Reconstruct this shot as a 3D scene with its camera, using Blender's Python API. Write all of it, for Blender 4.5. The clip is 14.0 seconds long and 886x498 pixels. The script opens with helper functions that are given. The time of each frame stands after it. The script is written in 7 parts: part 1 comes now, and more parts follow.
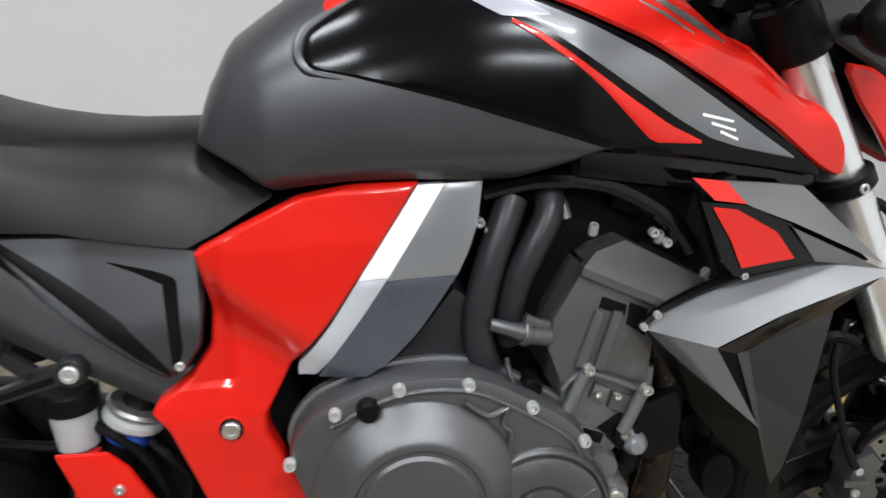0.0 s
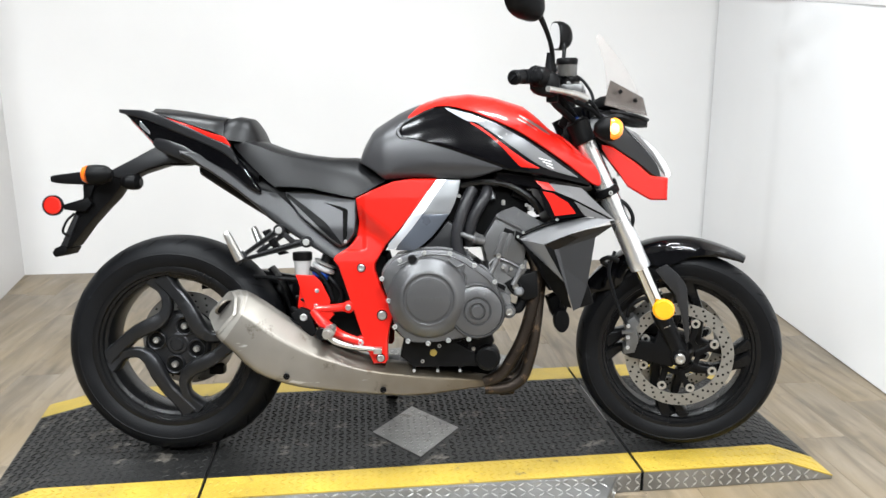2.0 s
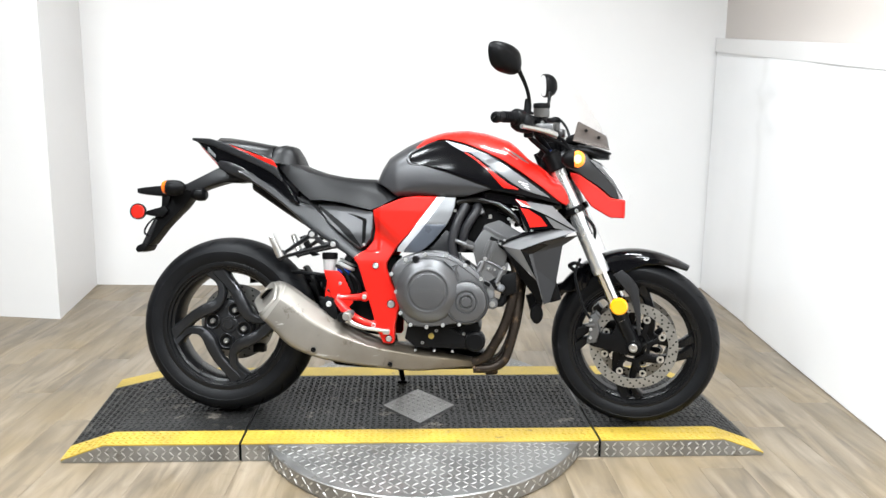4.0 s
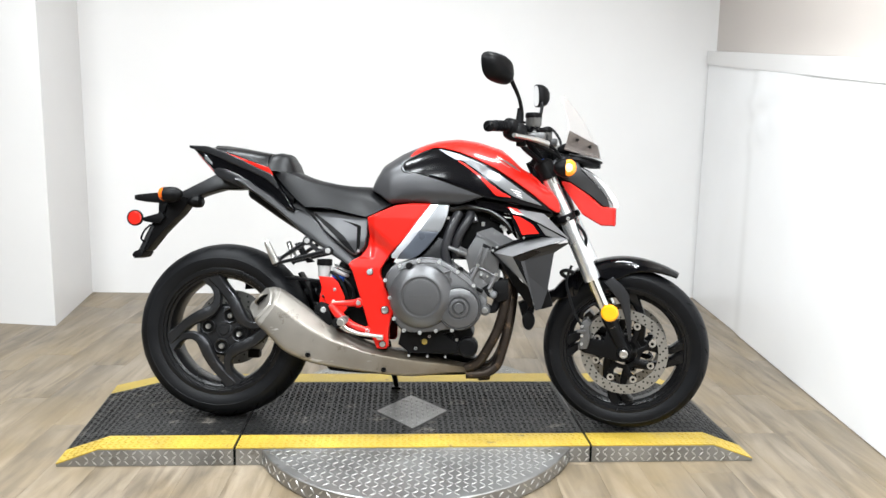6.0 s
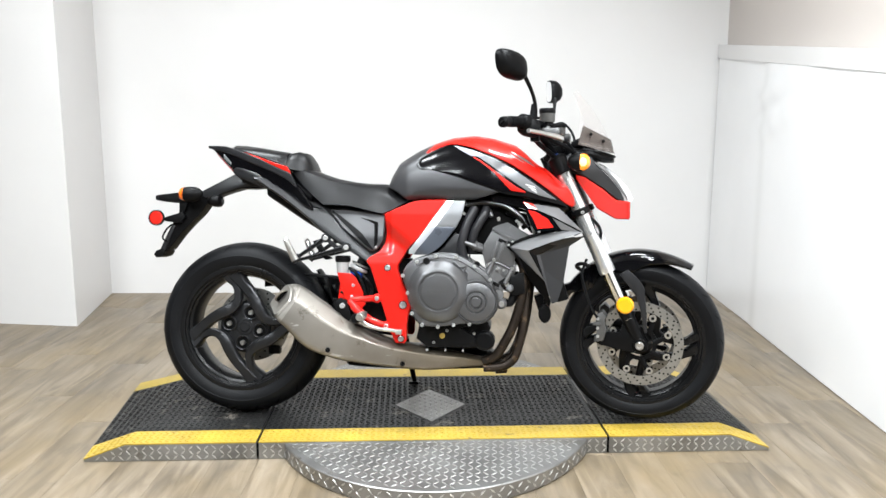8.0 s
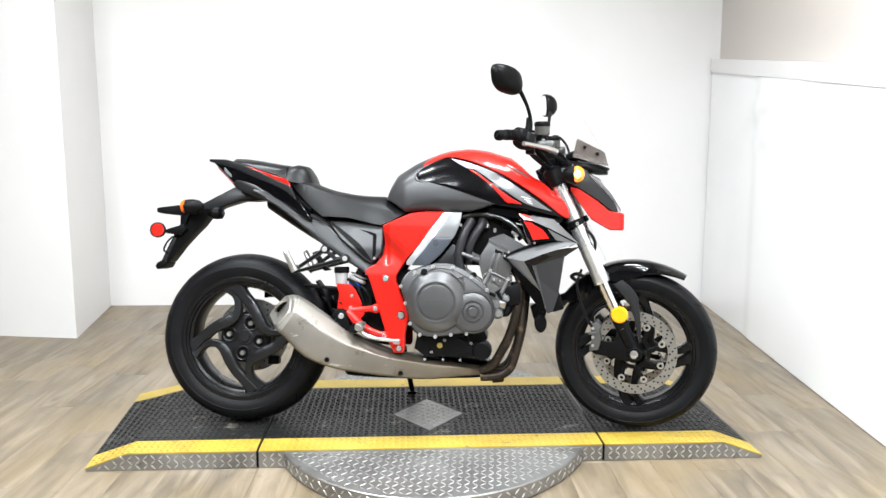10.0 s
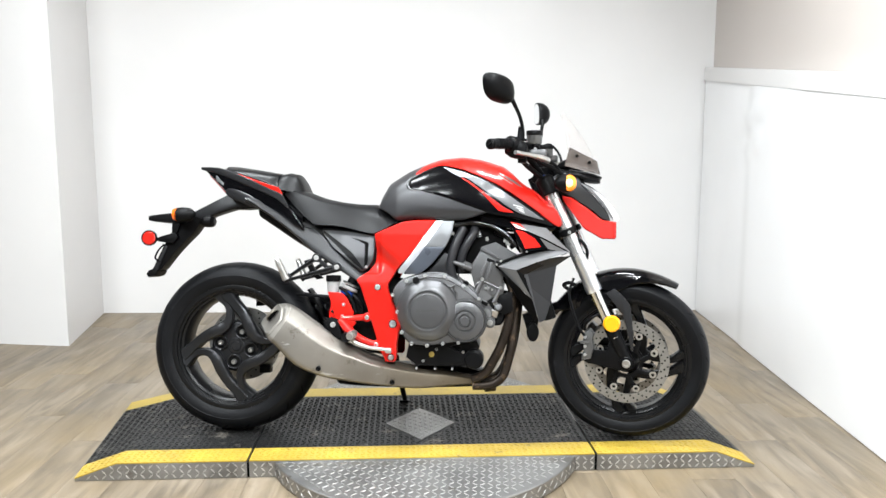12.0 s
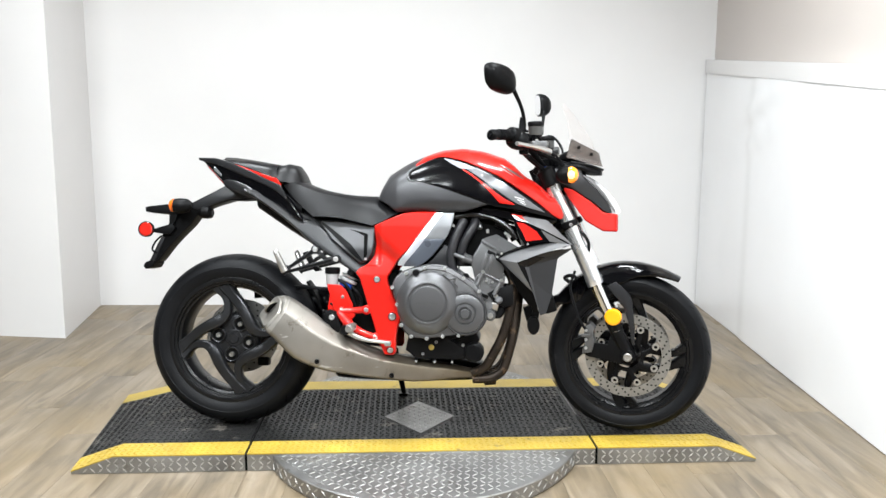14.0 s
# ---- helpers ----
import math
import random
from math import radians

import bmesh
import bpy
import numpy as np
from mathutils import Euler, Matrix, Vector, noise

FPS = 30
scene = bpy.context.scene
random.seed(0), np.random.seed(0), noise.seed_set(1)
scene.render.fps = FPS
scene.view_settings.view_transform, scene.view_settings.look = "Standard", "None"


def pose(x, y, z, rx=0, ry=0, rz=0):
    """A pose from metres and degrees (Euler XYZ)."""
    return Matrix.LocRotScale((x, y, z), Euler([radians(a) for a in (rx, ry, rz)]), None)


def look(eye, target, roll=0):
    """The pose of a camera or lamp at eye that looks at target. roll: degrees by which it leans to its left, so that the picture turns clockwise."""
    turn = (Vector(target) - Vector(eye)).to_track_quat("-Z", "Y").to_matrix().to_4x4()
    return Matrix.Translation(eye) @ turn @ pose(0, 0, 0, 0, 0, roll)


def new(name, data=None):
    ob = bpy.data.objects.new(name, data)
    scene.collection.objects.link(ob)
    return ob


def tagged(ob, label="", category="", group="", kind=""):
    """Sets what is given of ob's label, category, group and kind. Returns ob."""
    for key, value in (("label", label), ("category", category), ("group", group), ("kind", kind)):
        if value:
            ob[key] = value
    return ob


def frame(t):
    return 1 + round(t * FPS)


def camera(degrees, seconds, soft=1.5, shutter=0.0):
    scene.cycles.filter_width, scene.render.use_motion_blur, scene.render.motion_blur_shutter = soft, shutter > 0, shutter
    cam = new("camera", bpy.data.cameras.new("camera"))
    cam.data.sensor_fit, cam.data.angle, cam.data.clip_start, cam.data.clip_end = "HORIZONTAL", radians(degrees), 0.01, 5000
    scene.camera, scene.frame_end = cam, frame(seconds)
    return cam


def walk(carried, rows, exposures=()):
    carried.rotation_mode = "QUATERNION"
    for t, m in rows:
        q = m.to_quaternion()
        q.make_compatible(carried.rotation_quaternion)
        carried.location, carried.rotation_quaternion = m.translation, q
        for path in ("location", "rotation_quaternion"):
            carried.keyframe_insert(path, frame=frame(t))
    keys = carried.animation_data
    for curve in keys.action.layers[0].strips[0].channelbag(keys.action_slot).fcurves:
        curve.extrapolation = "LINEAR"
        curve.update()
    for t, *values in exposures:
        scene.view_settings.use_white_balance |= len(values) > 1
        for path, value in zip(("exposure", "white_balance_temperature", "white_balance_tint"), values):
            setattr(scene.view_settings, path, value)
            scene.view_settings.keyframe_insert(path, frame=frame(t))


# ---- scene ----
cam = camera(60.0, 14.0, shutter=0.2)
PATH = [
    (0, (-0.019, -0.75, 1.124), (0.199, 1.052, 0.285), -1.6),
    (0.2, (-0.015, -0.849, 1.119), (0.067, 0.998, 0.355), -2.9),
    (0.5, (-0.023, -1.075, 1.115), (-0.007, 0.797, 0.41), -0.2),
    (0.8, (0.01, -1.315, 1.164), (-0.026, 0.601, 0.594), -1.1),
    (1, (0.039, -1.471, 1.146), (-0.002, 0.454, 0.605), -0.2),
    (1.3, (0.096, -1.688, 1.13), (0.038, 0.237, 0.591), -0.3),
    (1.5, (0.1, -1.813, 1.127), (0.073, 0.127, 0.642), 0.1),
    (1.8, (0.078, -2.004, 1.137), (0.068, -0.065, 0.648), 0.6),
    (2, (0.068, -2.119, 1.157), (0.061, -0.171, 0.702), -0.2),
    (2.2, (0.084, -2.234, 1.144), (0.05, -0.279, 0.723), 0.2),
    (2.5, (0.141, -2.383, 1.132), (0.063, -0.424, 0.737), 1.7),
    (2.7, (0.163, -2.466, 1.144), (0.064, -0.504, 0.771), 1.6),
    (5, (0.239, -2.677, 1.137), (0.116, -0.708, 0.811), 0.6),
    (5.5, (0.232, -2.683, 1.136), (0.113, -0.711, 0.824), 1.5),
    (6, (0.239, -2.695, 1.13), (0.127, -0.722, 0.818), 1.0),
    (6.5, (0.222, -2.708, 1.132), (0.098, -0.736, 0.817), 0.4),
    (7, (0.23, -2.711, 1.133), (0.101, -0.742, 0.803), 0.1),
    (7.5, (0.227, -2.725, 1.129), (0.097, -0.755, 0.81), 0.1),
    (8, (0.223, -2.735, 1.123), (0.082, -0.765, 0.808), 0.1),
    (10.5, (0.225, -2.785, 1.123), (0.1, -0.809, 0.845), -0.1),
    (11, (0.245, -2.784, 1.128), (0.13, -0.807, 0.849), -0.1),
    (11.5, (0.237, -2.781, 1.129), (0.117, -0.803, 0.86), 0.1),
    (12, (0.24, -2.774, 1.13), (0.116, -0.796, 0.865), 0.1),
    (12.5, (0.241, -2.773, 1.13), (0.12, -0.794, 0.87), 0.2),
    (13, (0.237, -2.766, 1.128), (0.111, -0.788, 0.858), 0.2),
    (13.5, (0.23, -2.762, 1.132), (0.117, -0.783, 0.861), 0.1),
    (14, (0.23, -2.749, 1.122), (0.112, -0.773, 0.84), 0.3),
]
EXPOSURE = [(0, -0.36), (0.5, -0.16), (0.8, 0.06), (1, 0.17), (1.5, 0.26), (2, 0.36), (2.5, 0.45), (5, 0.54), (6, 0.44), (8, 0.42),
            (10.5, 0.6), (11.2, 0.58), (12.5, 0.42), (14, 0.4)]
walk(cam, [(t, look(eye, target, roll)) for t, eye, target, roll in PATH], EXPOSURE)

# ---- world and lamps ----
world = bpy.data.worlds.new("World")
scene.world = world
world.use_nodes = True
world.node_tree.nodes["Background"].inputs[0].default_value = (0.9, 0.95, 1.0, 1)
world.node_tree.nodes["Background"].inputs[1].default_value = 0.1


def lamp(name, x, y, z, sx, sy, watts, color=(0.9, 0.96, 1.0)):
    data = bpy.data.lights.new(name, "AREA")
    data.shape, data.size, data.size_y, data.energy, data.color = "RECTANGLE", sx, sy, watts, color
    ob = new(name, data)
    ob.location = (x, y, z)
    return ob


# Unseen ceiling lights, guessed from tank reflections; rows placed to brighten the bike.
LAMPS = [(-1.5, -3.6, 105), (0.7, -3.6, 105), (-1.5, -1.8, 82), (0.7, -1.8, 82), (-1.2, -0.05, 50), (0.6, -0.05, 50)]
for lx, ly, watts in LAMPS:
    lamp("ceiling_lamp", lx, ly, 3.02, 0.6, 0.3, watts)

# ---- materials ----


def mat(name, color, rough=0.5, metal=0.0, coat=0.0, vary=0.12, scale=6.0, grain=0.0, grain_scale=200.0, spec=0.5, wear=None, wear_at=0.62):
    """A surface with slow tone variation, fine grain relief and, if asked, patches of wear."""
    m = bpy.data.materials.new(name)
    m.use_nodes = True
    nt = m.node_tree
    b = nt.nodes["Principled BSDF"]
    b.inputs["Metallic"].default_value = metal
    b.inputs["Coat Weight"].default_value = coat
    b.inputs["Coat Roughness"].default_value = 0.04
    b.inputs["Specular IOR Level"].default_value = spec
    co = nt.nodes.new("ShaderNodeTexCoord")
    n1 = nt.nodes.new("ShaderNodeTexNoise")
    n1.inputs["Scale"].default_value, n1.inputs["Detail"].default_value = scale, 5
    nt.links.new(co.outputs["Object"], n1.inputs["Vector"])
    ramp = nt.nodes.new("ShaderNodeMapRange")
    ramp.inputs["From Min"].default_value, ramp.inputs["From Max"].default_value = 0.3, 0.7
    ramp.inputs["To Min"].default_value, ramp.inputs["To Max"].default_value = 1 - vary, 1 + vary
    nt.links.new(n1.outputs["Fac"], ramp.inputs["Value"])
    mul = nt.nodes.new("ShaderNodeVectorMath")
    mul.operation = "SCALE"
    mul.inputs[0].default_value = color[:3]
    nt.links.new(ramp.outputs[0], mul.inputs["Scale"])
    out = mul.outputs[0]
    if wear:
        n3 = nt.nodes.new("ShaderNodeTexNoise")
        n3.inputs["Scale"].default_value, n3.inputs["Detail"].default_value, n3.inputs["Roughness"].default_value = scale * 2.3, 8, 0.7
        nt.links.new(co.outputs["Object"], n3.inputs["Vector"])
        r3 = nt.nodes.new("ShaderNodeMapRange")
        r3.inputs["From Min"].default_value, r3.inputs["From Max"].default_value = wear_at, wear_at + 0.08
        nt.links.new(n3.outputs["Fac"], r3.inputs["Value"])
        mx = nt.nodes.new("ShaderNodeMix")
        mx.data_type = "RGBA"
        nt.links.new(r3.outputs[0], mx.inputs["Factor"])
        nt.links.new(out, mx.inputs["A"])
        mx.inputs["B"].default_value = (*wear, 1)
        out = mx.outputs["Result"]
    nt.links.new(out, b.inputs["Base Color"])
    rr = nt.nodes.new("ShaderNodeMapRange")
    rr.inputs["To Min"].default_value, rr.inputs["To Max"].default_value = max(0.02, rough * 0.8), min(1, rough * 1.2)
    nt.links.new(n1.outputs["Fac"], rr.inputs["Value"])
    nt.links.new(rr.outputs[0], b.inputs["Roughness"])
    if grain:
        n2 = nt.nodes.new("ShaderNodeTexNoise")
        n2.inputs["Scale"].default_value, n2.inputs["Detail"].default_value = grain_scale, 3
        nt.links.new(co.outputs["Object"], n2.inputs["Vector"])
        bump = nt.nodes.new("ShaderNodeBump")
        bump.inputs["Strength"].default_value, bump.inputs["Distance"].default_value = grain, 0.002
        nt.links.new(n2.outputs["Fac"], bump.inputs["Height"])
        nt.links.new(bump.outputs[0], b.inputs["Normal"])
    return m


RED = mat("red_paint", (0.5, 0.0095, 0.005), 0.36, spec=0.15, coat=0.55, vary=0.05)
GLOSS = mat("gloss_black_paint", (0.002, 0.002, 0.0025), 0.13, coat=0.22, vary=0.1, spec=0.2)
GREY = mat("matte_graphite_paint", (0.034, 0.034, 0.0365), 0.36, metal=0.3, vary=0.05, grain=0.05, grain_scale=900)
TANKBLACK = mat("tank_panel_black", (0.002, 0.002, 0.0025), 0.17, coat=0.0, vary=0.1, spec=0.13)
DARKGREY = mat("charcoal_paint", (0.015, 0.0153, 0.0168), 0.34, metal=0.28, vary=0.06, grain=0.05, grain_scale=900)
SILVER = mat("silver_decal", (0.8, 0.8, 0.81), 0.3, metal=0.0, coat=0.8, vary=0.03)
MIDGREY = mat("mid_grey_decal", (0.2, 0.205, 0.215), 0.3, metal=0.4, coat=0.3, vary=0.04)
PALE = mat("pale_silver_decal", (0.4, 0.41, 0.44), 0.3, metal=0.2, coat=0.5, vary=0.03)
STRIPE = mat("grey_tank_decal", (0.125, 0.127, 0.133), 0.34, metal=0.25, coat=0.2, vary=0.05)
# Pale tone for the reflection painted on the grey tank stripe.
WEDGE = mat("painted_reflection_lilac", (0.24, 0.24, 0.27), 0.34, coat=0.2, vary=0.05)
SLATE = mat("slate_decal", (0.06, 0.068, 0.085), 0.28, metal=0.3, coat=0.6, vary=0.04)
PLASTIC = mat("black_plastic", (0.003, 0.003, 0.0033), 0.42, spec=0.1, vary=0.15, grain=0.15, grain_scale=700)
PADVINYL = mat("pad_vinyl", (0.004, 0.004, 0.0045), 0.36, spec=0.25, vary=0.12, grain=0.1, grain_scale=700)
VINYL = mat("seat_vinyl", (0.0042, 0.0042, 0.0047), 0.42, spec=0.24, vary=0.12, grain=0.1, grain_scale=700)
RUBBER = mat("tyre_rubber", (0.0046, 0.0048, 0.0055), 0.45, spec=0.11, vary=0.25, scale=9, grain=0.25, grain_scale=300, wear=(0.016, 0.016, 0.018), wear_at=0.62)
CASE = mat("engine_case_paint", (0.094, 0.094, 0.097), 0.33, metal=0.65, vary=0.08, grain=0.2, grain_scale=800, wear=(0.14, 0.138, 0.135), wear_at=0.62)
# Graphite copy lightened for top light on shroud facets; also the bezel grey.
BLADE = mat("lightened_graphite", (0.15, 0.15, 0.153), 0.44, metal=0.5, vary=0.05, grain=0.05, grain_scale=900)
COVER = mat("head_cover_paint", (0.112, 0.112, 0.114), 0.36, metal=0.62, vary=0.08, grain=0.1, grain_scale=800)
ENGINE = mat("cast_engine", (0.135, 0.135, 0.137), 0.38, metal=0.55, vary=0.15, scale=14, grain=0.4, grain_scale=500, wear=(0.05, 0.046, 0.042), wear_at=0.6)
HOSE = mat("hose_rubber", (0.016, 0.016, 0.018), 0.38, spec=0.3, vary=0.12, grain=0.1, grain_scale=400)
BLACKMETAL = mat("black_metal", (0.003, 0.003, 0.0033), 0.38, spec=0.12, vary=0.2, grain=0.2, grain_scale=500)
SPOKE = mat("spoke_paint", (0.028, 0.0284, 0.0305), 0.34, metal=0.7, spec=0.4, vary=0.1, grain=0.05, grain_scale=700)
MIDBLACK = mat("gunmetal_paint", (0.03, 0.03, 0.032), 0.3, metal=0.6, vary=0.1, grain=0.05, grain_scale=700)
BOLT = mat("zinc_bolt", (0.46, 0.46, 0.455), 0.3, metal=0.55, vary=0.08, scale=40)
RIMPAINT = mat("rim_paint", (0.005, 0.005, 0.0053), 0.28, spec=0.22, vary=0.15, grain=0.06, grain_scale=700)
CHROME = mat("chrome", (0.78, 0.77, 0.75), 0.12, metal=1.0, vary=0.05)
ALLOY = mat("bare_alloy", (0.55, 0.545, 0.53), 0.3, metal=0.9, vary=0.1, scale=18, grain=0.1, grain_scale=600)
FORK = mat("fork_alloy", (0.72, 0.725, 0.73), 0.27, metal=0.88, vary=0.04)
STEEL = mat("disc_steel", (0.33, 0.325, 0.31), 0.34, metal=0.85, vary=0.12, scale=25, grain=0.1, grain_scale=500)
TITAN = mat("brushed_muffler_steel", (0.23, 0.205, 0.172), 0.52, metal=0.7, vary=0.2, scale=4, grain=0.12, grain_scale=260, wear=(0.175, 0.145, 0.105), wear_at=0.6)
CAPSTEEL = mat("bright_end_cap_steel", (0.3, 0.282, 0.255), 0.46, metal=0.75, vary=0.12, scale=12, grain=0.1, grain_scale=400)
HEADER = mat("heat_stained_pipe", (0.028, 0.021, 0.016), 0.48, metal=0.8, vary=0.35, scale=16, grain=0.2, grain_scale=300, wear=(0.12, 0.078, 0.048), wear_at=0.56)
BLUE = mat("blue_anodised", (0.02, 0.09, 0.5), 0.3, metal=0.7)
GOLD = mat("gold_bolt", (0.55, 0.42, 0.12), 0.35, metal=0.8)
AMBER = mat("amber_lens", (0.85, 0.36, 0.006), 0.12, coat=1.0, vary=0.05, scale=60)
ORANGE = mat("orange_lens", (0.8, 0.14, 0.01), 0.15, coat=1.0, vary=0.05)
REDLENS = mat("red_lens", (0.5, 0.016, 0.01), 0.15, coat=1.0, vary=0.05)
MIRROR = mat("mirror_glass", (0.85, 0.86, 0.88), 0.02, metal=1.0, vary=0.0)
CALIPER = mat("caliper_paint", (0.12, 0.12, 0.12), 0.38, metal=0.7, vary=0.15, scale=30, grain=0.15, grain_scale=500)
CUPDARK = mat("smoky_cup", (0.06, 0.058, 0.055), 0.25, vary=0.1, coat=0.4)
CUP = mat("translucent_cup", (0.3, 0.3, 0.3), 0.35, vary=0.1)
RADFIN = mat("radiator_core", (0.02, 0.02, 0.02), 0.5, metal=0.4, grain=0.6, grain_scale=300)
# Near-black that stands for the shade inside openings, recesses and gaps.
DARKHOLE = mat("inside_shade_black", (0.002, 0.002, 0.002), 0.8, vary=0.0, spec=0.1)
INKGREY = mat("engraving", (0.085, 0.085, 0.085), 0.5, metal=0.6, vary=0.05)


def see_through(name, color, rough=0.02, alpha=0.12):
    m = bpy.data.materials.new(name)
    m.use_nodes = True
    nt = m.node_tree
    b = nt.nodes["Principled BSDF"]
    b.inputs["Base Color"].default_value = (*color, 1)
    b.inputs["Roughness"].default_value = rough
    tr = nt.nodes.new("ShaderNodeBsdfTransparent")
    tr.inputs[0].default_value = (*[0.9 + 0.1 * c for c in color], 1)
    mx = nt.nodes.new("ShaderNodeMixShader")
    mx.inputs[0].default_value = alpha
    nt.links.new(tr.outputs[0], mx.inputs[1])
    nt.links.new(b.outputs[0], mx.inputs[2])
    nt.links.new(mx.outputs[0], nt.nodes["Material Output"].inputs[0])
    return m


CLEAR = see_through("clear_screen", (0.66, 0.62, 0.6), alpha=0.06)
SMOKE = see_through("smoked_plastic", (0.085, 0.07, 0.062), alpha=0.8)
LENS = see_through("headlamp_lens", (0.95, 0.96, 0.97), alpha=0.5)


def lit(name, color, strength):
    m = mat(name, color, 0.15, coat=1.0, vary=0.05, scale=60)
    b = m.node_tree.nodes["Principled BSDF"]
    b.inputs["Emission Color"].default_value = (*color, 1)
    b.inputs["Emission Strength"].default_value = strength
    return m




def muffler_mat():
    """Brushed steel, dulled by heat to brown towards the pipes, with dark smears and pale scratches."""
    m = mat("brushed_muffler", (0.235, 0.217, 0.192), 0.46, metal=0.72, vary=0.16, scale=5, grain=0.12, grain_scale=500, wear=(0.1, 0.085, 0.068), wear_at=0.585)
    nt = m.node_tree
    b = nt.nodes["Principled BSDF"]
    under = b.inputs["Base Color"].links[0].from_socket
    co = nt.nodes.new("ShaderNodeTexCoord")
    sep = nt.nodes.new("ShaderNodeSeparateXYZ")
    nt.links.new(co.outputs["Object"], sep.inputs[0])
    smear = nt.nodes.new("ShaderNodeTexNoise")
    smear.inputs["Scale"].default_value, smear.inputs["Detail"].default_value = 7, 4
    nt.links.new(co.outputs["Object"], smear.inputs["Vector"])
    add = nt.nodes.new("ShaderNodeMath")
    add.operation = "MULTIPLY_ADD"
    nt.links.new(smear.outputs["Fac"], add.inputs[0])
    add.inputs[1].default_value = 0.5
    nt.links.new(sep.outputs["X"], add.inputs[2])
    heat = nt.nodes.new("ShaderNodeMapRange")
    heat.inputs["From Min"].default_value, heat.inputs["From Max"].default_value = -0.12, 0.34
    heat.inputs["To Max"].default_value = 0.85
    nt.links.new(add.outputs[0], heat.inputs["Value"])
    mx = nt.nodes.new("ShaderNodeMix")
    mx.data_type = "RGBA"
    nt.links.new(heat.outputs[0], mx.inputs["Factor"])
    nt.links.new(under, mx.inputs["A"])
    mx.inputs["B"].default_value = (0.1, 0.074, 0.042, 1)
    # scratches: thin bands of a stretched noise
    mp = nt.nodes.new("ShaderNodeMapping")
    mp.inputs["Rotation"].default_value = (0, 0.5, 0)
    mp.inputs["Scale"].default_value = (9, 9, 26)
    nt.links.new(co.outputs["Object"], mp.inputs["Vector"])
    scr = nt.nodes.new("ShaderNodeTexNoise")
    scr.inputs["Scale"].default_value, scr.inputs["Detail"].default_value = 1.0, 3
    nt.links.new(mp.outputs[0], scr.inputs["Vector"])
    thin = nt.nodes.new("ShaderNodeMapRange")
    thin.inputs["From Min"].default_value, thin.inputs["From Max"].default_value = 0.69, 0.72
    thin.inputs["To Max"].default_value = 0.7
    nt.links.new(scr.outputs["Fac"], thin.inputs["Value"])
    m2 = nt.nodes.new("ShaderNodeMix")
    m2.data_type = "RGBA"
    nt.links.new(thin.outputs[0], m2.inputs["Factor"])
    nt.links.new(mx.outputs["Result"], m2.inputs["A"])
    m2.inputs["B"].default_value = (0.5, 0.49, 0.47, 1)
    nt.links.new(m2.outputs["Result"], b.inputs["Base Color"])
    return m


MUFFLER = muffler_mat()
MARKER = lit("lit_amber_lens", (1.0, 0.27, 0.015), 0.4)
GLOW = lit("glowing_bulb", (1.0, 0.68, 0.26), 1.0)
TUBE = lit("lamp_diffuser", (1.0, 0.99, 0.97), 6.0)


def wall_mat(name, color, rough, vary=0.03, grain=0.12, smudge=0.5):
    m = mat(name, color, rough, vary=vary, scale=1.3, grain=grain, grain_scale=160)
    nt = m.node_tree
    b = nt.nodes["Principled BSDF"]
    co = [n for n in nt.nodes if n.bl_idname == "ShaderNodeTexCoord"][0]
    n = nt.nodes.new("ShaderNodeTexNoise")
    n.inputs["Scale"].default_value, n.inputs["Detail"].default_value, n.inputs["Roughness"].default_value = 5.0, 9, 0.75
    nt.links.new(co.outputs["Object"], n.inputs["Vector"])
    r = nt.nodes.new("ShaderNodeMapRange")
    r.inputs["From Min"].default_value, r.inputs["From Max"].default_value = 0.66, 0.8
    r.inputs["To Max"].default_value = smudge * 0.2
    nt.links.new(n.outputs["Fac"], r.inputs["Value"])
    mx = nt.nodes.new("ShaderNodeMix")
    mx.data_type = "RGBA"
    nt.links.new(r.outputs[0], mx.inputs["Factor"])
    nt.links.new(b.inputs["Base Color"].links[0].from_socket, mx.inputs["A"])
    mx.inputs["B"].default_value = (*[0.6 * c for c in color], 1)
    nt.links.new(mx.outputs["Result"], b.inputs["Base Color"])
    return m


WALL = wall_mat("white_wall_paint", (0.672, 0.66, 0.652), 0.45)
PANEL = wall_mat("white_panel_board", (0.78, 0.78, 0.785), 0.22, grain=0.03, smudge=0.8)
TAUPE = wall_mat("taupe_wall_paint", (0.52, 0.475, 0.44), 0.5)
CEIL = wall_mat("ceiling_paint", (0.55, 0.55, 0.55), 0.8)
# Dark grey for unseen walls, added to keep reflections on the bike dark.
DIMWALL = wall_mat("unseen_wall_dark", (0.07, 0.068, 0.066), 0.6)
HOUSING = mat("white_enamel", (0.75, 0.75, 0.74), 0.4)


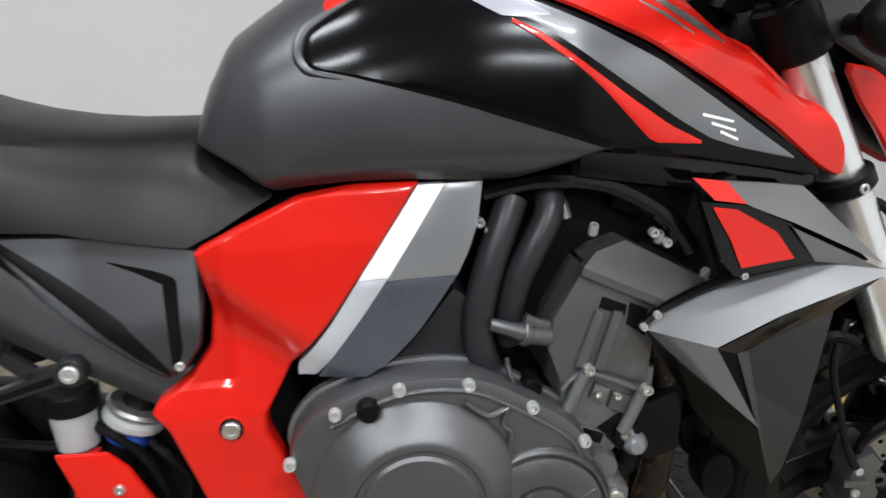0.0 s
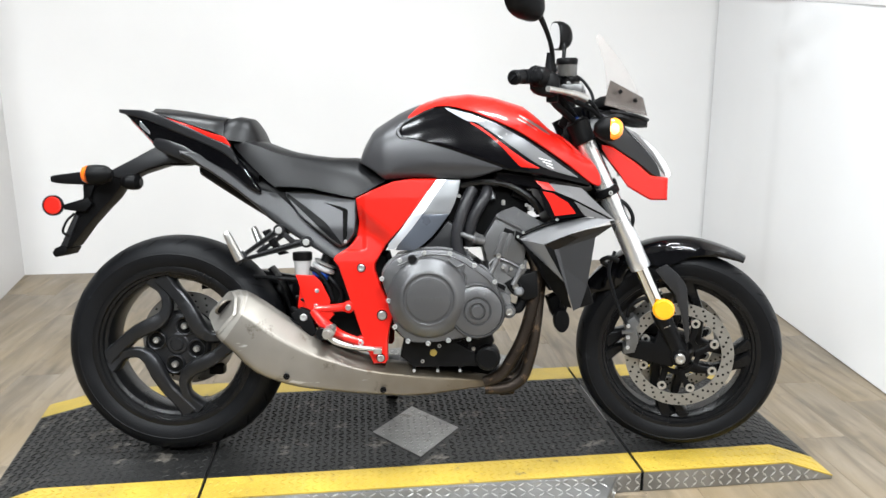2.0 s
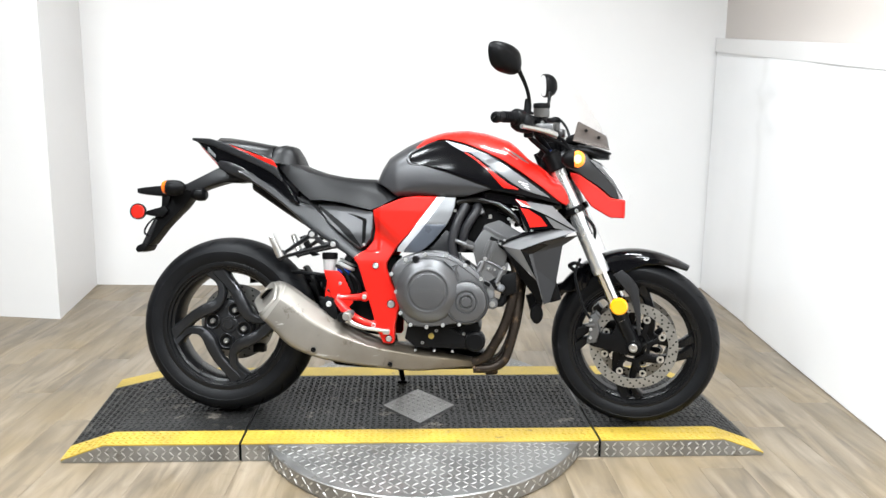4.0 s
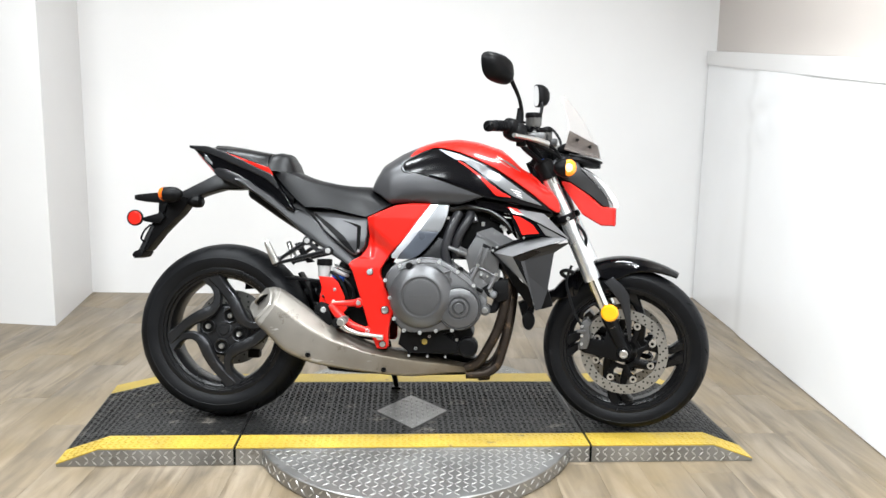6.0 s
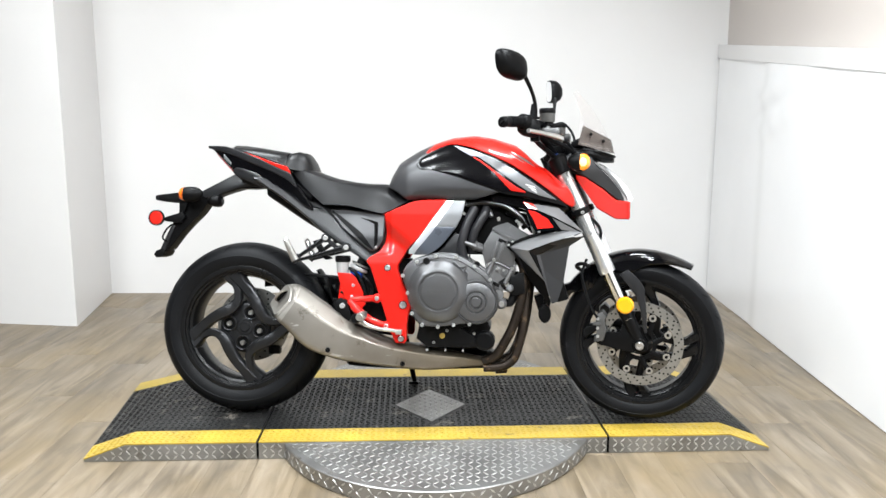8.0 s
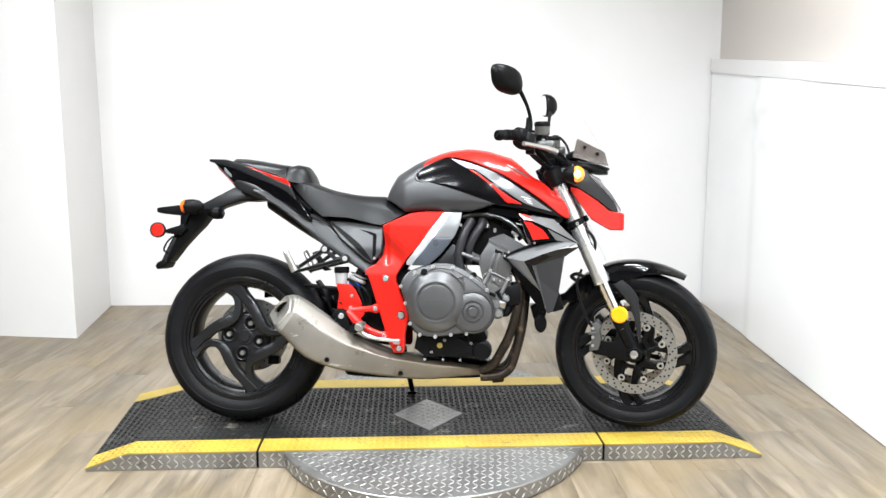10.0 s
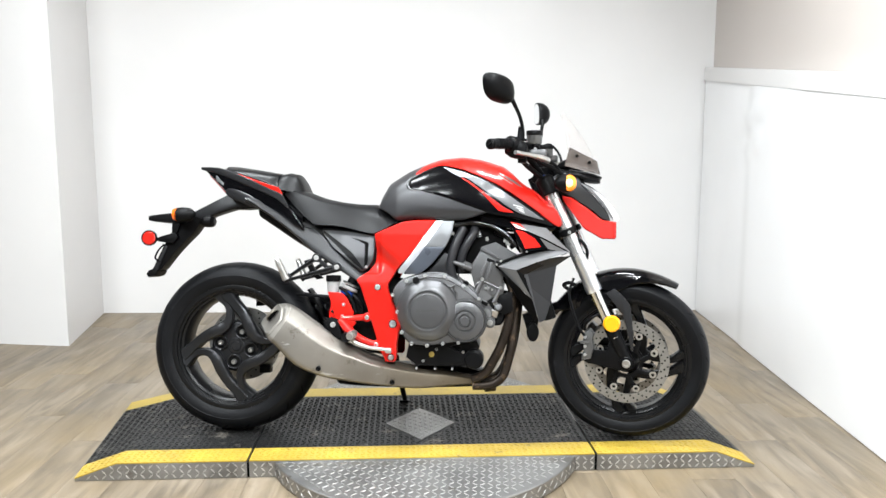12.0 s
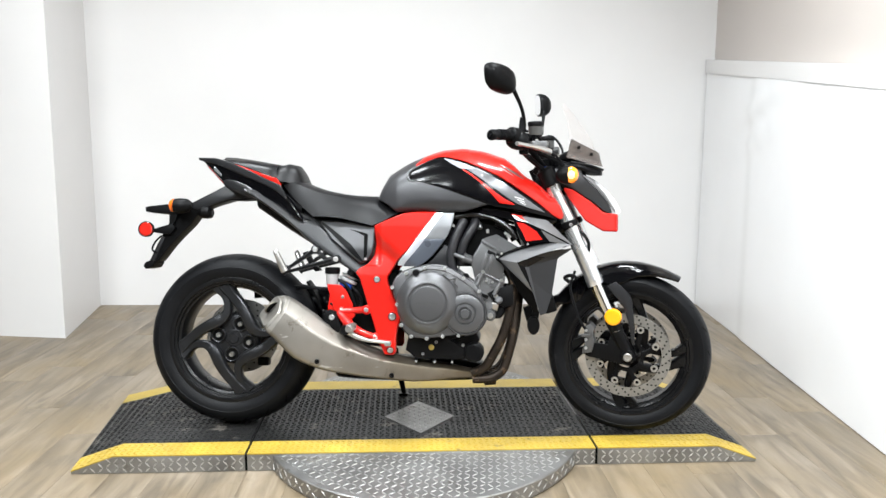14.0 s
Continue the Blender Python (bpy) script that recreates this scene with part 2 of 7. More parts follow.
def plank_mat():
    m = bpy.data.materials.new("wood_plank")
    m.use_nodes = True
    nt = m.node_tree
    b = nt.nodes["Principled BSDF"]
    co = nt.nodes.new("ShaderNodeTexCoord")
    oi = nt.nodes.new("ShaderNodeObjectInfo")
    add = nt.nodes.new("ShaderNodeVectorMath")
    add.operation = "MULTIPLY_ADD"
    add.inputs[1].default_value = (13.0, 1.6, 1.0)
    sc = nt.nodes.new("ShaderNodeVectorMath")
    sc.operation = "SCALE"
    sc.inputs[0].default_value = (37.0, 91.0, 13.0)
    nt.links.new(oi.outputs["Random"], sc.inputs["Scale"])
    nt.links.new(co.outputs["Object"], add.inputs[0])
    nt.links.new(sc.outputs[0], add.inputs[2])
    n1 = nt.nodes.new("ShaderNodeTexNoise")
    n1.inputs["Scale"].default_value, n1.inputs["Detail"].default_value, n1.inputs["Distortion"].default_value = 1.6, 7, 0.8
    nt.links.new(add.outputs[0], n1.inputs["Vector"])
    ramp = nt.nodes.new("ShaderNodeValToRGB")
    ramp.color_ramp.elements[0].position, ramp.color_ramp.elements[0].color = 0.28, (0.088, 0.07, 0.05, 1)
    ramp.color_ramp.elements[1].position, ramp.color_ramp.elements[1].color = 0.72, (0.25, 0.206, 0.155, 1)
    mid = ramp.color_ramp.elements.new(0.5)
    mid.color = (0.175, 0.14, 0.099, 1)
    nt.links.new(n1.outputs["Fac"], ramp.inputs[0])
    hsv = nt.nodes.new("ShaderNodeHueSaturation")
    mr = nt.nodes.new("ShaderNodeMapRange")
    mr.inputs["To Min"].default_value, mr.inputs["To Max"].default_value = 0.88, 1.1
    nt.links.new(oi.outputs["Random"], mr.inputs["Value"])
    nt.links.new(mr.outputs[0], hsv.inputs["Value"])
    nt.links.new(ramp.outputs[0], hsv.inputs["Color"])
    # broad tawny worn patches and small dark scuffs across the boards
    geo = nt.nodes.new("ShaderNodeNewGeometry")
    out = hsv.outputs[0]
    for scale, detail, lo, hi, amount, tone in ((1.7, 4, 0.42, 0.68, 0.65, (0.2, 0.147, 0.08)), (9.0, 6, 0.58, 0.74, 0.5, (0.075, 0.06, 0.043))):
        n = nt.nodes.new("ShaderNodeTexNoise")
        n.inputs["Scale"].default_value, n.inputs["Detail"].default_value, n.inputs["Roughness"].default_value = scale, detail, 0.65
        nt.links.new(geo.outputs["Position"], n.inputs["Vector"])
        r = nt.nodes.new("ShaderNodeMapRange")
        r.inputs["From Min"].default_value, r.inputs["From Max"].default_value, r.inputs["To Max"].default_value = lo, hi, amount
        nt.links.new(n.outputs["Fac"], r.inputs["Value"])
        mx = nt.nodes.new("ShaderNodeMix")
        mx.data_type = "RGBA"
        nt.links.new(r.outputs[0], mx.inputs["Factor"])
        nt.links.new(out, mx.inputs["A"])
        mx.inputs["B"].default_value = (*tone, 1)
        out = mx.outputs["Result"]
    nt.links.new(out, b.inputs["Base Color"])
    b.inputs["Roughness"].default_value = 0.42
    n2 = nt.nodes.new("ShaderNodeTexNoise")
    n2.inputs["Scale"].default_value, n2.inputs["Detail"].default_value = 14, 6
    nt.links.new(add.outputs[0], n2.inputs["Vector"])
    bump = nt.nodes.new("ShaderNodeBump")
    bump.inputs["Strength"].default_value, bump.inputs["Distance"].default_value = 0.25, 0.002
    nt.links.new(n2.outputs["Fac"], bump.inputs["Height"])
    nt.links.new(bump.outputs[0], b.inputs["Normal"])
    return m


PLANK = plank_mat()
TREAD = mat("black_tread_paint", (0.012, 0.0118, 0.0115), 0.42, spec=0.3, vary=0.25, scale=5, grain=0.3, grain_scale=260, wear=(0.1, 0.09, 0.078), wear_at=0.58)
YELLOW = mat("yellow_edge_paint", (0.38, 0.265, 0.036), 0.42, vary=0.16, scale=8, grain=0.2, grain_scale=300, wear=(0.17, 0.125, 0.04), wear_at=0.6)
DIAMOND = mat("aluminium_tread_plate", (0.29, 0.287, 0.28), 0.44, metal=0.9, vary=0.25, scale=7, grain=0.2, grain_scale=200, wear=(0.2, 0.19, 0.175), wear_at=0.58)
LOZENGE = mat("worn_bright_tread", (0.52, 0.515, 0.5), 0.4, metal=0.85, vary=0.15, scale=9)

# ---- shape helpers ----


def sharpen(bm, limit=32):
    lim = radians(limit)
    for f in bm.faces:
        f.smooth = True
    for e in bm.edges:
        e.smooth = len(e.link_faces) == 2 and e.calc_face_angle(0) < lim


def part(name, bm, material, parent=None, label="", by=None, limit=32):
    """Links a bmesh as one mesh object under a thing or a part."""
    if by is not None:
        bm.transform(by)
    bmesh.ops.remove_doubles(bm, verts=bm.verts, dist=1e-5)
    bmesh.ops.recalc_face_normals(bm, faces=bm.faces)
    sharpen(bm, limit)
    me = bpy.data.meshes.new(name)
    bm.to_mesh(me)
    bm.free()
    me.materials.append(material)
    ob = new(name, me)
    ob.parent = parent
    if label:
        ob["label"] = label
    return ob


def join(*parts):
    """One bmesh from several."""
    out = bmesh.new()
    for b in parts:
        me = bpy.data.meshes.new("joined")
        b.to_mesh(me)
        b.free()
        out.from_mesh(me)
        bpy.data.meshes.remove(me)
    return out


def box(x0, x1, y0, y1, z0, z1, bevel=0.0):
    bm = bmesh.new()
    bmesh.ops.create_cube(bm, size=1)
    bm.transform(Matrix.Translation(((x0 + x1) / 2, (y0 + y1) / 2, (z0 + z1) / 2)) @ Matrix.Diagonal((x1 - x0, y1 - y0, z1 - z0, 1)))
    if bevel:
        bmesh.ops.bevel(bm, geom=list(bm.edges), offset=bevel, segments=2, affect="EDGES", profile=0.6)
    return bm


def curve(pts, n=6, closed=False):
    """Points on a smooth line through the given ones."""
    p = [Vector(q) for q in pts]
    k, out = len(p), []
    for i in range(k if closed else k - 1):
        a, b, c, d = (p[(i + o) % k] if closed else p[min(max(i + o, 0), k - 1)] for o in (-1, 0, 1, 2))
        for j in range(n):
            t = j / n
            out.append(0.5 * (2 * b + (c - a) * t + (2 * a - 5 * b + 4 * c - d) * t * t + (3 * b - a - 3 * c + d) * t ** 3))
    if not closed:
        out.append(p[-1])
    return out


def skin(rings, cap=True):
    bm = bmesh.new()
    vs = [[bm.verts.new(p) for p in r] for r in rings]
    for a, b in zip(vs, vs[1:]):
        for i in range(len(a)):
            j = (i + 1) % len(a)
            bm.faces.new((a[i], a[j], b[j], b[i]))
    if cap:
        bm.faces.new(vs[0])
        bm.faces.new(vs[-1])
    return bm


def tube(pts, radius, sides=10, n=5, cap=True):
    """A tube along a smooth line; radius may be a list, one for each point."""
    path = curve(pts, n) if n > 1 else [Vector(q) for q in pts]
    if isinstance(radius, (int, float)):
        rad = [radius] * len(path)
    else:
        rad = np.interp(np.linspace(0, len(radius) - 1, len(path)), range(len(radius)), radius).tolist()
    rings, side = [], None
    for i, p in enumerate(path):
        d = (path[min(i + 1, len(path) - 1)] - path[max(i - 1, 0)]).normalized()
        if side is None:
            side = d.orthogonal().normalized()
        side = (side - d * side.dot(d)).normalized()
        up = d.cross(side)
        rings.append([p + rad[i] * (math.cos(a) * side + math.sin(a) * up) for a in (2 * math.pi * k / sides for k in range(sides))])
    return skin(rings, cap)


def rod(a, b, r0, r1=None, sides=16, bevel=0.0):
    """A straight round bar from a to b."""
    a, b = Vector(a), Vector(b)
    r1 = r0 if r1 is None else r1
    if bevel:
        d = (b - a).normalized() * bevel
        return tube([a, a + d, b - d, b], [r0 - bevel, r0, r1, r1 - bevel], sides, 1)
    return tube([a, b], [r0, r1], sides, 1)


def plate(outline, y0, y1, bevel=0.003, smooth=0, holes=()):
    """An outline in x and z, made solid from y0 to y1, with rounded rims."""
    pts = [Vector((x, 0, z)) for x, z in outline]
    if smooth:
        pts = curve(pts, smooth, True)
    bm = bmesh.new()
    f = bm.faces.new([bm.verts.new((p.x, y0, p.z)) for p in pts])
    top = bmesh.ops.extrude_face_region(bm, geom=[f])
    vs = [v for v in top["geom"] if isinstance(v, bmesh.types.BMVert)]
    bmesh.ops.translate(bm, verts=vs, vec=(0, y1 - y0, 0))
    if bevel:
        rim = [e for e in bm.edges if abs(e.verts[0].co.y - e.verts[1].co.y) < 1e-6]
        bmesh.ops.bevel(bm, geom=rim, offset=bevel, segments=2, affect="EDGES", profile=0.6, clamp_overlap=True)
    return bm


def lathe(profile, center, axis="y", sides=48, closed=False):
    """Turns a profile of (radius, along) about an axis through center."""
    rings = []
    for k in range(sides):
        a = 2 * math.pi * k / sides
        c, s = math.cos(a), math.sin(a)
        if axis == "y":
            rings.append([Vector((r * c, h, r * s)) for r, h in profile])
        else:
            rings.append([Vector((r * c, r * s, h)) for r, h in profile])
    bm = bmesh.new()
    vs = [[bm.verts.new(p) for p in r] for r in rings]
    m = len(profile)
    for i in range(sides):
        a, b = vs[i], vs[(i + 1) % sides]
        for j in range(m if closed else m - 1):
            bm.faces.new((a[j], b[j], b[(j + 1) % m], a[(j + 1) % m]))
    bm.transform(Matrix.Translation(center))
    return bm


def panel(lo, hi, yf, nu=24, nv=10, thick=0.006, rnd=0.006, along="x", side=-1, off=0.0):
    """A shell between two lines lo and hi, each of (along, across) pairs, that lies on the body surface y = side * yf(x, z)."""
    lo, hi = np.array(lo), np.array(hi)
    u0, u1 = max(lo[0, 0], hi[0, 0]), min(lo[-1, 0], hi[-1, 0])
    outer, inner = [], []
    bm = bmesh.new()
    for i in range(nu + 1):
        u = u0 + (u1 - u0) * (0.5 - 0.5 * math.cos(math.pi * i / nu)) * 0.6 + (u1 - u0) * 0.4 * i / nu
        a, b = float(np.interp(u, lo[:, 0], lo[:, 1])), float(np.interp(u, hi[:, 0], hi[:, 1]))
        ro, ri = [], []
        for j in range(nv + 1):
            t = 0.5 * (0.5 - 0.5 * math.cos(math.pi * j / nv)) + 0.5 * j / nv
            v = a + (b - a) * t
            x, z = (u, v) if along == "x" else (v, u)
            d = max(0.0, min(u - u0, u1 - u, abs(v - a), abs(b - v)))
            k = 1 - min(d / rnd, 1.0)
            y = yf(x, z) + off - rnd * (1 - math.sqrt(max(0.0, 1 - k * k)))
            ro.append(bm.verts.new((x, side * y, z)))
            ri.append(bm.verts.new((x, side * (yf(x, z) + off - rnd - thick), z)))
        outer.append(ro)
        inner.append(ri)
    for g in (outer, inner):
        for i in range(nu):
            for j in range(nv):
                bm.faces.new((g[i][j], g[i + 1][j], g[i + 1][j + 1], g[i][j + 1]))
    rim = [(i, 0) for i in range(nu + 1)] + [(nu, j) for j in range(1, nv + 1)] + [(i, nv) for i in range(nu - 1, -1, -1)] + [(0, j) for j in range(nv - 1, 0, -1)]
    for (a, b), (c, d) in zip(rim, rim[1:] + rim[:1]):
        bm.faces.new((outer[a][b], outer[c][d], inner[c][d], inner[a][b]))
    return bm


def oval(c, a, b, power=2.6, sides=20):
    """A ring round c, with half axes a and b (vectors), between an ellipse (2) and a box."""
    out = []
    for k in range(sides):
        t = 2 * math.pi * k / sides
        cs, sn = math.cos(t), math.sin(t)
        out.append(c + a * (abs(cs) ** (2 / power) * (1 if cs >= 0 else -1)) + b * (abs(sn) ** (2 / power) * (1 if sn >= 0 else -1)))
    return out


def body(stations, power=2.6, sides=24, y=0.0, n=3):
    """A closed body along x from stations of (x, bottom, top, half width)."""
    st = [Vector((s[0], s[1], s[2])) for s in stations]
    st = curve(st, n)
    wd = np.interp([p.x for p in st], [s[0] for s in stations], [s[3] for s in stations]).tolist()
    rings = [oval(Vector((p.x, y, (p.y + p.z) / 2)), Vector((0, w, 0)), Vector((0, 0, (p.z - p.y) / 2)), power, sides) for p, w in zip(st, wd)]
    return skin(rings)


def screw(name, at, r, depth, parent, material=BOLT, toward=(0, -1, 0), by=None):
    """A round head with a hexagon socket."""
    p, d = Vector(at), Vector(toward).normalized()
    prof = [(r, 0), (r, depth * 0.75), (r * 0.85, depth), (r * 0.5, depth), (r * 0.45, depth * 0.5), (0.0001, depth * 0.5)]
    bm = lathe(prof, (0, 0, 0), "z", 10)
    bm.transform(Matrix.Translation(p) @ d.to_track_quat("Z", "Y").to_matrix().to_4x4())
    return part(name, bm, material, parent, by=by)


# ---- room ----
ANG = radians(5.5)
ROOM = Matrix.Rotation(ANG, 4, "Z")


def wall(name, a, b, z0, z1, thick, material, label):
    """A wall from a to b; its thickness lies to the left of that way."""
    a, b = Vector((*a, 0)), Vector((*b, 0))
    d = (b - a).normalized()
    nrm = Vector((-d.y, d.x, 0)) * thick
    bm = bmesh.new()
    lowv = [bm.verts.new(p + Vector((0, 0, z0))) for p in (a, b, b + nrm, a + nrm)]
    top = [bm.verts.new(p + Vector((0, 0, z1))) for p in (a, b, b + nrm, a + nrm)]
    bm.faces.new(lowv[::-1])
    bm.faces.new(top)
    for i in range(4):
        j = (i + 1) % 4
        bm.faces.new((lowv[i], lowv[j], top[j], top[i]))
    return tagged(part(name, bm, material), label, "wall", kind="structure")


HIGH = 3.1
wall("wall_back", (1.80, 2.6), (-2.388, 2.2), 0, HIGH, -0.12, WALL, "white painted back wall with faint smudges")


def pillar():
    """The solid wall projection, from floor to ceiling."""
    foot = [(-2.388, 2.2), (-2.148, 1.337), (-5.4, 1.53), (-5.4, 1.95)]
    return skin([[Vector((x, y, z)) for x, y in foot] for z in (0, HIGH)])


tagged(part("wall_pillar", pillar(), WALL), "white painted wall projection", "wall", kind="structure")
# Unseen side and rear walls, added so that glossy parts reflect something dark.
wall("wall_left", (-5.4, 1.53), (-5.4, -7.2), 0, HIGH, -0.12, DIMWALL, "unseen dark side wall, added to darken reflections")
wall("wall_rear", (-5.4, -7.2), (1.9, -7.2), 0, HIGH, -0.12, DIMWALL, "unseen dark wall behind the camera, added to darken reflections")
wall("wall_right", (1.78, -7.2), (1.72, 2.6), 0, HIGH, -0.12, TAUPE, "taupe painted side wall above the white panel")


def slope_panel():
    """White sheet before the right wall: its top edge falls towards the front, with soft wrinkles near the top."""
    bm = bmesh.new()
    nu, nv = 180, 24
    grid = []
    for i in range(nu + 1):
        y = 2.57 - 5.4 * i / nu
        inset = max(0.0, min(1.0, (y - 1.55) / 0.16))
        x0 = 1.658 + 0.005 * (2.57 - y) + 0.009 * inset * inset * (3 - 2 * inset)
        top = 1.572 - 0.11 * (2.57 - y)
        row = []
        for j in range(nv + 1):
            z = 0.004 + (top - 0.004) * j / nv
            t = j / nv
            sag = 0.012 * max(0.0, t - 0.55) * math.sin(9 * z + 3.2 * y) * noise.noise((y * 1.7, z * 2.3, 0))
            fold = 0.02 * math.exp(-((z - 1.3 + 0.18 * (y - 1.6)) / 0.035) ** 2) * math.exp(-((y - 1.55) / 0.28) ** 2)
            fold += 0.017 * math.exp(-((z - 1.14 + 0.22 * (y - 1.5)) / 0.03) ** 2) * math.exp(-((y - 1.45) / 0.25) ** 2)
            row.append(bm.verts.new((x0 - fold - sag + 0.003 * noise.noise((y * 0.9, z * 0.8, 4)), y, z)))
        grid.append(row)
    for r, q in zip(grid, grid[1:]):
        for j in range(nv):
            bm.faces.new((r[j], q[j], q[j + 1], r[j + 1]))
    edge = bmesh.ops.extrude_face_region(bm, geom=list(bm.faces))
    bmesh.ops.translate(bm, verts=[v for v in edge["geom"] if isinstance(v, bmesh.types.BMVert)], vec=(0.03, 0, 0))
    return bm


tagged(part("wall_panel", slope_panel(), PANEL, limit=50), "glossy white board covering the lower side wall", "wall panel", kind="structure")


def top_rail():
    rows = []
    for i in range(9):
        t = i / 8
        y = 2.565 - t * 5.4
        x = 1.655 + 0.005 * (2.57 - y)
        z = 1.573 - 0.11 * (2.57 - y)
        rows.append([Vector(p) for p in ((x, y, z), (x, y, z + 0.085), (x + 0.06, y, z + 0.085), (x + 0.06, y, z))])
    return skin(rows)


tagged(part("trim", top_rail(), WALL), "white ledge along the top of the wall board", "trim", kind="structure")
# Unseen ceiling; closes the room and bounces light onto up-facing surfaces.
tagged(part("ceiling", box(-5.6, 2.2, -7.4, 2.8, HIGH, HIGH + 0.1), CEIL), "plain grey ceiling, out of view", "ceiling", kind="structure")
# Fittings for the unseen lamps, at the same places.
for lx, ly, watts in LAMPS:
    fix = tagged(new("ceiling_light"), "unseen white ceiling light fitting, placed to brighten the bike", "ceiling light", "ceiling lights")
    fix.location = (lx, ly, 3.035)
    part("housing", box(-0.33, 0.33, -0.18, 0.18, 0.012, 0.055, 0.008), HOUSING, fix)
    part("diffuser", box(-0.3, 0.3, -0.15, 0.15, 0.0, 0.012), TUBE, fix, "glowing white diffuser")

# ---- display platform ----
plat = tagged(new("display_platform"), "low black tread-plate platform with yellow edges on the floor", "platform")
plat.matrix_world = pose(-0.033, 0.144, 0.0, 0, 0, 6.7)
PT, PD, BAND = 0.062, 0.388, 0.106


def sliced(bm):
    """Cuts a shape across its depth, so that it can be skewed evenly."""
    for y in (-0.282, -0.188, -0.094, 0.0, 0.094, 0.188, 0.282):
        bmesh.ops.bisect_plane(bm, geom=list(bm.verts) + list(bm.edges) + list(bm.faces), plane_co=(0, y, 0), plane_no=(0, 1, 0))
    return bm


def section(s0, s1, ramp0, ramp1):
    """One length of the platform from s0 to s1; a ramp end slopes to the floor."""
    a0 = s0 + 0.14 if ramp0 else s0
    a1 = s1 - 0.14 if ramp1 else s1
    side = [(s0, 0.001), (s1, 0.001), (s1, 0.012 if ramp1 else PT - 0.004), (a1, PT - 0.004), (a0, PT - 0.004), (s0, 0.012 if ramp0 else PT - 0.004)]
    sec = part("section", sliced(plate(side, -PD, PD, 0.0)), DIAMOND, plat, "bare aluminium side of tread plate")

    def sheet(y0, y1, h, inset=0.0):
        line = [(s0 + inset, 0.012 if ramp0 else PT), (a0, PT), (a1, PT), (s1 - inset, 0.012 if ramp1 else PT)]
        bm = bmesh.new()
        rows = [[bm.verts.new((x, y, z + dz)) for x, z in line] for y, dz in ((y0, -0.003), (y0, h), (y1, h), (y1, -0.003))]
        for r, q in zip(rows, rows[1:]):
            for i in range(3):
                bm.faces.new((r[i], r[i + 1], q[i + 1], q[i]))
        for k in (0, 3):
            bm.faces.new([r[k] for r in rows])
        return sliced(bm)

    part("deck", sheet(-PD + BAND, PD - BAND, 0.001), TREAD, sec, "worn black painted tread deck")
    for y0, y1 in ((-PD - 0.001, -PD + BAND), (PD - BAND, PD + 0.001)):
        part("edge_band", sheet(y0, y1, 0.0012), YELLOW, sec, "yellow painted edge band")

    # raised tread marks in a chevron weave on the deck and bands
    def high(x):
        if x < a0:
            return 0.012 + (PT - 0.012) * (x - s0) / 0.14
        if x > a1:
            return 0.012 + (PT - 0.012) * (s1 - x) / 0.14
        return PT

    rnd = random.Random(int(s0 * 100) + 500)
    for lab, lo, hi, material in (("deck_tread", -PD + BAND + 0.002, PD - BAND - 0.002, TREAD), ("band_tread", -PD + 0.003, -PD + BAND - 0.002, YELLOW)):
        verts, faces = [], []
        nx, ny = int((s1 - s0) / 0.022), int((hi - lo) / 0.019)
        for i in range(nx):
            for j in range(ny):
                x, y = s0 + 0.012 + i * 0.022, lo + 0.0085 + j * 0.019
                if lab == "deck_tread" and abs(x) / 0.138 + abs(y + 0.064) / 0.175 < 1.06:
                    continue
                a = radians(35 if j % 2 else -35)
                c, s = math.cos(a), math.sin(a)
                k, wear = len(verts), rnd.uniform(0.5, 1.0)
                for px, py, pz in ((-0.0102, 0, 0), (0, -0.0038, 0), (0.0102, 0, 0), (0, 0.0038, 0), (-0.007, 0, 0.0026), (0.007, 0, 0.0026)):
                    xx = x + px * c - py * s
                    verts.append((xx, y + px * s + py * c, high(xx) + 0.0012 + pz * wear))
                faces += [(k, k + 1, k + 5, k + 4), (k + 1, k + 2, k + 5), (k + 2, k + 3, k + 4, k + 5), (k + 3, k, k + 4)]
        me = bpy.data.meshes.new(lab)
        me.from_pydata(verts, [], faces)
        me.materials.append(material)
        ob = new(lab, me)
        ob.parent = sec
        ob["kind"] = "stuff"

    # raised lozenges on the front face
    verts, faces = [], []
    for i in range(int((s1 - s0) / 0.026)):
        for j in range(3):
            x, z = s0 + 0.02 + i * 0.026, 0.012 + j * 0.017
            if z > high(x) - 0.01:
                continue
            a = radians(45 if (i + j) % 2 else -45)
            c, s = math.cos(a), math.sin(a)
            k = len(verts)
            for px, pz, py in ((-0.0118, 0, 0), (0, -0.0034, 0), (0.0118, 0, 0), (0, 0.0034, 0), (-0.008, 0, 0.0018), (0.008, 0, 0.0018)):
                verts.append((x + px * c - pz * s, -PD - 0.0005 - py, z + px * s + pz * c))
            faces += [(k, k + 1, k + 5, k + 4), (k + 1, k + 2, k + 5), (k + 2, k + 3, k + 4, k + 5), (k + 3, k, k + 4)]
    me = bpy.data.meshes.new("side_tread")
    me.from_pydata(verts, [], faces)
    me.materials.append(LOZENGE)
    ob = new("side_tread", me)
    ob.parent = sec
    ob["kind"] = "stuff"
    if ramp0:
        # this end is cut askew, longer at the back
        for piece in [sec] + list(sec.children):
            for v in piece.data.vertices:
                if v.co.x < a0:
                    v.co.x -= 0.075 * (v.co.y + PD) / (2 * PD) * (a0 - v.co.x) / 0.14


section(-1.182, -0.604, True, False)
section(-0.595, 0.604, False, False)
section(0.613, 1.18, False, True)
part("joint_strip", box(-0.6035, -0.5955, -PD + 0.002, PD - 0.002, 0.002, PT - 0.006), DARKHOLE, plat)
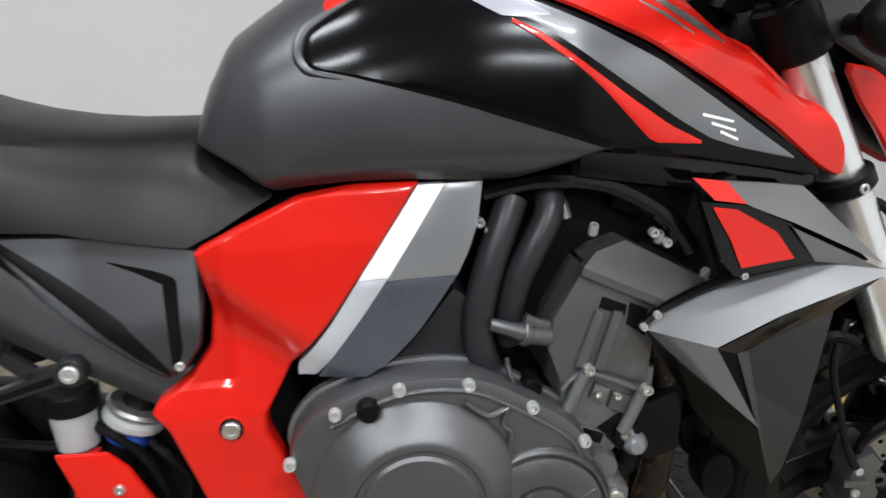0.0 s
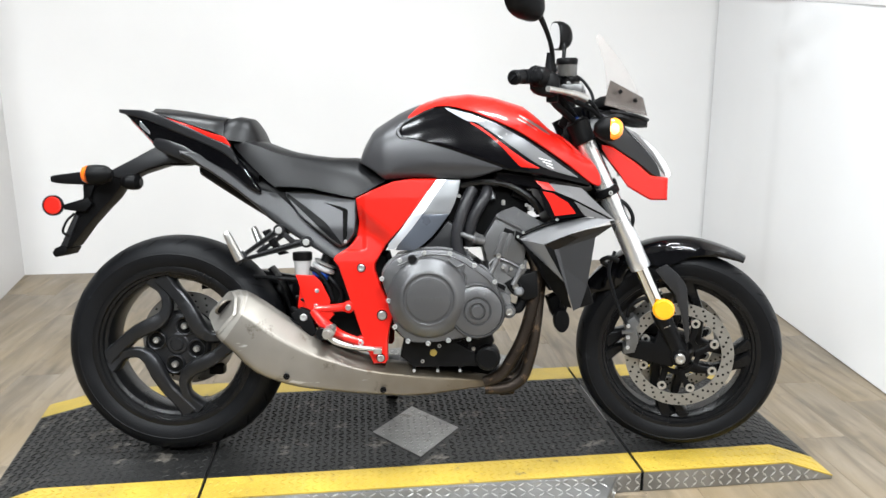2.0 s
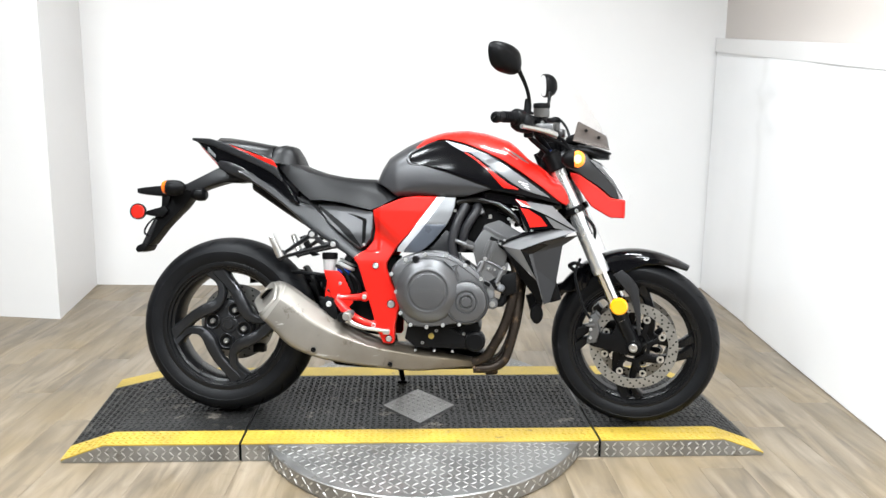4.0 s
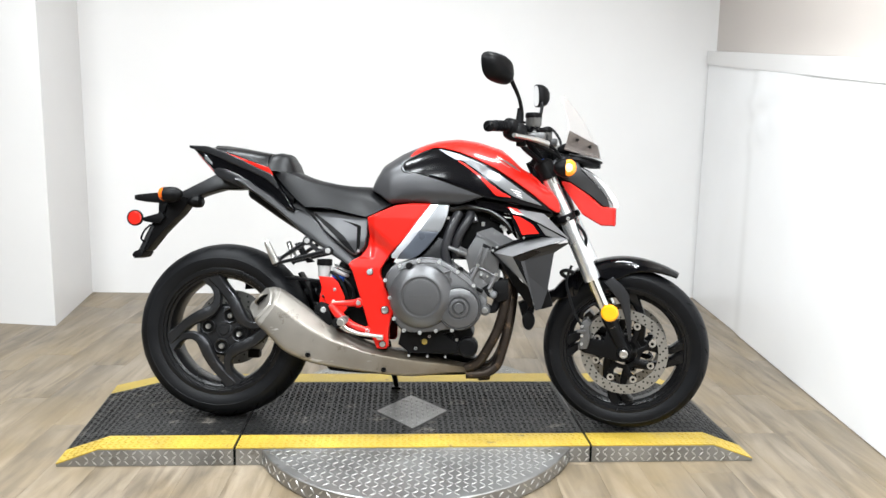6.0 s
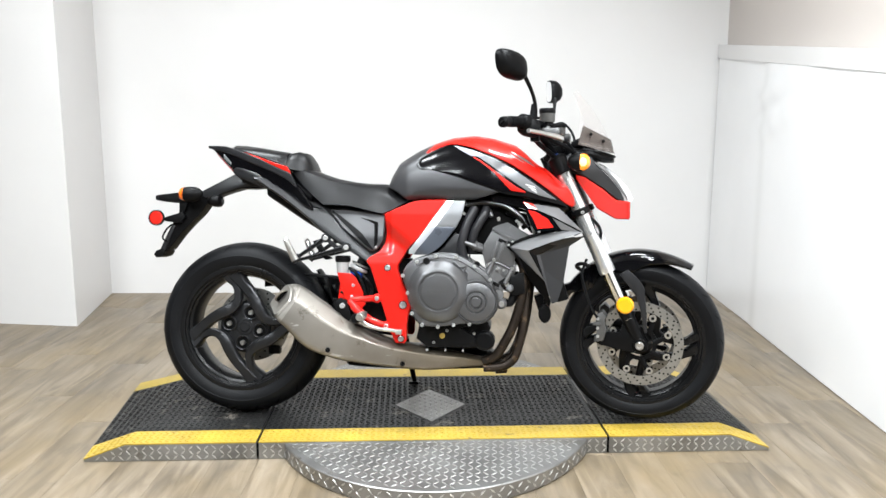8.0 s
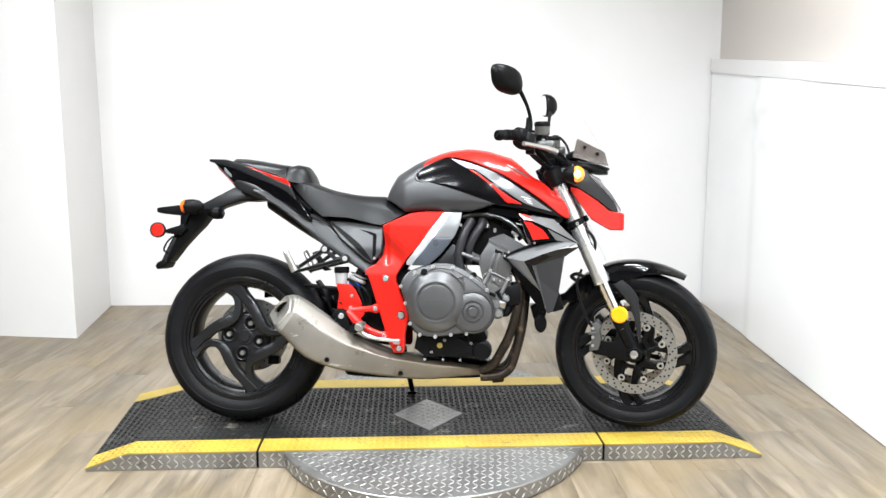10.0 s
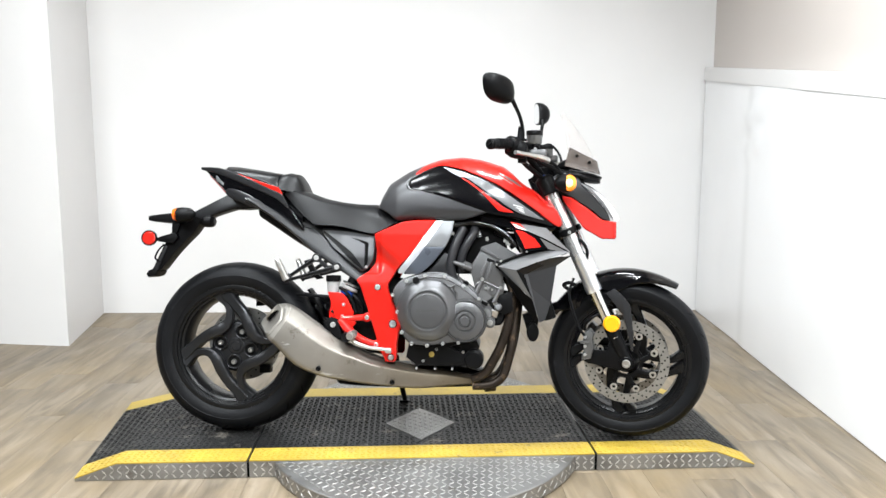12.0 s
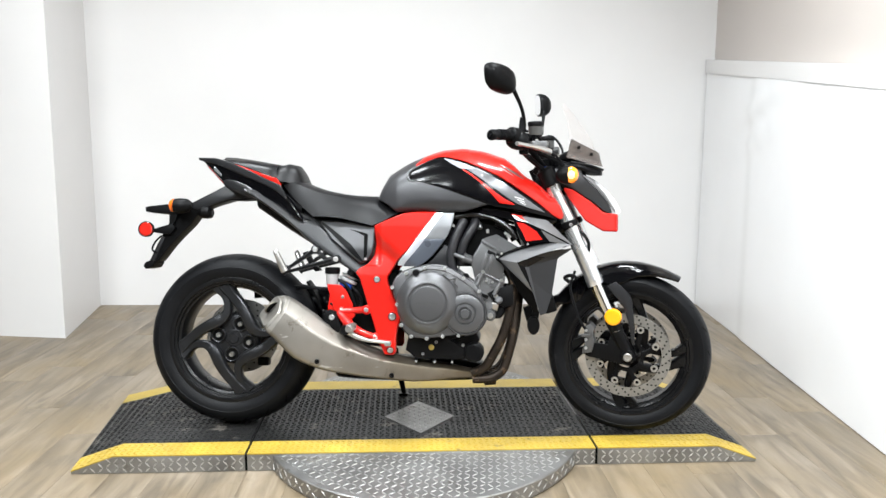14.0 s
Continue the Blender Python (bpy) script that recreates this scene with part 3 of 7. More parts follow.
part("joint_strip", box(0.6045, 0.6125, -PD + 0.002, PD - 0.002, 0.002, PT - 0.006), DARKHOLE, plat)


def lozenges(inside, step, size, z):
    """Raised tread lozenges wherever inside(x, y) holds."""
    verts, faces = [], []
    n = int(0.75 / step)
    for i in range(-n, n + 1):
        for j in range(-n, n + 1):
            x, y = i * step, j * step
            if not inside(x, y):
                continue
            a = radians(45 if (i + j) % 2 else -45)
            c, s = math.cos(a), math.sin(a)
            k = len(verts)
            for px, py, pz in ((-1, 0, 0), (0, -0.24, 0), (1, 0, 0), (0, 0.24, 0), (-0.6, 0, 0.15), (0.6, 0, 0.15)):
                px, py, pz = px * size, py * size, pz * size
                verts.append((x + px * c - py * s, y + px * s + py * c, z + pz))
            faces += [(k, k + 1, k + 5, k + 4), (k + 1, k + 2, k + 5), (k + 2, k + 3, k + 4, k + 5), (k + 3, k, k + 4)]
    return verts, faces


def tread_part(name, data, material, parent):
    me = bpy.data.meshes.new(name)
    me.from_pydata(*((data[0], [], data[1])))
    me.materials.append(material)
    ob = new(name, me)
    ob.parent = parent
    ob["kind"] = "stuff"
    return ob


# Strip added for the pale glint along the deck joint.
part("joint_edge", box(0.6062, 0.6112, -0.07, 0.22, PT - 0.006, PT + 0.002, 0.0006), DIAMOND, plat, "bare aluminium strip standing for a glint on the deck joint")

# the bare diamond let into the deck
dm = [(-0.134, 0), (0, -0.172), (0.134, 0), (0, 0.172)]
bm = bmesh.new()
f = bm.faces.new([bm.verts.new((x, y, PT + 0.0015)) for x, y in dm])
g = bmesh.ops.extrude_face_region(bm, geom=[f])
bmesh.ops.translate(bm, verts=[v for v in g["geom"] if isinstance(v, bmesh.types.BMVert)], vec=(0, 0, 0.0022))
inlay = part("diamond_inlay", bm, DIAMOND, plat, "bare aluminium diamond let into the deck")
inlay.location = (-0.001, -0.064, 0)
tread_part("inlay_tread", lozenges(lambda x, y: abs(x) / 0.125 + abs(y) / 0.162 < 0.94, 0.02, 0.0088, PT + 0.0037), LOZENGE, inlay)

disc = tagged(new("turntable_disc"), "round aluminium tread-plate turntable under the platform", "turntable")
disc.matrix_world = pose(-0.003, 0.125, 0.0, 0, 0, 0)
OVAL = Matrix.Diagonal((0.6 / 0.567, 0.735 / 0.567, 1, 1))
part("disc_plate", lathe([(0.0001, 0.001), (0.564, 0.001), (0.567, 0.004), (0.567, 0.05), (0.564, 0.053), (0.0001, 0.053)], (0, 0, 0), "z", 120), DIAMOND, disc, by=OVAL)
tread_part("disc_tread", lozenges(lambda x, y: (x / 0.58) ** 2 + (y / 0.715) ** 2 < 1 and (y < -0.3 or y > 0.3), 0.025, 0.0132, 0.053), LOZENGE, disc)
verts, faces = [], []
for i in range(120):
    for j in range(2):
        a = 2 * math.pi * i / 120 + 0.013 * j
        t = radians(45 if (i + j) % 2 else -45)
        k = len(verts)
        for px, pz, pr in ((-0.012, 0, 0), (0, -0.0034, 0), (0.012, 0, 0), (0, 0.0034, 0), (-0.005, 0, 0.002), (0.005, 0, 0.002)):
            u, w = px * math.cos(t) - pz * math.sin(t), px * math.sin(t) + pz * math.cos(t)
            aa = a + u / 0.567
            verts.append(((0.6 + pr) * math.cos(aa), (0.735 + pr) * math.sin(aa), 0.017 + 0.02 * j + w))
        faces += [(k, k + 1, k + 5, k + 4), (k + 1, k + 2, k + 5), (k + 2, k + 3, k + 4, k + 5), (k + 3, k, k + 4)]
tread_part("rim_tread", (verts, faces), LOZENGE, disc)

# ---- motorcycle ----
bike = tagged(new("motorcycle"), "red, black and grey naked motorcycle leaning on its side stand", "motorcycle")
bike.matrix_world = pose(0, -0.02, 0.0635, -8.6, 0, 0)

RA, RR = Vector((-0.712, 0, 0.318)), 0.316
FA, FR = Vector((0.746, 0, 0.298)), 0.2905
RAKE = radians(24.5)
STEER_AT = FA + Vector((-0.035 * math.cos(RAKE), 0, -0.035 * math.sin(RAKE)))
STEER = Matrix.Translation(STEER_AT) @ Matrix.Rotation(radians(-12), 4, Vector((-math.sin(RAKE), 0, math.cos(RAKE)))) @ Matrix.Translation(-STEER_AT)

BAR = STEER @ Matrix.Translation((0.018, 0, 0.035))
HEAD = STEER @ Matrix.Translation((-0.037, 0, 0.0))
BLINK = STEER @ Matrix.Translation((0.033, 0, 0.018))


def tyre(c, r, half, rim_r):
    """A tyre with a rounded crown and a sidewall ridge."""
    prof = []
    for k in range(21):
        t = -1 + 2 * k / 20
        a = t * radians(112)
        y = half * math.sin(a) / math.sin(radians(90)) if abs(a) < math.pi / 2 else half * (1 if a > 0 else -1) * (1 - 0.35 * (abs(a) - math.pi / 2))
        y = max(-half, min(half, half * math.sin(a) * 1.0)) if abs(a) <= math.pi / 2 else y
        h = r - half * 0.62 * (1 - math.cos(a)) if abs(a) <= math.pi / 2 else r - half * 0.62 - (abs(a) - math.pi / 2) * (r - half * 0.62 - rim_r) / radians(22)
        prof.append((h, y))
    prof += [(rim_r - 0.006, half * 0.78), (rim_r - 0.006, -half * 0.78)]
    return lathe(prof, c, "y", 96, True)


def grooves(c, r, half, count, parent, by=None):
    """Short slanted tread grooves laid on the crown as thin dark inlays."""
    verts, faces = [], []
    for k in range(count):
        for sgn in (-1, 1):
            a0 = 2 * math.pi * (k + (0.5 if sgn > 0 else 0)) / count
            line = []
            for j in range(6):
                t = j / 5
                lat = sgn * radians(34 + 26 * t)
                a = a0 + 0.1 * t
                line.append((a, lat))
            base_i = len(verts)
            for j, (a, lat) in enumerate(line):
                w = 0.0034 * (1 - abs(2 * j / 5 - 1) ** 3) + 0.0005
                rad = r - half * 0.62 * (1 - math.cos(lat)) + 0.0007
                for e in (-w, w):
                    aa = a + e / r
                    verts.append((c.x + rad * math.cos(aa), half * math.sin(lat) * 1.002, c.z + rad * math.sin(aa)))
            for j in range(5):
                k0 = base_i + 2 * j
                faces.append((k0, k0 + 1, k0 + 3, k0 + 2))
    me = bpy.data.meshes.new("tread_groove")
    me.from_pydata(verts, [], faces)
    if by is not None:
        me.transform(by)
    me.materials.append(DARKHOLE)
    ob = new("tread_groove", me)
    ob.parent = parent
    ob["kind"] = "stuff"


def rim(c, rim_r, half):
    p = [(rim_r - 0.004, -half), (rim_r + 0.006, -half + 0.002), (rim_r + 0.007, -half + 0.008), (rim_r - 0.002, -half + 0.013), (rim_r - 0.016, -half + 0.02), (rim_r - 0.03, -half * 0.4),
         (rim_r - 0.03, half * 0.4), (rim_r - 0.016, half - 0.02), (rim_r + 0.007, half - 0.008), (rim_r + 0.006, half - 0.002), (rim_r - 0.004, half),
         (rim_r - 0.014, half - 0.004), (rim_r - 0.024, half - 0.02), (rim_r - 0.036, half * 0.4), (rim_r - 0.036, -half * 0.4), (rim_r - 0.029, -half + 0.026), (rim_r - 0.021, -half + 0.022), (rim_r - 0.019, -half + 0.011), (rim_r - 0.012, -half + 0.009), (rim_r - 0.01, -half + 0.002)]
    return lathe(p, c, "y", 96, True)


def blade(pts, c, y, wide, deep, n=6):
    """A spoke along (radius, degrees) pairs in the wheel's plane, oval in section."""
    path = curve([(r * math.cos(radians(t)), r * math.sin(radians(t)), 0) for r, t in pts], n)
    wl = np.interp(np.linspace(0, len(wide) - 1, len(path)), range(len(wide)), wide).tolist()
    dl = np.interp(np.linspace(0, len(deep) - 1, len(path)), range(len(deep)), deep).tolist()
    yl = np.interp(np.linspace(0, len(y) - 1, len(path)), range(len(y)), y).tolist()
    rings = []
    for i, p in enumerate(path):
        d = (path[min(i + 1, len(path) - 1)] - path[max(i - 1, 0)]).normalized()
        s = Vector((-d.y, d.x, 0))
        q = Vector((c.x + p.x, yl[i], c.z + p.y))
        a, b = Vector((s.x, 0, s.y)) * wl[i], Vector((0, dl[i], 0))
        rings.append([q + a * u + b * v for u, v in ((-0.62, -1), (0.62, -1), (0.86, -0.82), (1, -0.45), (1, 0.5), (0.7, 1), (-0.7, 1), (-1, 0.5), (-1, -0.45), (-0.86, -0.82))])
    return skin(rings)


def drilled_disc(c, r0, r1, y, t, holes, parent, by=None, material=STEEL, name="brake_disc"):
    d = part(name, lathe([(r0, y - t / 2), (r1, y - t / 2), (r1, y + t / 2), (r0, y + t / 2)], c, "y", 72, True), material, parent, "drilled steel brake disc", by=by)
    # Flat dark spots on the disc face stand for the drilled holes' shade.
    bm = bmesh.new()
    for k in range(holes):
        for q, rr in enumerate((0.2, 0.5, 0.8)):
            a = 2 * math.pi * (k + 0.33 * q) / holes
            rad = r0 + (r1 - r0) * rr
            hole = lathe([(0.0001, -0.0004), (0.0034, -0.0004), (0.0034, 0.0004)], (c.x + rad * math.cos(a), y - t / 2, c.z + rad * math.sin(a)), "y", 8)
            me = bpy.data.meshes.new("drill_hole")
            hole.to_mesh(me)
            hole.free()
            bm.from_mesh(me)
            bpy.data.meshes.remove(me)
    h = part("drill_hole", bm, DARKHOLE, d, by=by)
    h["kind"] = "stuff"
    return d


# rear wheel
rw = part("rear_wheel", rim(RA, 0.224, 0.082), RIMPAINT, bike, "black cast rear wheel with swept spokes")
part("tyre", tyre(RA, RR, 0.09, 0.228), RUBBER, rw, "worn black rubber tyre")
grooves(RA, RR, 0.09, 22, rw)
part("wall_ridge", lathe([(0.262, -0.0885), (0.2655, -0.0905), (0.269, -0.0885)], RA, "y", 96), RUBBER, rw)
hubp = [(0.0001, -0.048), (0.016, -0.048), (0.02, -0.043), (0.028, -0.043), (0.032, -0.04), (0.07, -0.04), (0.088, -0.036), (0.096, -0.028), (0.092, 0.03), (0.0001, 0.03)]
part("hub", lathe(hubp, RA, "y", 48), SPOKE, rw)
for k in range(4):
    t0 = 90 * k
    part("spoke", blade([(0.203, t0 + 101), (0.165, t0 + 93), (0.128, t0 + 78), (0.1, t0 + 60), (0.086, t0 + 42), (0.088, t0 + 24), (0.108, t0 + 12), (0.14, t0 + 10), (0.168, t0 + 13), (0.203, t0 + 19)],
                        RA, [-0.03, -0.04, -0.05, -0.055, -0.055, -0.052, -0.05, -0.045, -0.035, -0.03], [0.03, 0.021, 0.02, 0.0215, 0.022, 0.0195, 0.0155, 0.0145, 0.016, 0.024], [0.034, 0.024, 0.017, 0.016, 0.016, 0.016, 0.016, 0.018, 0.024, 0.034]), SPOKE, rw)
for t in (66, 168, -13, -96):
    a = radians(t)
    px, pz = RA.x + 0.059 * math.cos(a), RA.z + 0.059 * math.sin(a)
    part("nut_cup", lathe([(0.0285, -0.04), (0.0275, -0.0475), (0.0255, -0.0495), (0.0235, -0.0485), (0.022, -0.0405)], (px, 0, pz), "y", 24), SPOKE, rw)
    part("nut_recess", lathe([(0.0225, -0.0407), (0.0001, -0.0407)], (px, 0, pz), "y", 20), DARKHOLE, rw)
    screw("wheel_nut", (px, -0.04, pz), 0.0095, 0.014, rw, ALLOY)
drilled_disc(RA, 0.085, 0.14, 0.062, 0.005, 20, rw)
part("rear_caliper", box(-0.65, -0.605, 0.045, 0.085, 0.205, 0.238, 0.008), BLACKMETAL, bike, "black rear brake caliper")

# front wheel, turned with the steering
fw = part("front_wheel", rim(FA, 0.224, 0.052), RIMPAINT, bike, "black cast front wheel", by=STEER)
part("tyre", tyre(FA, FR, 0.06, 0.228), RUBBER, fw, "worn black rubber tyre", by=STEER)
grooves(FA, FR, 0.06, 20, fw, by=STEER)
part("wall_ridge", lathe([(0.258, -0.0585), (0.2605, -0.0605), (0.263, -0.0585)], FA, "y", 96), RUBBER, fw, by=STEER)
part("hub", lathe([(0.0001, -0.055), (0.03, -0.055), (0.036, -0.045), (0.05, -0.02), (0.05, 0.02), (0.036, 0.045), (0.03, 0.055), (0.0001, 0.055)], FA, "y", 32), RIMPAINT, fw, by=STEER)
for k in range(4):
    t0 = 90 * k + 76
    part("spoke", blade([(0.203, t0 + 99), (0.165, t0 + 90), (0.125, t0 + 77), (0.085, t0 + 62), (0.062, t0 + 44), (0.072, t0 + 26), (0.105, t0 + 17), (0.14, t0 + 14), (0.168, t0 + 16), (0.203, t0 + 22)],
                        FA, [0, 0, 0, 0], [0.026, 0.0155, 0.0145, 0.016, 0.017, 0.0155, 0.0135, 0.012, 0.0135, 0.02], [0.034, 0.026, 0.022, 0.022, 0.022, 0.022, 0.022, 0.024, 0.028, 0.034], 4), RIMPAINT, fw, by=STEER)
for sy in (-1, 1):
    fd = drilled_disc(FA, 0.117, 0.15, 0.072 * sy, 0.005, 26, fw, STEER)
    part("disc_carrier", lathe([(0.046, -0.004), (0.06, -0.004), (0.06, 0.004), (0.046, 0.004)], FA + Vector((0, 0.068 * sy, 0)), "y", 40, True), BLACKMETAL, fd, by=STEER)
    for k in range(8):
        part("carrier_arm", blade([(0.05, 6 + 45 * k), (0.078, 14 + 45 * k), (0.1, 20 + 45 * k)], FA, [0.069 * sy, 0.07 * sy], [0.011, 0.0085, 0.01], [0.004, 0.004, 0.004], 2), BLACKMETAL, fd, by=STEER)
    for k in range(8):
        a = radians(20 + 45 * k)
        q = FA + Vector((0.102 * math.cos(a), 0.072 * sy, 0.102 * math.sin(a)))
        part("bobbin", lathe([(0.006, -0.005), (0.0125, -0.005), (0.0125, 0.005), (0.006, 0.005)], q, "y", 14, True), ALLOY, fd, by=STEER)
        part("carrier_arm", plate([(q.x + 0.02 * math.cos(a + 2.2), q.z + 0.02 * math.sin(a + 2.2)), (q.x + 0.012 * math.cos(a + 1.2), q.z + 0.012 * math.sin(a + 1.2)), (q.x + 0.012 * math.cos(a - 1.2), q.z + 0.012 * math.sin(a - 1.2)), (q.x + 0.02 * math.cos(a - 2.2), q.z + 0.02 * math.sin(a - 2.2))],
                                  0.072 * sy - 0.003, 0.072 * sy + 0.003, 0.0), BLACKMETAL, fd, by=STEER)

# fork: silver upper tubes, bright stanchions, black axle castings
UP = Vector((-math.sin(RAKE), 0, math.cos(RAKE)))


def fork_at(d, y=0.0, ahead=0.002):
    return FA + UP * d + Vector((math.cos(RAKE), 0, math.sin(RAKE))) * ahead + Vector((0, y, 0))


for sy in (-1, 1):
    y = 0.101 * sy
    leg = part("fork_leg", tube([fork_at(d, y) for d in (0.278, 0.282, 0.3, 0.308, 0.34, 0.6, 0.72)], [0.0275, 0.029, 0.029, 0.0278, 0.0275, 0.0265, 0.0262], 24, 1), FORK, bike, "silver upside-down fork tube", by=STEER)
    part("stanchion", rod(fork_at(0.1, y), fork_at(0.282, y), 0.0212, sides=24), CHROME, leg, "polished inner fork tube", by=STEER)
    part("fork_foot", tube([fork_at(d, y * k) for d, k in ((-0.028, 0.8), (-0.01, 0.8), (0.03, 0.84), (0.08, 0.95), (0.135, 1), (0.15, 1))], [0.016, 0.026, 0.024, 0.023, 0.026, 0.024], 18, 1), BLACKMETAL, leg, "black cast axle clamp", by=STEER)
    screw("clamp_bolt", fork_at(0.512, y * 1.32) + Vector((0.008, 0, 0)), 0.006, 0.006, leg, BOLT, (0.3, sy, 0), by=STEER)
    part("cap_ring", rod(fork_at(0.7, y), fork_at(0.73, y), 0.0262, sides=20, bevel=0.003), BLACKMETAL, leg, by=STEER)
    part("fork_cap", rod(fork_at(0.72, y), fork_at(0.734, y), 0.012, sides=14, bevel=0.003), BLUE, leg, "blue anodised fork cap", by=STEER)
    # caliper and its arm
    cx, cz = FA.x - 0.126, FA.z + 0.056
    cal = part("caliper", plate([(cx - 0.031, cz - 0.05), (cx - 0.03, cz - 0.03), (cx - 0.024, cz - 0.026), (cx - 0.022, cz + 0.008), (cx - 0.028, cz + 0.014), (cx - 0.022, cz + 0.05), (cx - 0.004, cz + 0.062), (cx + 0.014, cz + 0.044), (cx + 0.006, cz + 0.03), (cx + 0.009, cz + 0.008), (cx + 0.014, cz), (cx + 0.002, cz - 0.044)], 0.058 * sy, 0.118 * sy, 0.008), CALIPER, bike, "grey radial brake caliper", by=STEER)
    for dz in (-0.028, 0.002, 0.035):
        screw("caliper_bolt", (cx - 0.018, 0.118 * sy, cz + dz), 0.0055, 0.005, cal, BOLT, (0, sy, 0), by=STEER)
    part("caliper_rib", box(cx - 0.035, cx - 0.004, min(0.119 * sy, 0.124 * sy), max(0.119 * sy, 0.124 * sy), cz + 0.012, cz + 0.022, 0.002), CALIPER, cal, by=STEER)
    part("caliper_pipe", tube([(cx - 0.02, 0.11 * sy, cz + 0.06), (cx - 0.015, 0.12 * sy, cz + 0.09), (cx + 0.02, 0.115 * sy, cz + 0.115), (cx + 0.04, 0.1 * sy, cz + 0.1)], 0.006, 8), BLACKMETAL, cal, by=STEER)
    part("caliper_arm", plate([(FA.x - 0.02, FA.z - 0.03), (FA.x - 0.06, FA.z - 0.02), (cx - 0.012, cz - 0.062), (cx - 0.032, cz - 0.05), (cx - 0.01, cz - 0.01), (FA.x - 0.07, FA.z + 0.04), (FA.x - 0.045, FA.z + 0.12), (FA.x - 0.02, FA.z + 0.11), (FA.x + 0.01, FA.z + 0.02)], 0.086 * sy, 0.102 * sy, 0.004), BLACKMETAL, leg, by=STEER)
screw("axle_bolt", (FA.x, -0.108, FA.z), 0.015, 0.012, bike, ALLOY, by=STEER)
part("axle_boss", lathe([(0.0001, -0.109), (0.022, -0.109), (0.025, -0.105), (0.025, -0.06)], FA, "y", 28), BLACKMETAL, bike, by=STEER)
refl = part("side_reflector", lathe([(0.0001, -0.1415), (0.024, -0.1415), (0.027, -0.139), (0.027, -0.133), (0.03, -0.132), (0.03, -0.127), (0.0001, -0.127)], fork_at(0.156) + Vector((0.012, 0, 0.002)), "y", 28), AMBER, bike, "round amber side reflector", by=STEER)
part("reflector_bracket", box(fork_at(0.148).x - 0.012, fork_at(0.148).x + 0.02, -0.128, -0.11, fork_at(0.148).z - 0.012, fork_at(0.148).z + 0.01, 0.003), BLACKMETAL, refl, by=STEER)


# front mudguard
def guard():
    rings = []
    for k in range(29):
        a = radians(148 - (148 - 57) * k / 28)
        r = 0.316 + 0.008 * math.sin(math.pi * k / 28) + (0.012 if k < 2 else 0)
        tip = max(0.0, (k - 21) / 7)
        w = (0.07 - 0.012 * abs(k / 14 - 1) ** 2) * (1 - 0.55 * tip ** 2)
        r += 0.006 * tip ** 2
        drop = (0.026 + 0.04 * math.exp(-((k - 15) / 4.0) ** 2) + 0.036 * math.exp(-((k - 5) / 2.6) ** 2)) * (1 - 0.7 * tip)
        rows = []
        for t, dr in ((-1.0, -drop), (-0.98, -drop * 0.4), (-0.9, -0.008), (-0.65, 0.003), (0, 0.009), (0.65, 0.003), (0.9, -0.008), (0.98, -drop * 0.4), (1.0, -drop)):
            rows.append((t * w, r + dr))
        rows += [(t * 0.96, q - 0.0035) for t, q in rows[::-1]]
        rings.append([FA + Vector((q * math.cos(a), y, q * math.sin(a))) for y, q in rows])
    return skin(rings)


fend = part("front_mudguard", guard(), GLOSS, bike, "glossy black front mudguard", by=STEER, limit=40)
for sy in (-1, 1):
    part("mudguard_stay", plate([(0.672, 0.546), (0.701, 0.563), (0.73, 0.54), (0.75, 0.516), (0.759, 0.498), (0.765, 0.44), (0.769, 0.38), (0.77, 0.345), (0.762, 0.338), (0.754, 0.38), (0.745, 0.425), (0.728, 0.478)], 0.09 * sy, 0.098 * sy, 0.003), DARKGREY, fend, "charcoal mudguard stay", by=STEER)

# triple clamps and steering stem
for d, zt in ((0.512, 0.024), (0.692, 0.064)):
    c = fork_at(d)
    bm = join(*[rod(fork_at(d - zt / 2, s * 0.105), fork_at(d + zt / 2, s * 0.105), 0.0335, sides=20, bevel=0.004) for s in (-1, 1)],
              tube([fork_at(d, -0.1), fork_at(d, 0, -0.045), fork_at(d, 0.1)], 0.02, 12, 5))
    part("triple_clamp", bm, BLACKMETAL, bike, by=STEER)
part("instrument_bracket", plate([(0.395, 0.95), (0.42, 0.995), (0.47, 1.0), (0.53, 0.985), (0.535, 0.95), (0.5, 0.92), (0.43, 0.925)], -0.075, 0.075, 0.008), PLASTIC, bike, "black instrument bracket", by=STEER)
part("steering_stem", rod(fork_at(0.44, 0, -0.035), fork_at(0.75, 0, -0.035), 0.03, sides=20), BLACKMETAL, bike, by=STEER)
# handlebar


def sweep(p):
    """Draws the outer ends of the bar backwards, inwards and down."""
    f = max(0.0, abs(p[1]) - 0.2) / 0.2
    return (p[0] - 0.036 * f, p[1] * (1 - 0.11 * f), p[2] - (0.024 - 0.02 * min(1.0, f) if abs(p[1]) > 0.19 else 0.0))


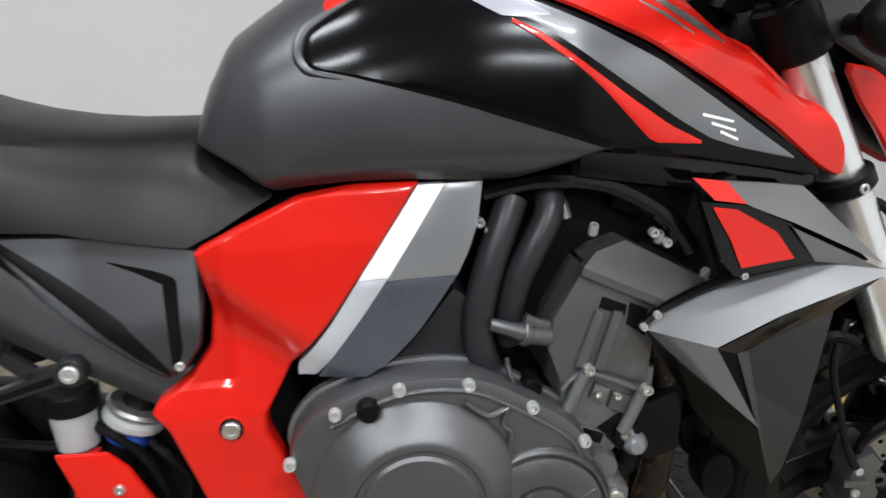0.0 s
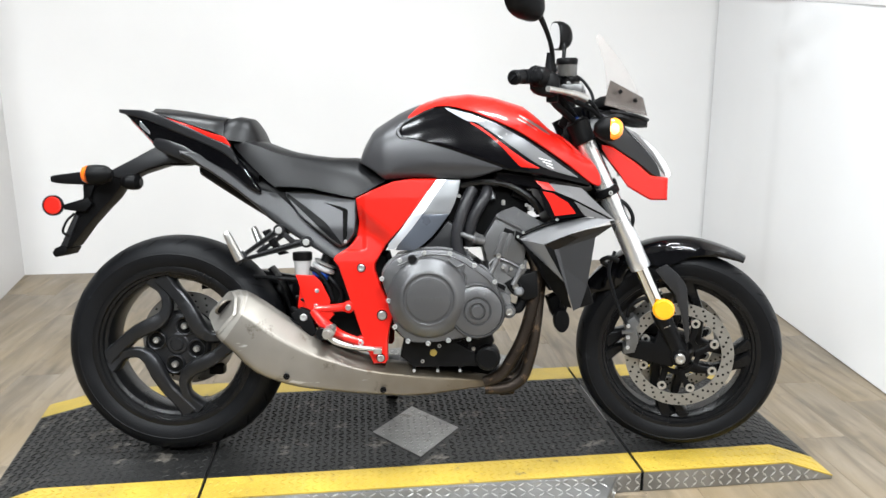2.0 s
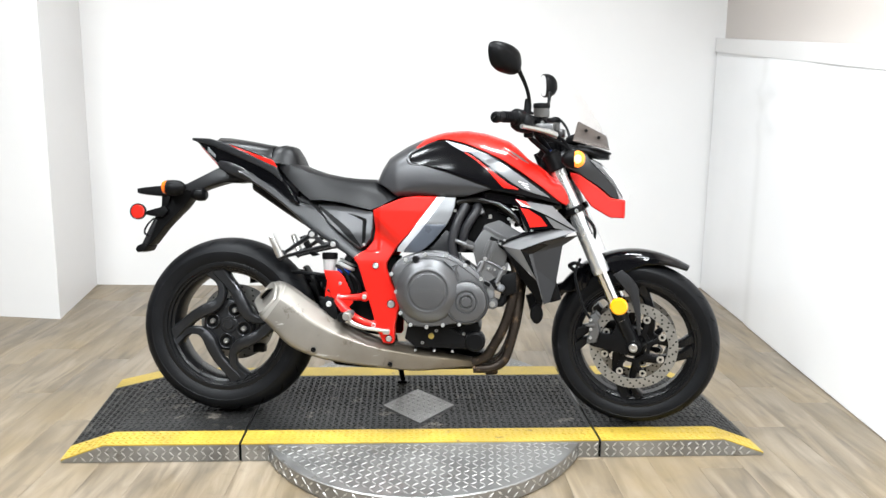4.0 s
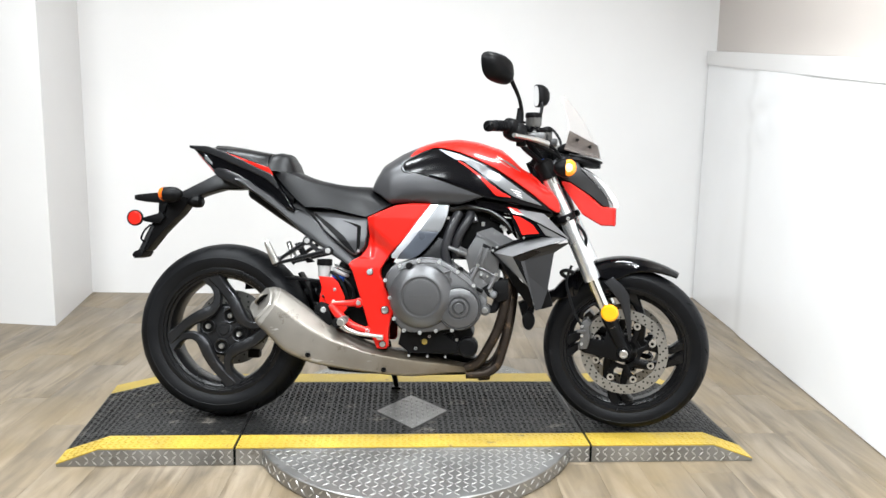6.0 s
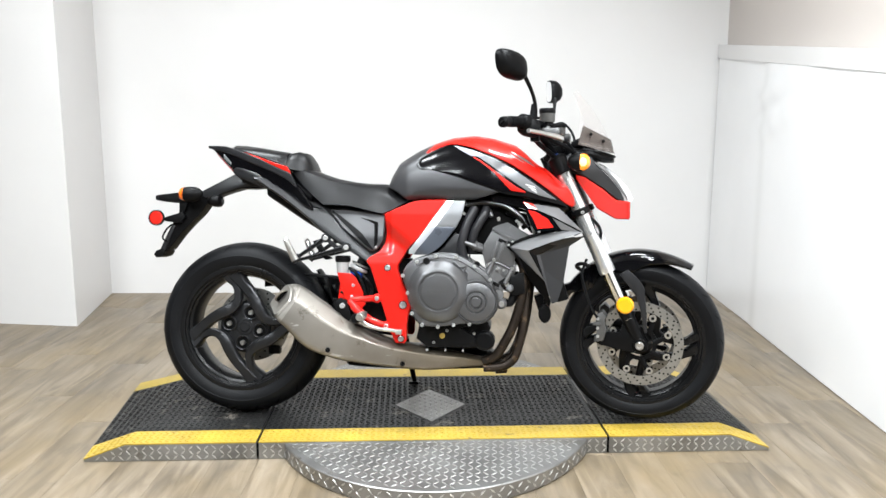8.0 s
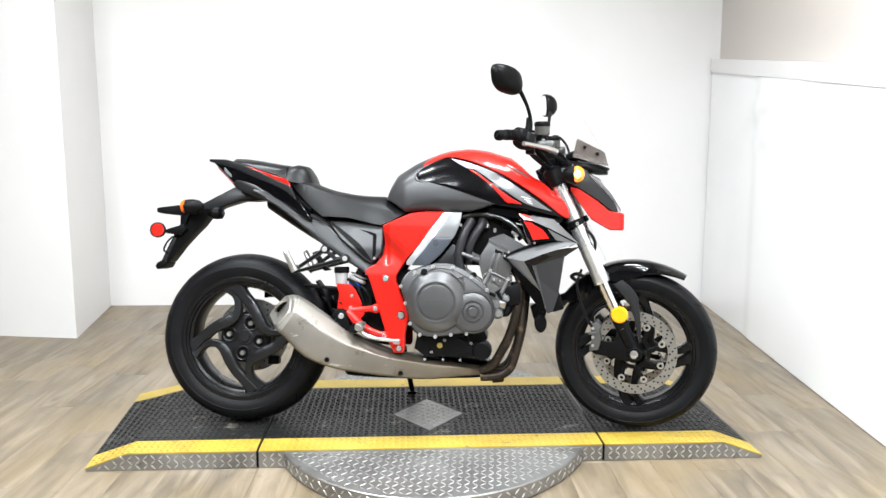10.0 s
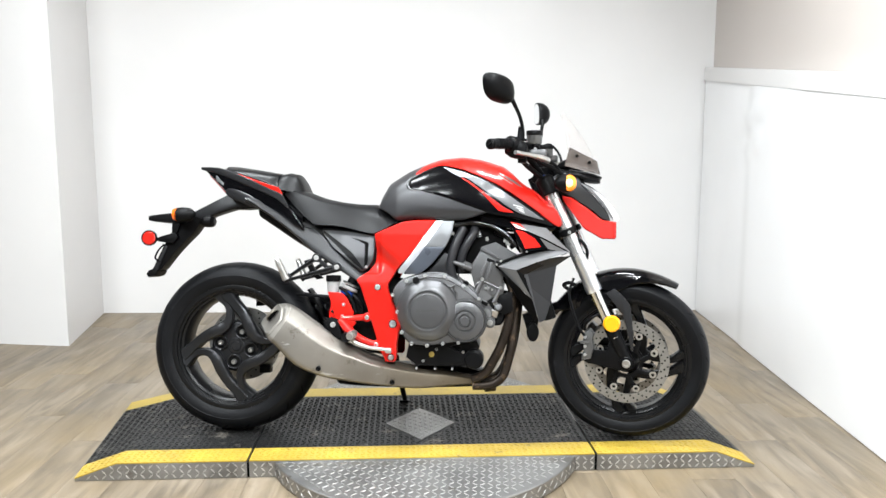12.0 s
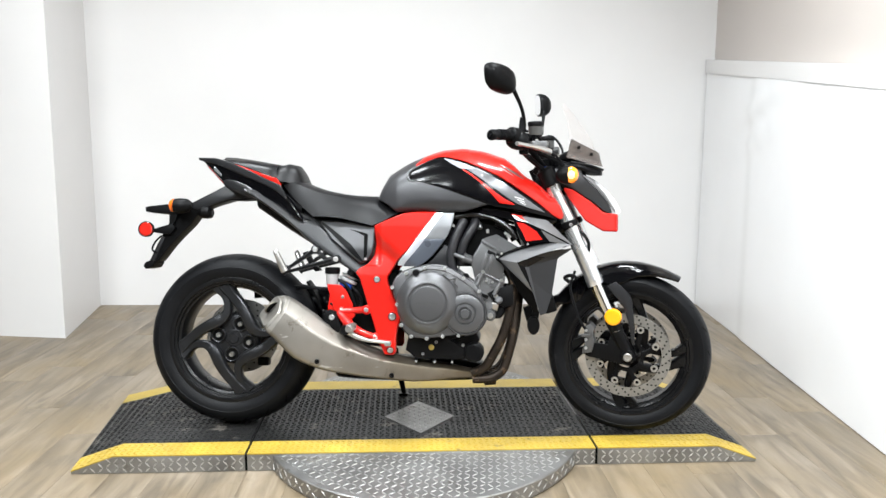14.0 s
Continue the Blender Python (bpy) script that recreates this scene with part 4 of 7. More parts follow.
HB = fork_at(0.79, 0, -0.045)
bar_pts = [(0.325, -0.405, 1.035), (0.345, -0.3, 1.05), (0.37, -0.22, 1.06), (HB.x + 0.03, -0.12, 1.02), (HB.x + 0.02, -0.05, 1.005), (HB.x + 0.02, 0.05, 1.005), (HB.x + 0.03, 0.12, 1.02), (0.37, 0.22, 1.06), (0.345, 0.3, 1.05), (0.325, 0.405, 1.035)]
hbar = part("handlebar", tube([sweep(p) for p in bar_pts], 0.0112, 14), BLACKMETAL, bike, "black tubular handlebar", by=BAR)
for sy in (-1, 1):
    part("bar_riser", rod(fork_at(0.66, 0.05 * sy, -0.03) - Vector((0.018, 0, 0.035)), (HB.x + 0.02, 0.05 * sy, 1.016), 0.018, sides=14, bevel=0.003), BLACKMETAL, hbar, by=BAR)
    g = part("grip", tube([sweep(p) for p in ((0.324, 0.41 * sy, 1.0345), (0.3245, 0.406 * sy, 1.035), (0.33, 0.375 * sy, 1.04), (0.345, 0.3 * sy, 1.05), (0.347, 0.29 * sy, 1.0505), (0.348, 0.288 * sy, 1.0505))], [0.0155, 0.0185, 0.0165, 0.0172, 0.021, 0.0205], 18, 2), RUBBER, hbar, "black rubber grip", by=BAR)
    for k in range(6):
        t = k / 6
        p = Vector((0.3335 + 0.011 * t, sy * (0.37 - 0.07 * t), 1.0405 + 0.009 * t))
        part("grip_rib", rod(sweep(p), sweep(p + Vector((0.0007, -0.005 * sy, 0.0006))), 0.0184, sides=16), RUBBER, g, by=BAR)
    part("bar_end", rod(sweep((0.322, 0.421 * sy, 1.034)), sweep((0.324, 0.409 * sy, 1.0345)), 0.0175, sides=18, bevel=0.003), PLASTIC, hbar, by=BAR)
    sw = part("switch_pod", tube([sweep(p) for p in ((0.347, 0.285 * sy, 1.0505), (0.35, 0.275 * sy, 1.051), (0.357, 0.25 * sy, 1.054), (0.362, 0.236 * sy, 1.056))], [0.022, 0.027, 0.027, 0.021], 14, 2), PLASTIC, hbar, by=BAR)
    part("switch_button", box(0.325, 0.35, sy * 0.262 - 0.006, sy * 0.262 + 0.006, 1.035, 1.06, 0.004), PLASTIC, sw, by=BAR)
    lever = part("lever", tube([(0.455, 0.185 * sy, 0.982), (0.435, 0.22 * sy, 0.99), (0.405, 0.27 * sy, 0.997), (0.38, 0.32 * sy, 1.001), (0.366, 0.345 * sy, 1.003)], [0.011, 0.0095, 0.0075, 0.0068, 0.0072], 12), ALLOY, hbar, "silver hand lever", by=BAR)
    part("lever_perch", box(0.39, 0.45, sy * 0.19 - 0.018, sy * 0.19 + 0.018, 0.992, 1.02, 0.008), CALIPER, lever, by=BAR)
    rx, rz = (0.405, 1.04) if sy < 0 else (0.405, 1.012)
    res = part("fluid_reservoir", lathe([(0.0001, 0.0), (0.024, 0.0), (0.027, 0.006), (0.027, 0.03)], (rx, 0.172 * sy, rz), "z", 24), CUPDARK, hbar, "smoky fluid reservoir with black cap", by=BAR)
    part("reservoir_cap", lathe([(0.0275, 0.03), (0.0285, 0.033), (0.0285, 0.043), (0.026, 0.047), (0.0001, 0.047)], (rx, 0.172 * sy, rz), "z", 24), PLASTIC, res, by=BAR)
    part("reservoir_bracket", tube([(0.4, 0.19 * sy, 1.02), (0.4, 0.18 * sy, rz - 0.01), (rx, 0.172 * sy, rz + 0.002)], 0.006, 8), BLACKMETAL, res, by=BAR)

# throttle housing, looms and the clutter before the headstock
part("throttle_housing", body([(0.315, 1.005, 1.04, 0.02), (0.335, 0.99, 1.052, 0.028), (0.37, 0.985, 1.05, 0.028), (0.39, 0.995, 1.03, 0.02)], 2.6, 18, y=-0.24), PLASTIC, hbar, by=BAR)
part("brake_switch", box(0.355, 0.385, -0.235, -0.2, 0.972, 1.0, 0.005), BLACKMETAL, hbar, by=BAR)
for pts, r in (([(0.36, -0.21, 1.03), (0.38, -0.17, 1.0), (0.4, -0.12, 0.965), (0.43, -0.08, 0.92)], 0.012), ([(0.35, -0.22, 1.01), (0.37, -0.18, 0.975), (0.4, -0.14, 0.945), (0.44, -0.1, 0.91)], 0.009), ([(0.36, 0.21, 1.03), (0.38, 0.17, 1.0), (0.4, 0.12, 0.965), (0.43, 0.08, 0.92)], 0.012),
               ([(0.39, -0.19, 1.0), (0.43, -0.15, 0.975), (0.47, -0.12, 0.955), (0.5, -0.09, 0.93)], 0.008)):
    part("wiring_loom", tube(pts, r, 10), RUBBER, hbar, by=BAR)
for p in ((0.395, -0.205, 1.0), (0.43, -0.17, 0.985), (0.41, -0.18, 1.022)):
    screw("perch_bolt", p, 0.006, 0.006, hbar, by=BAR)

# mirrors
for sy in (-1, 1):
    fx, fz = (0.0, 0.0) if sy < 0 else (0.04, -0.03)
    stem = [(0.364, 0.205 * sy, 1.05), (0.369 + fx * 0.2, 0.21 * sy, 1.09 + fz * 0.3), (0.36 + fx * 0.5, 0.225 * sy, 1.136 + fz * 0.6), (0.34 + fx, 0.25 * sy, 1.185 + fz), (0.334 + fx, 0.265 * sy, 1.2 + fz)]
    mir = part("mirror", tube(stem, [0.011, 0.0065, 0.006, 0.0075, 0.012], 12), PLASTIC, bike, "black oval rear-view mirror on a curved stem", by=BAR)
    part("mirror_boot", rod((0.361, 0.205 * sy, 1.055), (0.363, 0.207 * sy, 1.1), 0.0125, 0.009, 14), RUBBER, mir, by=BAR)
    C = Vector((0.296 + fx * 1.4, 0.31 * sy, 1.219 + fz * 0.8))
    X = (Vector((-0.56, -0.828, 0.12)) if sy < 0 else Vector((-0.31, 0.95, 0.1))).normalized()
    N = (Vector((-0.828, 0.56, 0.0)) if sy < 0 else Vector((-0.95, -0.31, 0.0))).normalized()
    Z = X.cross(N).normalized()
    if Z.z < 0:
        Z = -Z
    rings = []
    for d, k in ((0.004, 0.94), (0.0, 1.0), (-0.008, 1.0), (-0.022, 0.93), (-0.036, 0.74), (-0.046, 0.42), (-0.05, 0.05)):
        ring = []
        for q in oval(Vector((0, 0, 0)), Vector((0.066, 0, 0)) * k, Vector((0, 0.046, 0)) * k, 2.9, 28):
            ring.append(C + X * (q.x + 0.012 * (q.y / 0.043)) + Z * q.y + N * d)
        rings.append(ring)
    part("mirror_shell", skin(rings), PLASTIC, mir, by=BAR)
    ring = [C + X * (q.x + 0.012 * (q.y / 0.043)) + Z * q.y + N * 0.0045 for q in oval(Vector((0, 0, 0)), Vector((0.059, 0, 0)), Vector((0, 0.04, 0)), 2.9, 28)]
    bm = bmesh.new()
    bm.faces.new([bm.verts.new(q) for q in ring])
    part("mirror_glass", bm, MIRROR, mir, "reflecting mirror glass", by=BAR)

# headlamp cowl: charcoal shell, red chin, white-clear lens, smoked meter visor, clear screen


def hl_y(x, z):
    t = (x - 0.44) / 0.29
    return 0.135 * (1 - 0.62 * max(0.0, min(1, t)) ** 1.7) * (1 - 0.25 * max(0.0, (z - 0.9) / 0.08) ** 2)


for sy in (-1, 1):
    part("headlamp_shell", panel([(0.505, 0.945), (0.535, 0.918), (0.574, 0.893), (0.65, 0.844), (0.695, 0.808), (0.718, 0.803)],
                                 [(0.505, 0.952), (0.541, 0.977), (0.6, 0.975), (0.622, 0.931), (0.668, 0.886), (0.705, 0.841), (0.718, 0.81)], hl_y, 30, 8, 0.005, 0.004, side=sy), DARKGREY, bike, "charcoal headlamp shell", by=HEAD)
    part("lamp_bezel", panel([(0.618, 0.936), (0.668, 0.888), (0.705, 0.843), (0.73, 0.803)], [(0.618, 0.94), (0.649, 0.924), (0.697, 0.871), (0.73, 0.815)], lambda x, z: hl_y(x, z) + 0.0005, 16, 4, 0.004, 0.003, side=sy), BLADE, bike, "grey headlamp bezel", by=HEAD)
    part("headlamp_chin", panel([(0.555, 0.884), (0.575, 0.85), (0.597, 0.822), (0.628, 0.777), (0.672, 0.75), (0.691, 0.739), (0.738, 0.737)],
                                [(0.555, 0.894), (0.583, 0.888), (0.615, 0.866), (0.65, 0.842), (0.69, 0.806), (0.738, 0.8)], hl_y, 26, 8, 0.006, 0.005, side=sy, off=0.004), RED, bike, "glossy red headlamp chin cover", by=HEAD)


def lens_shape():
    rings = []
    for x, z0, z1, w in ((0.612, 0.9, 0.932, 0.055), (0.648, 0.863, 0.918, 0.062), (0.688, 0.815, 0.885, 0.058), (0.72, 0.785, 0.846, 0.046), (0.738, 0.782, 0.81, 0.03)):
        rings.append(oval(Vector((x, 0, (z0 + z1) / 2)), Vector((0, w, 0)), Vector((0.012, 0, (z1 - z0) / 2)), 2.5, 20))
    return skin(rings)


part("headlamp_lens", lens_shape(), LENS, bike, "clear headlamp lens", by=HEAD)
part("headlamp_reflector", body([(0.6, 0.8, 0.92, 0.045), (0.645, 0.8, 0.9, 0.052), (0.685, 0.79, 0.86, 0.046), (0.71, 0.785, 0.82, 0.035)], 2.2, 20), ALLOY, bike, "silver headlamp reflector", by=HEAD)
part("headlamp_back", body([(0.45, 0.88, 0.955, 0.09), (0.52, 0.88, 0.965, 0.1), (0.56, 0.86, 0.955, 0.09), (0.62, 0.79, 0.9, 0.07), (0.7, 0.745, 0.795, 0.045)], 2.6, 20), PLASTIC, bike, by=HEAD)
vis = part("meter_visor", body([(0.53, 0.955, 0.984, 0.085), (0.6, 0.948, 0.989, 0.095), (0.64, 0.938, 0.974, 0.085), (0.678, 0.938, 0.958, 0.05)], 2.8, 20), PLASTIC, bike, "black meter visor", by=HEAD)
part("visor_lip", tube([(0.575, -0.09, 0.985), (0.64, -0.08, 0.972), (0.672, -0.045, 0.962), (0.681, 0, 0.959), (0.672, 0.045, 0.962), (0.64, 0.08, 0.972), (0.575, 0.09, 0.985)], 0.005, 8), PLASTIC, vis, by=HEAD)


def shield(lo, hi, thick, nu=14, nv=10, bulge=0.0):
    """A bowed sheet: lo and hi give (y, x, z) lines from one side to the other."""
    a, b = curve([(q[1], q[0], q[2]) for q in lo], nu // 2), curve([(q[1], q[0], q[2]) for q in hi], nu // 2)
    bm = bmesh.new()
    grids = []
    for off in (0, thick):
        g = []
        for p, q in zip(a, b):
            g.append([bm.verts.new(p.lerp(q, j / nv) + Vector((0.85, 0, 0.5)) * bulge * math.sin(math.pi * j / nv) + Vector((-off, 0, off * 0.3))) for j in range(nv + 1)])
        grids.append(g)
        for r0, r1 in zip(g, g[1:]):
            for j in range(nv):
                bm.faces.new((r0[j], r1[j], r1[j + 1], r0[j + 1]))
    o, i = grids
    n = len(a) - 1
    for k in range(n):
        for j in (0, nv):
            bm.faces.new((o[k][j], o[k + 1][j], i[k + 1][j], i[k][j]))
    for j in range(nv):
        for k in (0, n):
            bm.faces.new((o[k][j], o[k][j + 1], i[k][j + 1], i[k][j]))
    return bm


scr = part("windscreen", shield([(-0.1, 0.568, 1.002), (0, 0.682, 0.97), (0.1, 0.568, 1.002)], [(-0.024, 0.535, 1.188), (0, 0.545, 1.198), (0.024, 0.535, 1.188)], 0.003, bulge=0.014), CLEAR, bike, "tall clear plastic windscreen", by=HEAD)
scr.visible_shadow = False
sm = part("screen_mount", shield([(-0.1, 0.563, 1.0), (0, 0.68, 0.97), (0.1, 0.563, 1.0)], [(-0.085, 0.578, 1.066), (0, 0.668, 1.02), (0.085, 0.578, 1.066)], 0.004), SMOKE, bike, "smoked plastic screen mount", by=HEAD)
for q in ((0.6, -0.082, 1.035), (0.642, -0.048, 1.012), (0.6, 0.082, 1.035), (0.642, 0.048, 1.012)):
    screw("mount_screw", q, 0.006, 0.006, sm, PLASTIC, (0.6, -0.6 if q[1] < 0 else 0.6, 0.5), by=HEAD)
part("instrument", body([(0.53, 0.985, 1.015, 0.05), (0.56, 0.985, 1.028, 0.06), (0.6, 0.985, 1.01, 0.05)], 3.0, 18), PLASTIC, bike, "black instrument pod", by=HEAD)

# front indicators
for sy in (-1, 1):
    ind = part("front_indicator", body([(0.462, 0.91, 0.93, 0.01), (0.472, 0.898, 0.942, 0.02), (0.49, 0.889, 0.951, 0.025), (0.51, 0.887, 0.953, 0.026), (0.516, 0.889, 0.951, 0.025)], 2.0, 20, y=0.178 * sy), PLASTIC, bike, "black indicator with lit amber lens", by=BLINK)
    part("indicator_lens", body([(0.506, 0.891, 0.949, 0.023), (0.517, 0.891, 0.949, 0.0235), (0.528, 0.896, 0.944, 0.021), (0.536, 0.905, 0.935, 0.013), (0.539, 0.915, 0.925, 0.005)], 2.0, 20, y=0.184 * sy), MARKER, ind, "amber lens", by=BLINK)
    part("indicator_bulb", body([(0.505, 0.913, 0.927, 0.004), (0.511, 0.906, 0.934, 0.008), (0.521, 0.906, 0.934, 0.008), (0.528, 0.913, 0.927, 0.004)], 2.0, 14, y=0.203 * sy), GLOW, ind, "pale glowing bulb", by=BLINK)
    part("indicator_stem", tube([(0.48, 0.12 * sy, 0.915), (0.485, 0.165 * sy, 0.918)], 0.011, 12, 1), RUBBER, ind, by=BLINK)

# cables and hoses round the headstock
for pts, r in (([(0.3, -0.21, 1.045), (0.318, -0.19, 1.064), (0.338, -0.17, 1.063), (0.383, -0.15, 1.052), (0.426, -0.13, 1.018), (0.458, -0.1, 0.969), (0.462, -0.07, 0.91), (0.44, -0.05, 0.86)], 0.0048),
               ([(0.318, -0.21, 1.02), (0.342, -0.17, 1.035), (0.384, -0.15, 1.024), (0.424, -0.12, 0.995), (0.448, -0.1, 0.959), (0.452, -0.06, 0.88)], 0.0048),
               ([(0.4, -0.2, 1.0), (0.44, -0.17, 0.99), (0.48, -0.12, 0.96), (0.5, -0.08, 0.9), (0.49, -0.05, 0.83)], 0.0055),
               ([(0.36, 0.23, 1.045), (0.42, 0.18, 1.06), (0.47, 0.11, 1.0), (0.47, 0.03, 0.92), (0.43, 0.02, 0.84)], 0.0048),
               ([(0.52, -0.1, 0.745), (0.575, -0.11, 0.74), (0.605, -0.11, 0.7), (0.6, -0.105, 0.655), (0.585, -0.1, 0.63)], 0.0055),
               ([(0.56, -0.115, 0.6), (0.545, -0.13, 0.55), (0.555, -0.135, 0.5), (0.575, -0.13, 0.44), (0.595, -0.12, 0.4), (0.61, -0.11, 0.38)], 0.0048)):
    part("cable", tube(pts, r, 8), RUBBER, bike, "black control cable", by=BAR if pts[0][2] > 0.9 else STEER)
part("hose_clip", tube([(0.54, -0.115, 0.56), (0.525, -0.125, 0.575), (0.545, -0.13, 0.585), (0.57, -0.125, 0.575)], 0.007, 8), BLACKMETAL, bike, by=STEER)
horn = part("horn", plate([(0.395 + 0.022 * math.cos(radians(a)), 0.393 + 0.034 * math.sin(radians(a))) for a in range(0, 360, 20)], -0.105, -0.06, 0.008), PLASTIC, bike, "black oval horn under the shroud")
part("horn_bracket", plate([(0.388, 0.42), (0.402, 0.42), (0.408, 0.475), (0.396, 0.475)], -0.09, -0.082, 0.002), BLACKMETAL, horn)

# ---- tank and body panels ----
WX = [(-0.2, 0.08), (-0.15, 0.115), (-0.1, 0.138), (0.0, 0.158), (0.1, 0.172), (0.2, 0.178), (0.3, 0.172), (0.4, 0.158), (0.5, 0.14)]
TOP = [(-0.2, 0.83), (-0.172, 0.852), (-0.159, 0.892), (-0.134, 0.936), (-0.066, 0.98), (0.0, 1.009), (0.06, 1.027), (0.135, 1.035), (0.205, 1.025), (0.29, 0.998), (0.325, 0.965), (0.355, 0.93), (0.42, 0.868), (0.47, 0.825), (0.5, 0.79)]


def tank_y(x, z):
    w = float(np.interp(x, [q[0] for q in WX], [q[1] for q in WX]))
    top = float(np.interp(x, [q[0] for q in TOP], [q[1] for q in TOP]))
    f0 = max(0.0, min(1.0, (x - 0.3) / 0.09)) * 0.72
    t = max(0.0, min(1.0, (z - 0.82) / max(0.03, top - 0.82)))
    crease = float(np.interp(x, [-0.11, -0.06, 0.03, 0.12, 0.2, 0.23], [0.802, 0.815, 0.823, 0.822, 0.82, 0.82]))
    tuck = 0.75 * max(0.0, crease - z) if x < 0.26 else 0.0
    return w * (f0 + (1 - f0) * (1 - t ** 3.0) ** 0.5) - tuck


core = body([(-0.17, 0.8, 0.845, 0.07), (-0.1, 0.79, 0.935, 0.115), (0.0, 0.78, 0.992, 0.135), (0.1, 0.78, 1.012, 0.145), (0.2, 0.78, 1.005, 0.15), (0.28, 0.78, 0.985, 0.14), (0.33, 0.78, 0.935, 0.1), (0.42, 0.78, 0.85, 0.07)], 2.6, 28)
tank = part("tank", core, GLOSS, bike, "fuel tank with red, black and graphite panels")
part("filler_cap", lathe([(0.045, 0.0), (0.046, 0.008), (0.042, 0.012), (0.0001, 0.012)], (0.2, 0, 1.004), "z", 28), ALLOY, tank, "round silver filler cap")

grey_lo = [(-0.17, 0.838), (-0.13, 0.815), (-0.098, 0.79), (-0.06, 0.794), (-0.02, 0.797), (0.04, 0.796), (0.1, 0.792), (0.14, 0.792), (0.175, 0.802), (0.205, 0.812), (0.23, 0.82)]
grey_hi = [(-0.17, 0.85), (-0.158, 0.89), (-0.134, 0.934), (-0.068, 0.979), (0.0, 1.005), (0.03, 0.995), (0.08, 0.955), (0.14, 0.895), (0.19, 0.85), (0.23, 0.824)]
black_lo = [(-0.057, 0.916), (-0.0555, 0.911), (-0.052, 0.907), (-0.045, 0.904), (-0.035, 0.902), (-0.01, 0.896), (0.025, 0.886), (0.08, 0.869), (0.14, 0.848), (0.18, 0.834), (0.235, 0.814), (0.31, 0.803), (0.4, 0.785), (0.46, 0.772)]
black_hi = [(-0.057, 0.92), (-0.0555, 0.928), (-0.051, 0.936), (-0.042, 0.944), (-0.028, 0.953), (0.011, 0.975), (0.045, 0.988), (0.08, 0.987), (0.14, 0.97), (0.195, 0.947), (0.265, 0.914), (0.335, 0.869), (0.405, 0.82), (0.46, 0.78)]
red_lo = [(-0.034, 0.953), (0.011, 0.978), (0.045, 0.991), (0.08, 0.99), (0.14, 0.973), (0.195, 0.95), (0.265, 0.917), (0.335, 0.872), (0.405, 0.823), (0.455, 0.783), (0.475, 0.772), (0.484, 0.77), (0.49, 0.778)]
red_hi = [(-0.034, 0.965), (-0.005, 0.995), (0.02, 1.012), (0.06, 1.026), (0.135, 1.034), (0.205, 1.024), (0.29, 0.997), (0.32, 0.965), (0.345, 0.936), (0.4, 0.898), (0.45, 0.856), (0.474, 0.826), (0.485, 0.805), (0.49, 0.788)]
for sy in (-1, 1):
    part("tank_side_cover", panel(grey_lo, grey_hi, tank_y, 44, 14, 0.006, 0.005, side=sy, off=0.003), GREY, tank, "matte graphite tank side cover")
    bp = part("tank_black_panel", panel(black_lo, black_hi, tank_y, 44, 12, 0.005, 0.003, side=sy, off=0.0055), TANKBLACK, tank, "glossy black tank panel")
    part("tank_red_panel", panel(red_lo, red_hi, tank_y, 48, 14, 0.006, 0.004, side=sy, off=0.008), RED, tank, "glossy red tank panel")
    part("grey_stripe", panel([(0.105, 0.961), (0.133, 0.95), (0.157, 0.939), (0.187, 0.919), (0.247, 0.876), (0.292, 0.844), (0.327, 0.823), (0.36, 0.811), (0.425, 0.794)],
                              [(0.105, 0.974), (0.138, 0.966), (0.18, 0.948), (0.213, 0.933), (0.274, 0.9), (0.335, 0.858), (0.385, 0.823), (0.425, 0.796)], tank_y, 40, 5, 0.001, 0.0006, side=sy, off=0.0062), STRIPE, bp, "grey decal stripe")
    # Pale reflection on the decal's upturned rear end, put into its colour.
    part("pale_wedge", panel([(0.068, 0.983), (0.095, 0.964), (0.126, 0.946), (0.15, 0.943), (0.172, 0.944)], [(0.068, 0.986), (0.1, 0.977), (0.138, 0.966), (0.172, 0.946)], tank_y, 20, 4, 0.001, 0.0005, side=sy, off=0.0067), WEDGE, bp, "rear end of the decal, painted with a pale lilac reflection")
    part("red_stripe", panel([(0.136, 0.939), (0.161, 0.923), (0.19, 0.901), (0.214, 0.88), (0.24, 0.852), (0.267, 0.823), (0.318, 0.818)], [(0.136, 0.943), (0.16, 0.931), (0.183, 0.914), (0.244, 0.867), (0.285, 0.838), (0.318, 0.821)], tank_y, 26, 5, 0.001, 0.0006, side=sy, off=0.0069), RED, bp, "red decal stripe")
    lip = [(0.0, 0.97), (-0.028, 0.955), (-0.044, 0.946), (-0.054, 0.938), (-0.06, 0.927), (-0.0605, 0.915), (-0.055, 0.906), (-0.046, 0.901), (-0.02, 0.895)]
    part("cover_lip", tube([(x, sy * (tank_y(x, z) + 0.002), z) for x, z in lip], [0.0015, 0.004, 0.0055, 0.006, 0.006, 0.0055, 0.005, 0.0035, 0.001], 10, 4), GREY, tank, "raised graphite lip round the black panel")
    for k in range(3):
        z = 0.846 - 0.009 * k
        part("decal_mark", panel([(0.318 + 0.01 * k, z - 0.0015), (0.352 + 0.003 * k, z - 0.0105)], [(0.318 + 0.01 * k, z + 0.0015), (0.352 + 0.003 * k, z - 0.008)], tank_y, 4, 2, 0.0008, 0.0004, side=sy, off=0.0072), SILVER, bp)
    # worn tank badge as two plain silver slivers
    part("badge", panel([(0.268, 0.962), (0.3, 0.939), (0.334, 0.917), (0.352, 0.909)], [(0.268, 0.965), (0.3, 0.949), (0.334, 0.927), (0.352, 0.911)], tank_y, 10, 3, 0.001, 0.0004, side=sy, off=0.0086), STEEL, tank, "worn silver tank badge")
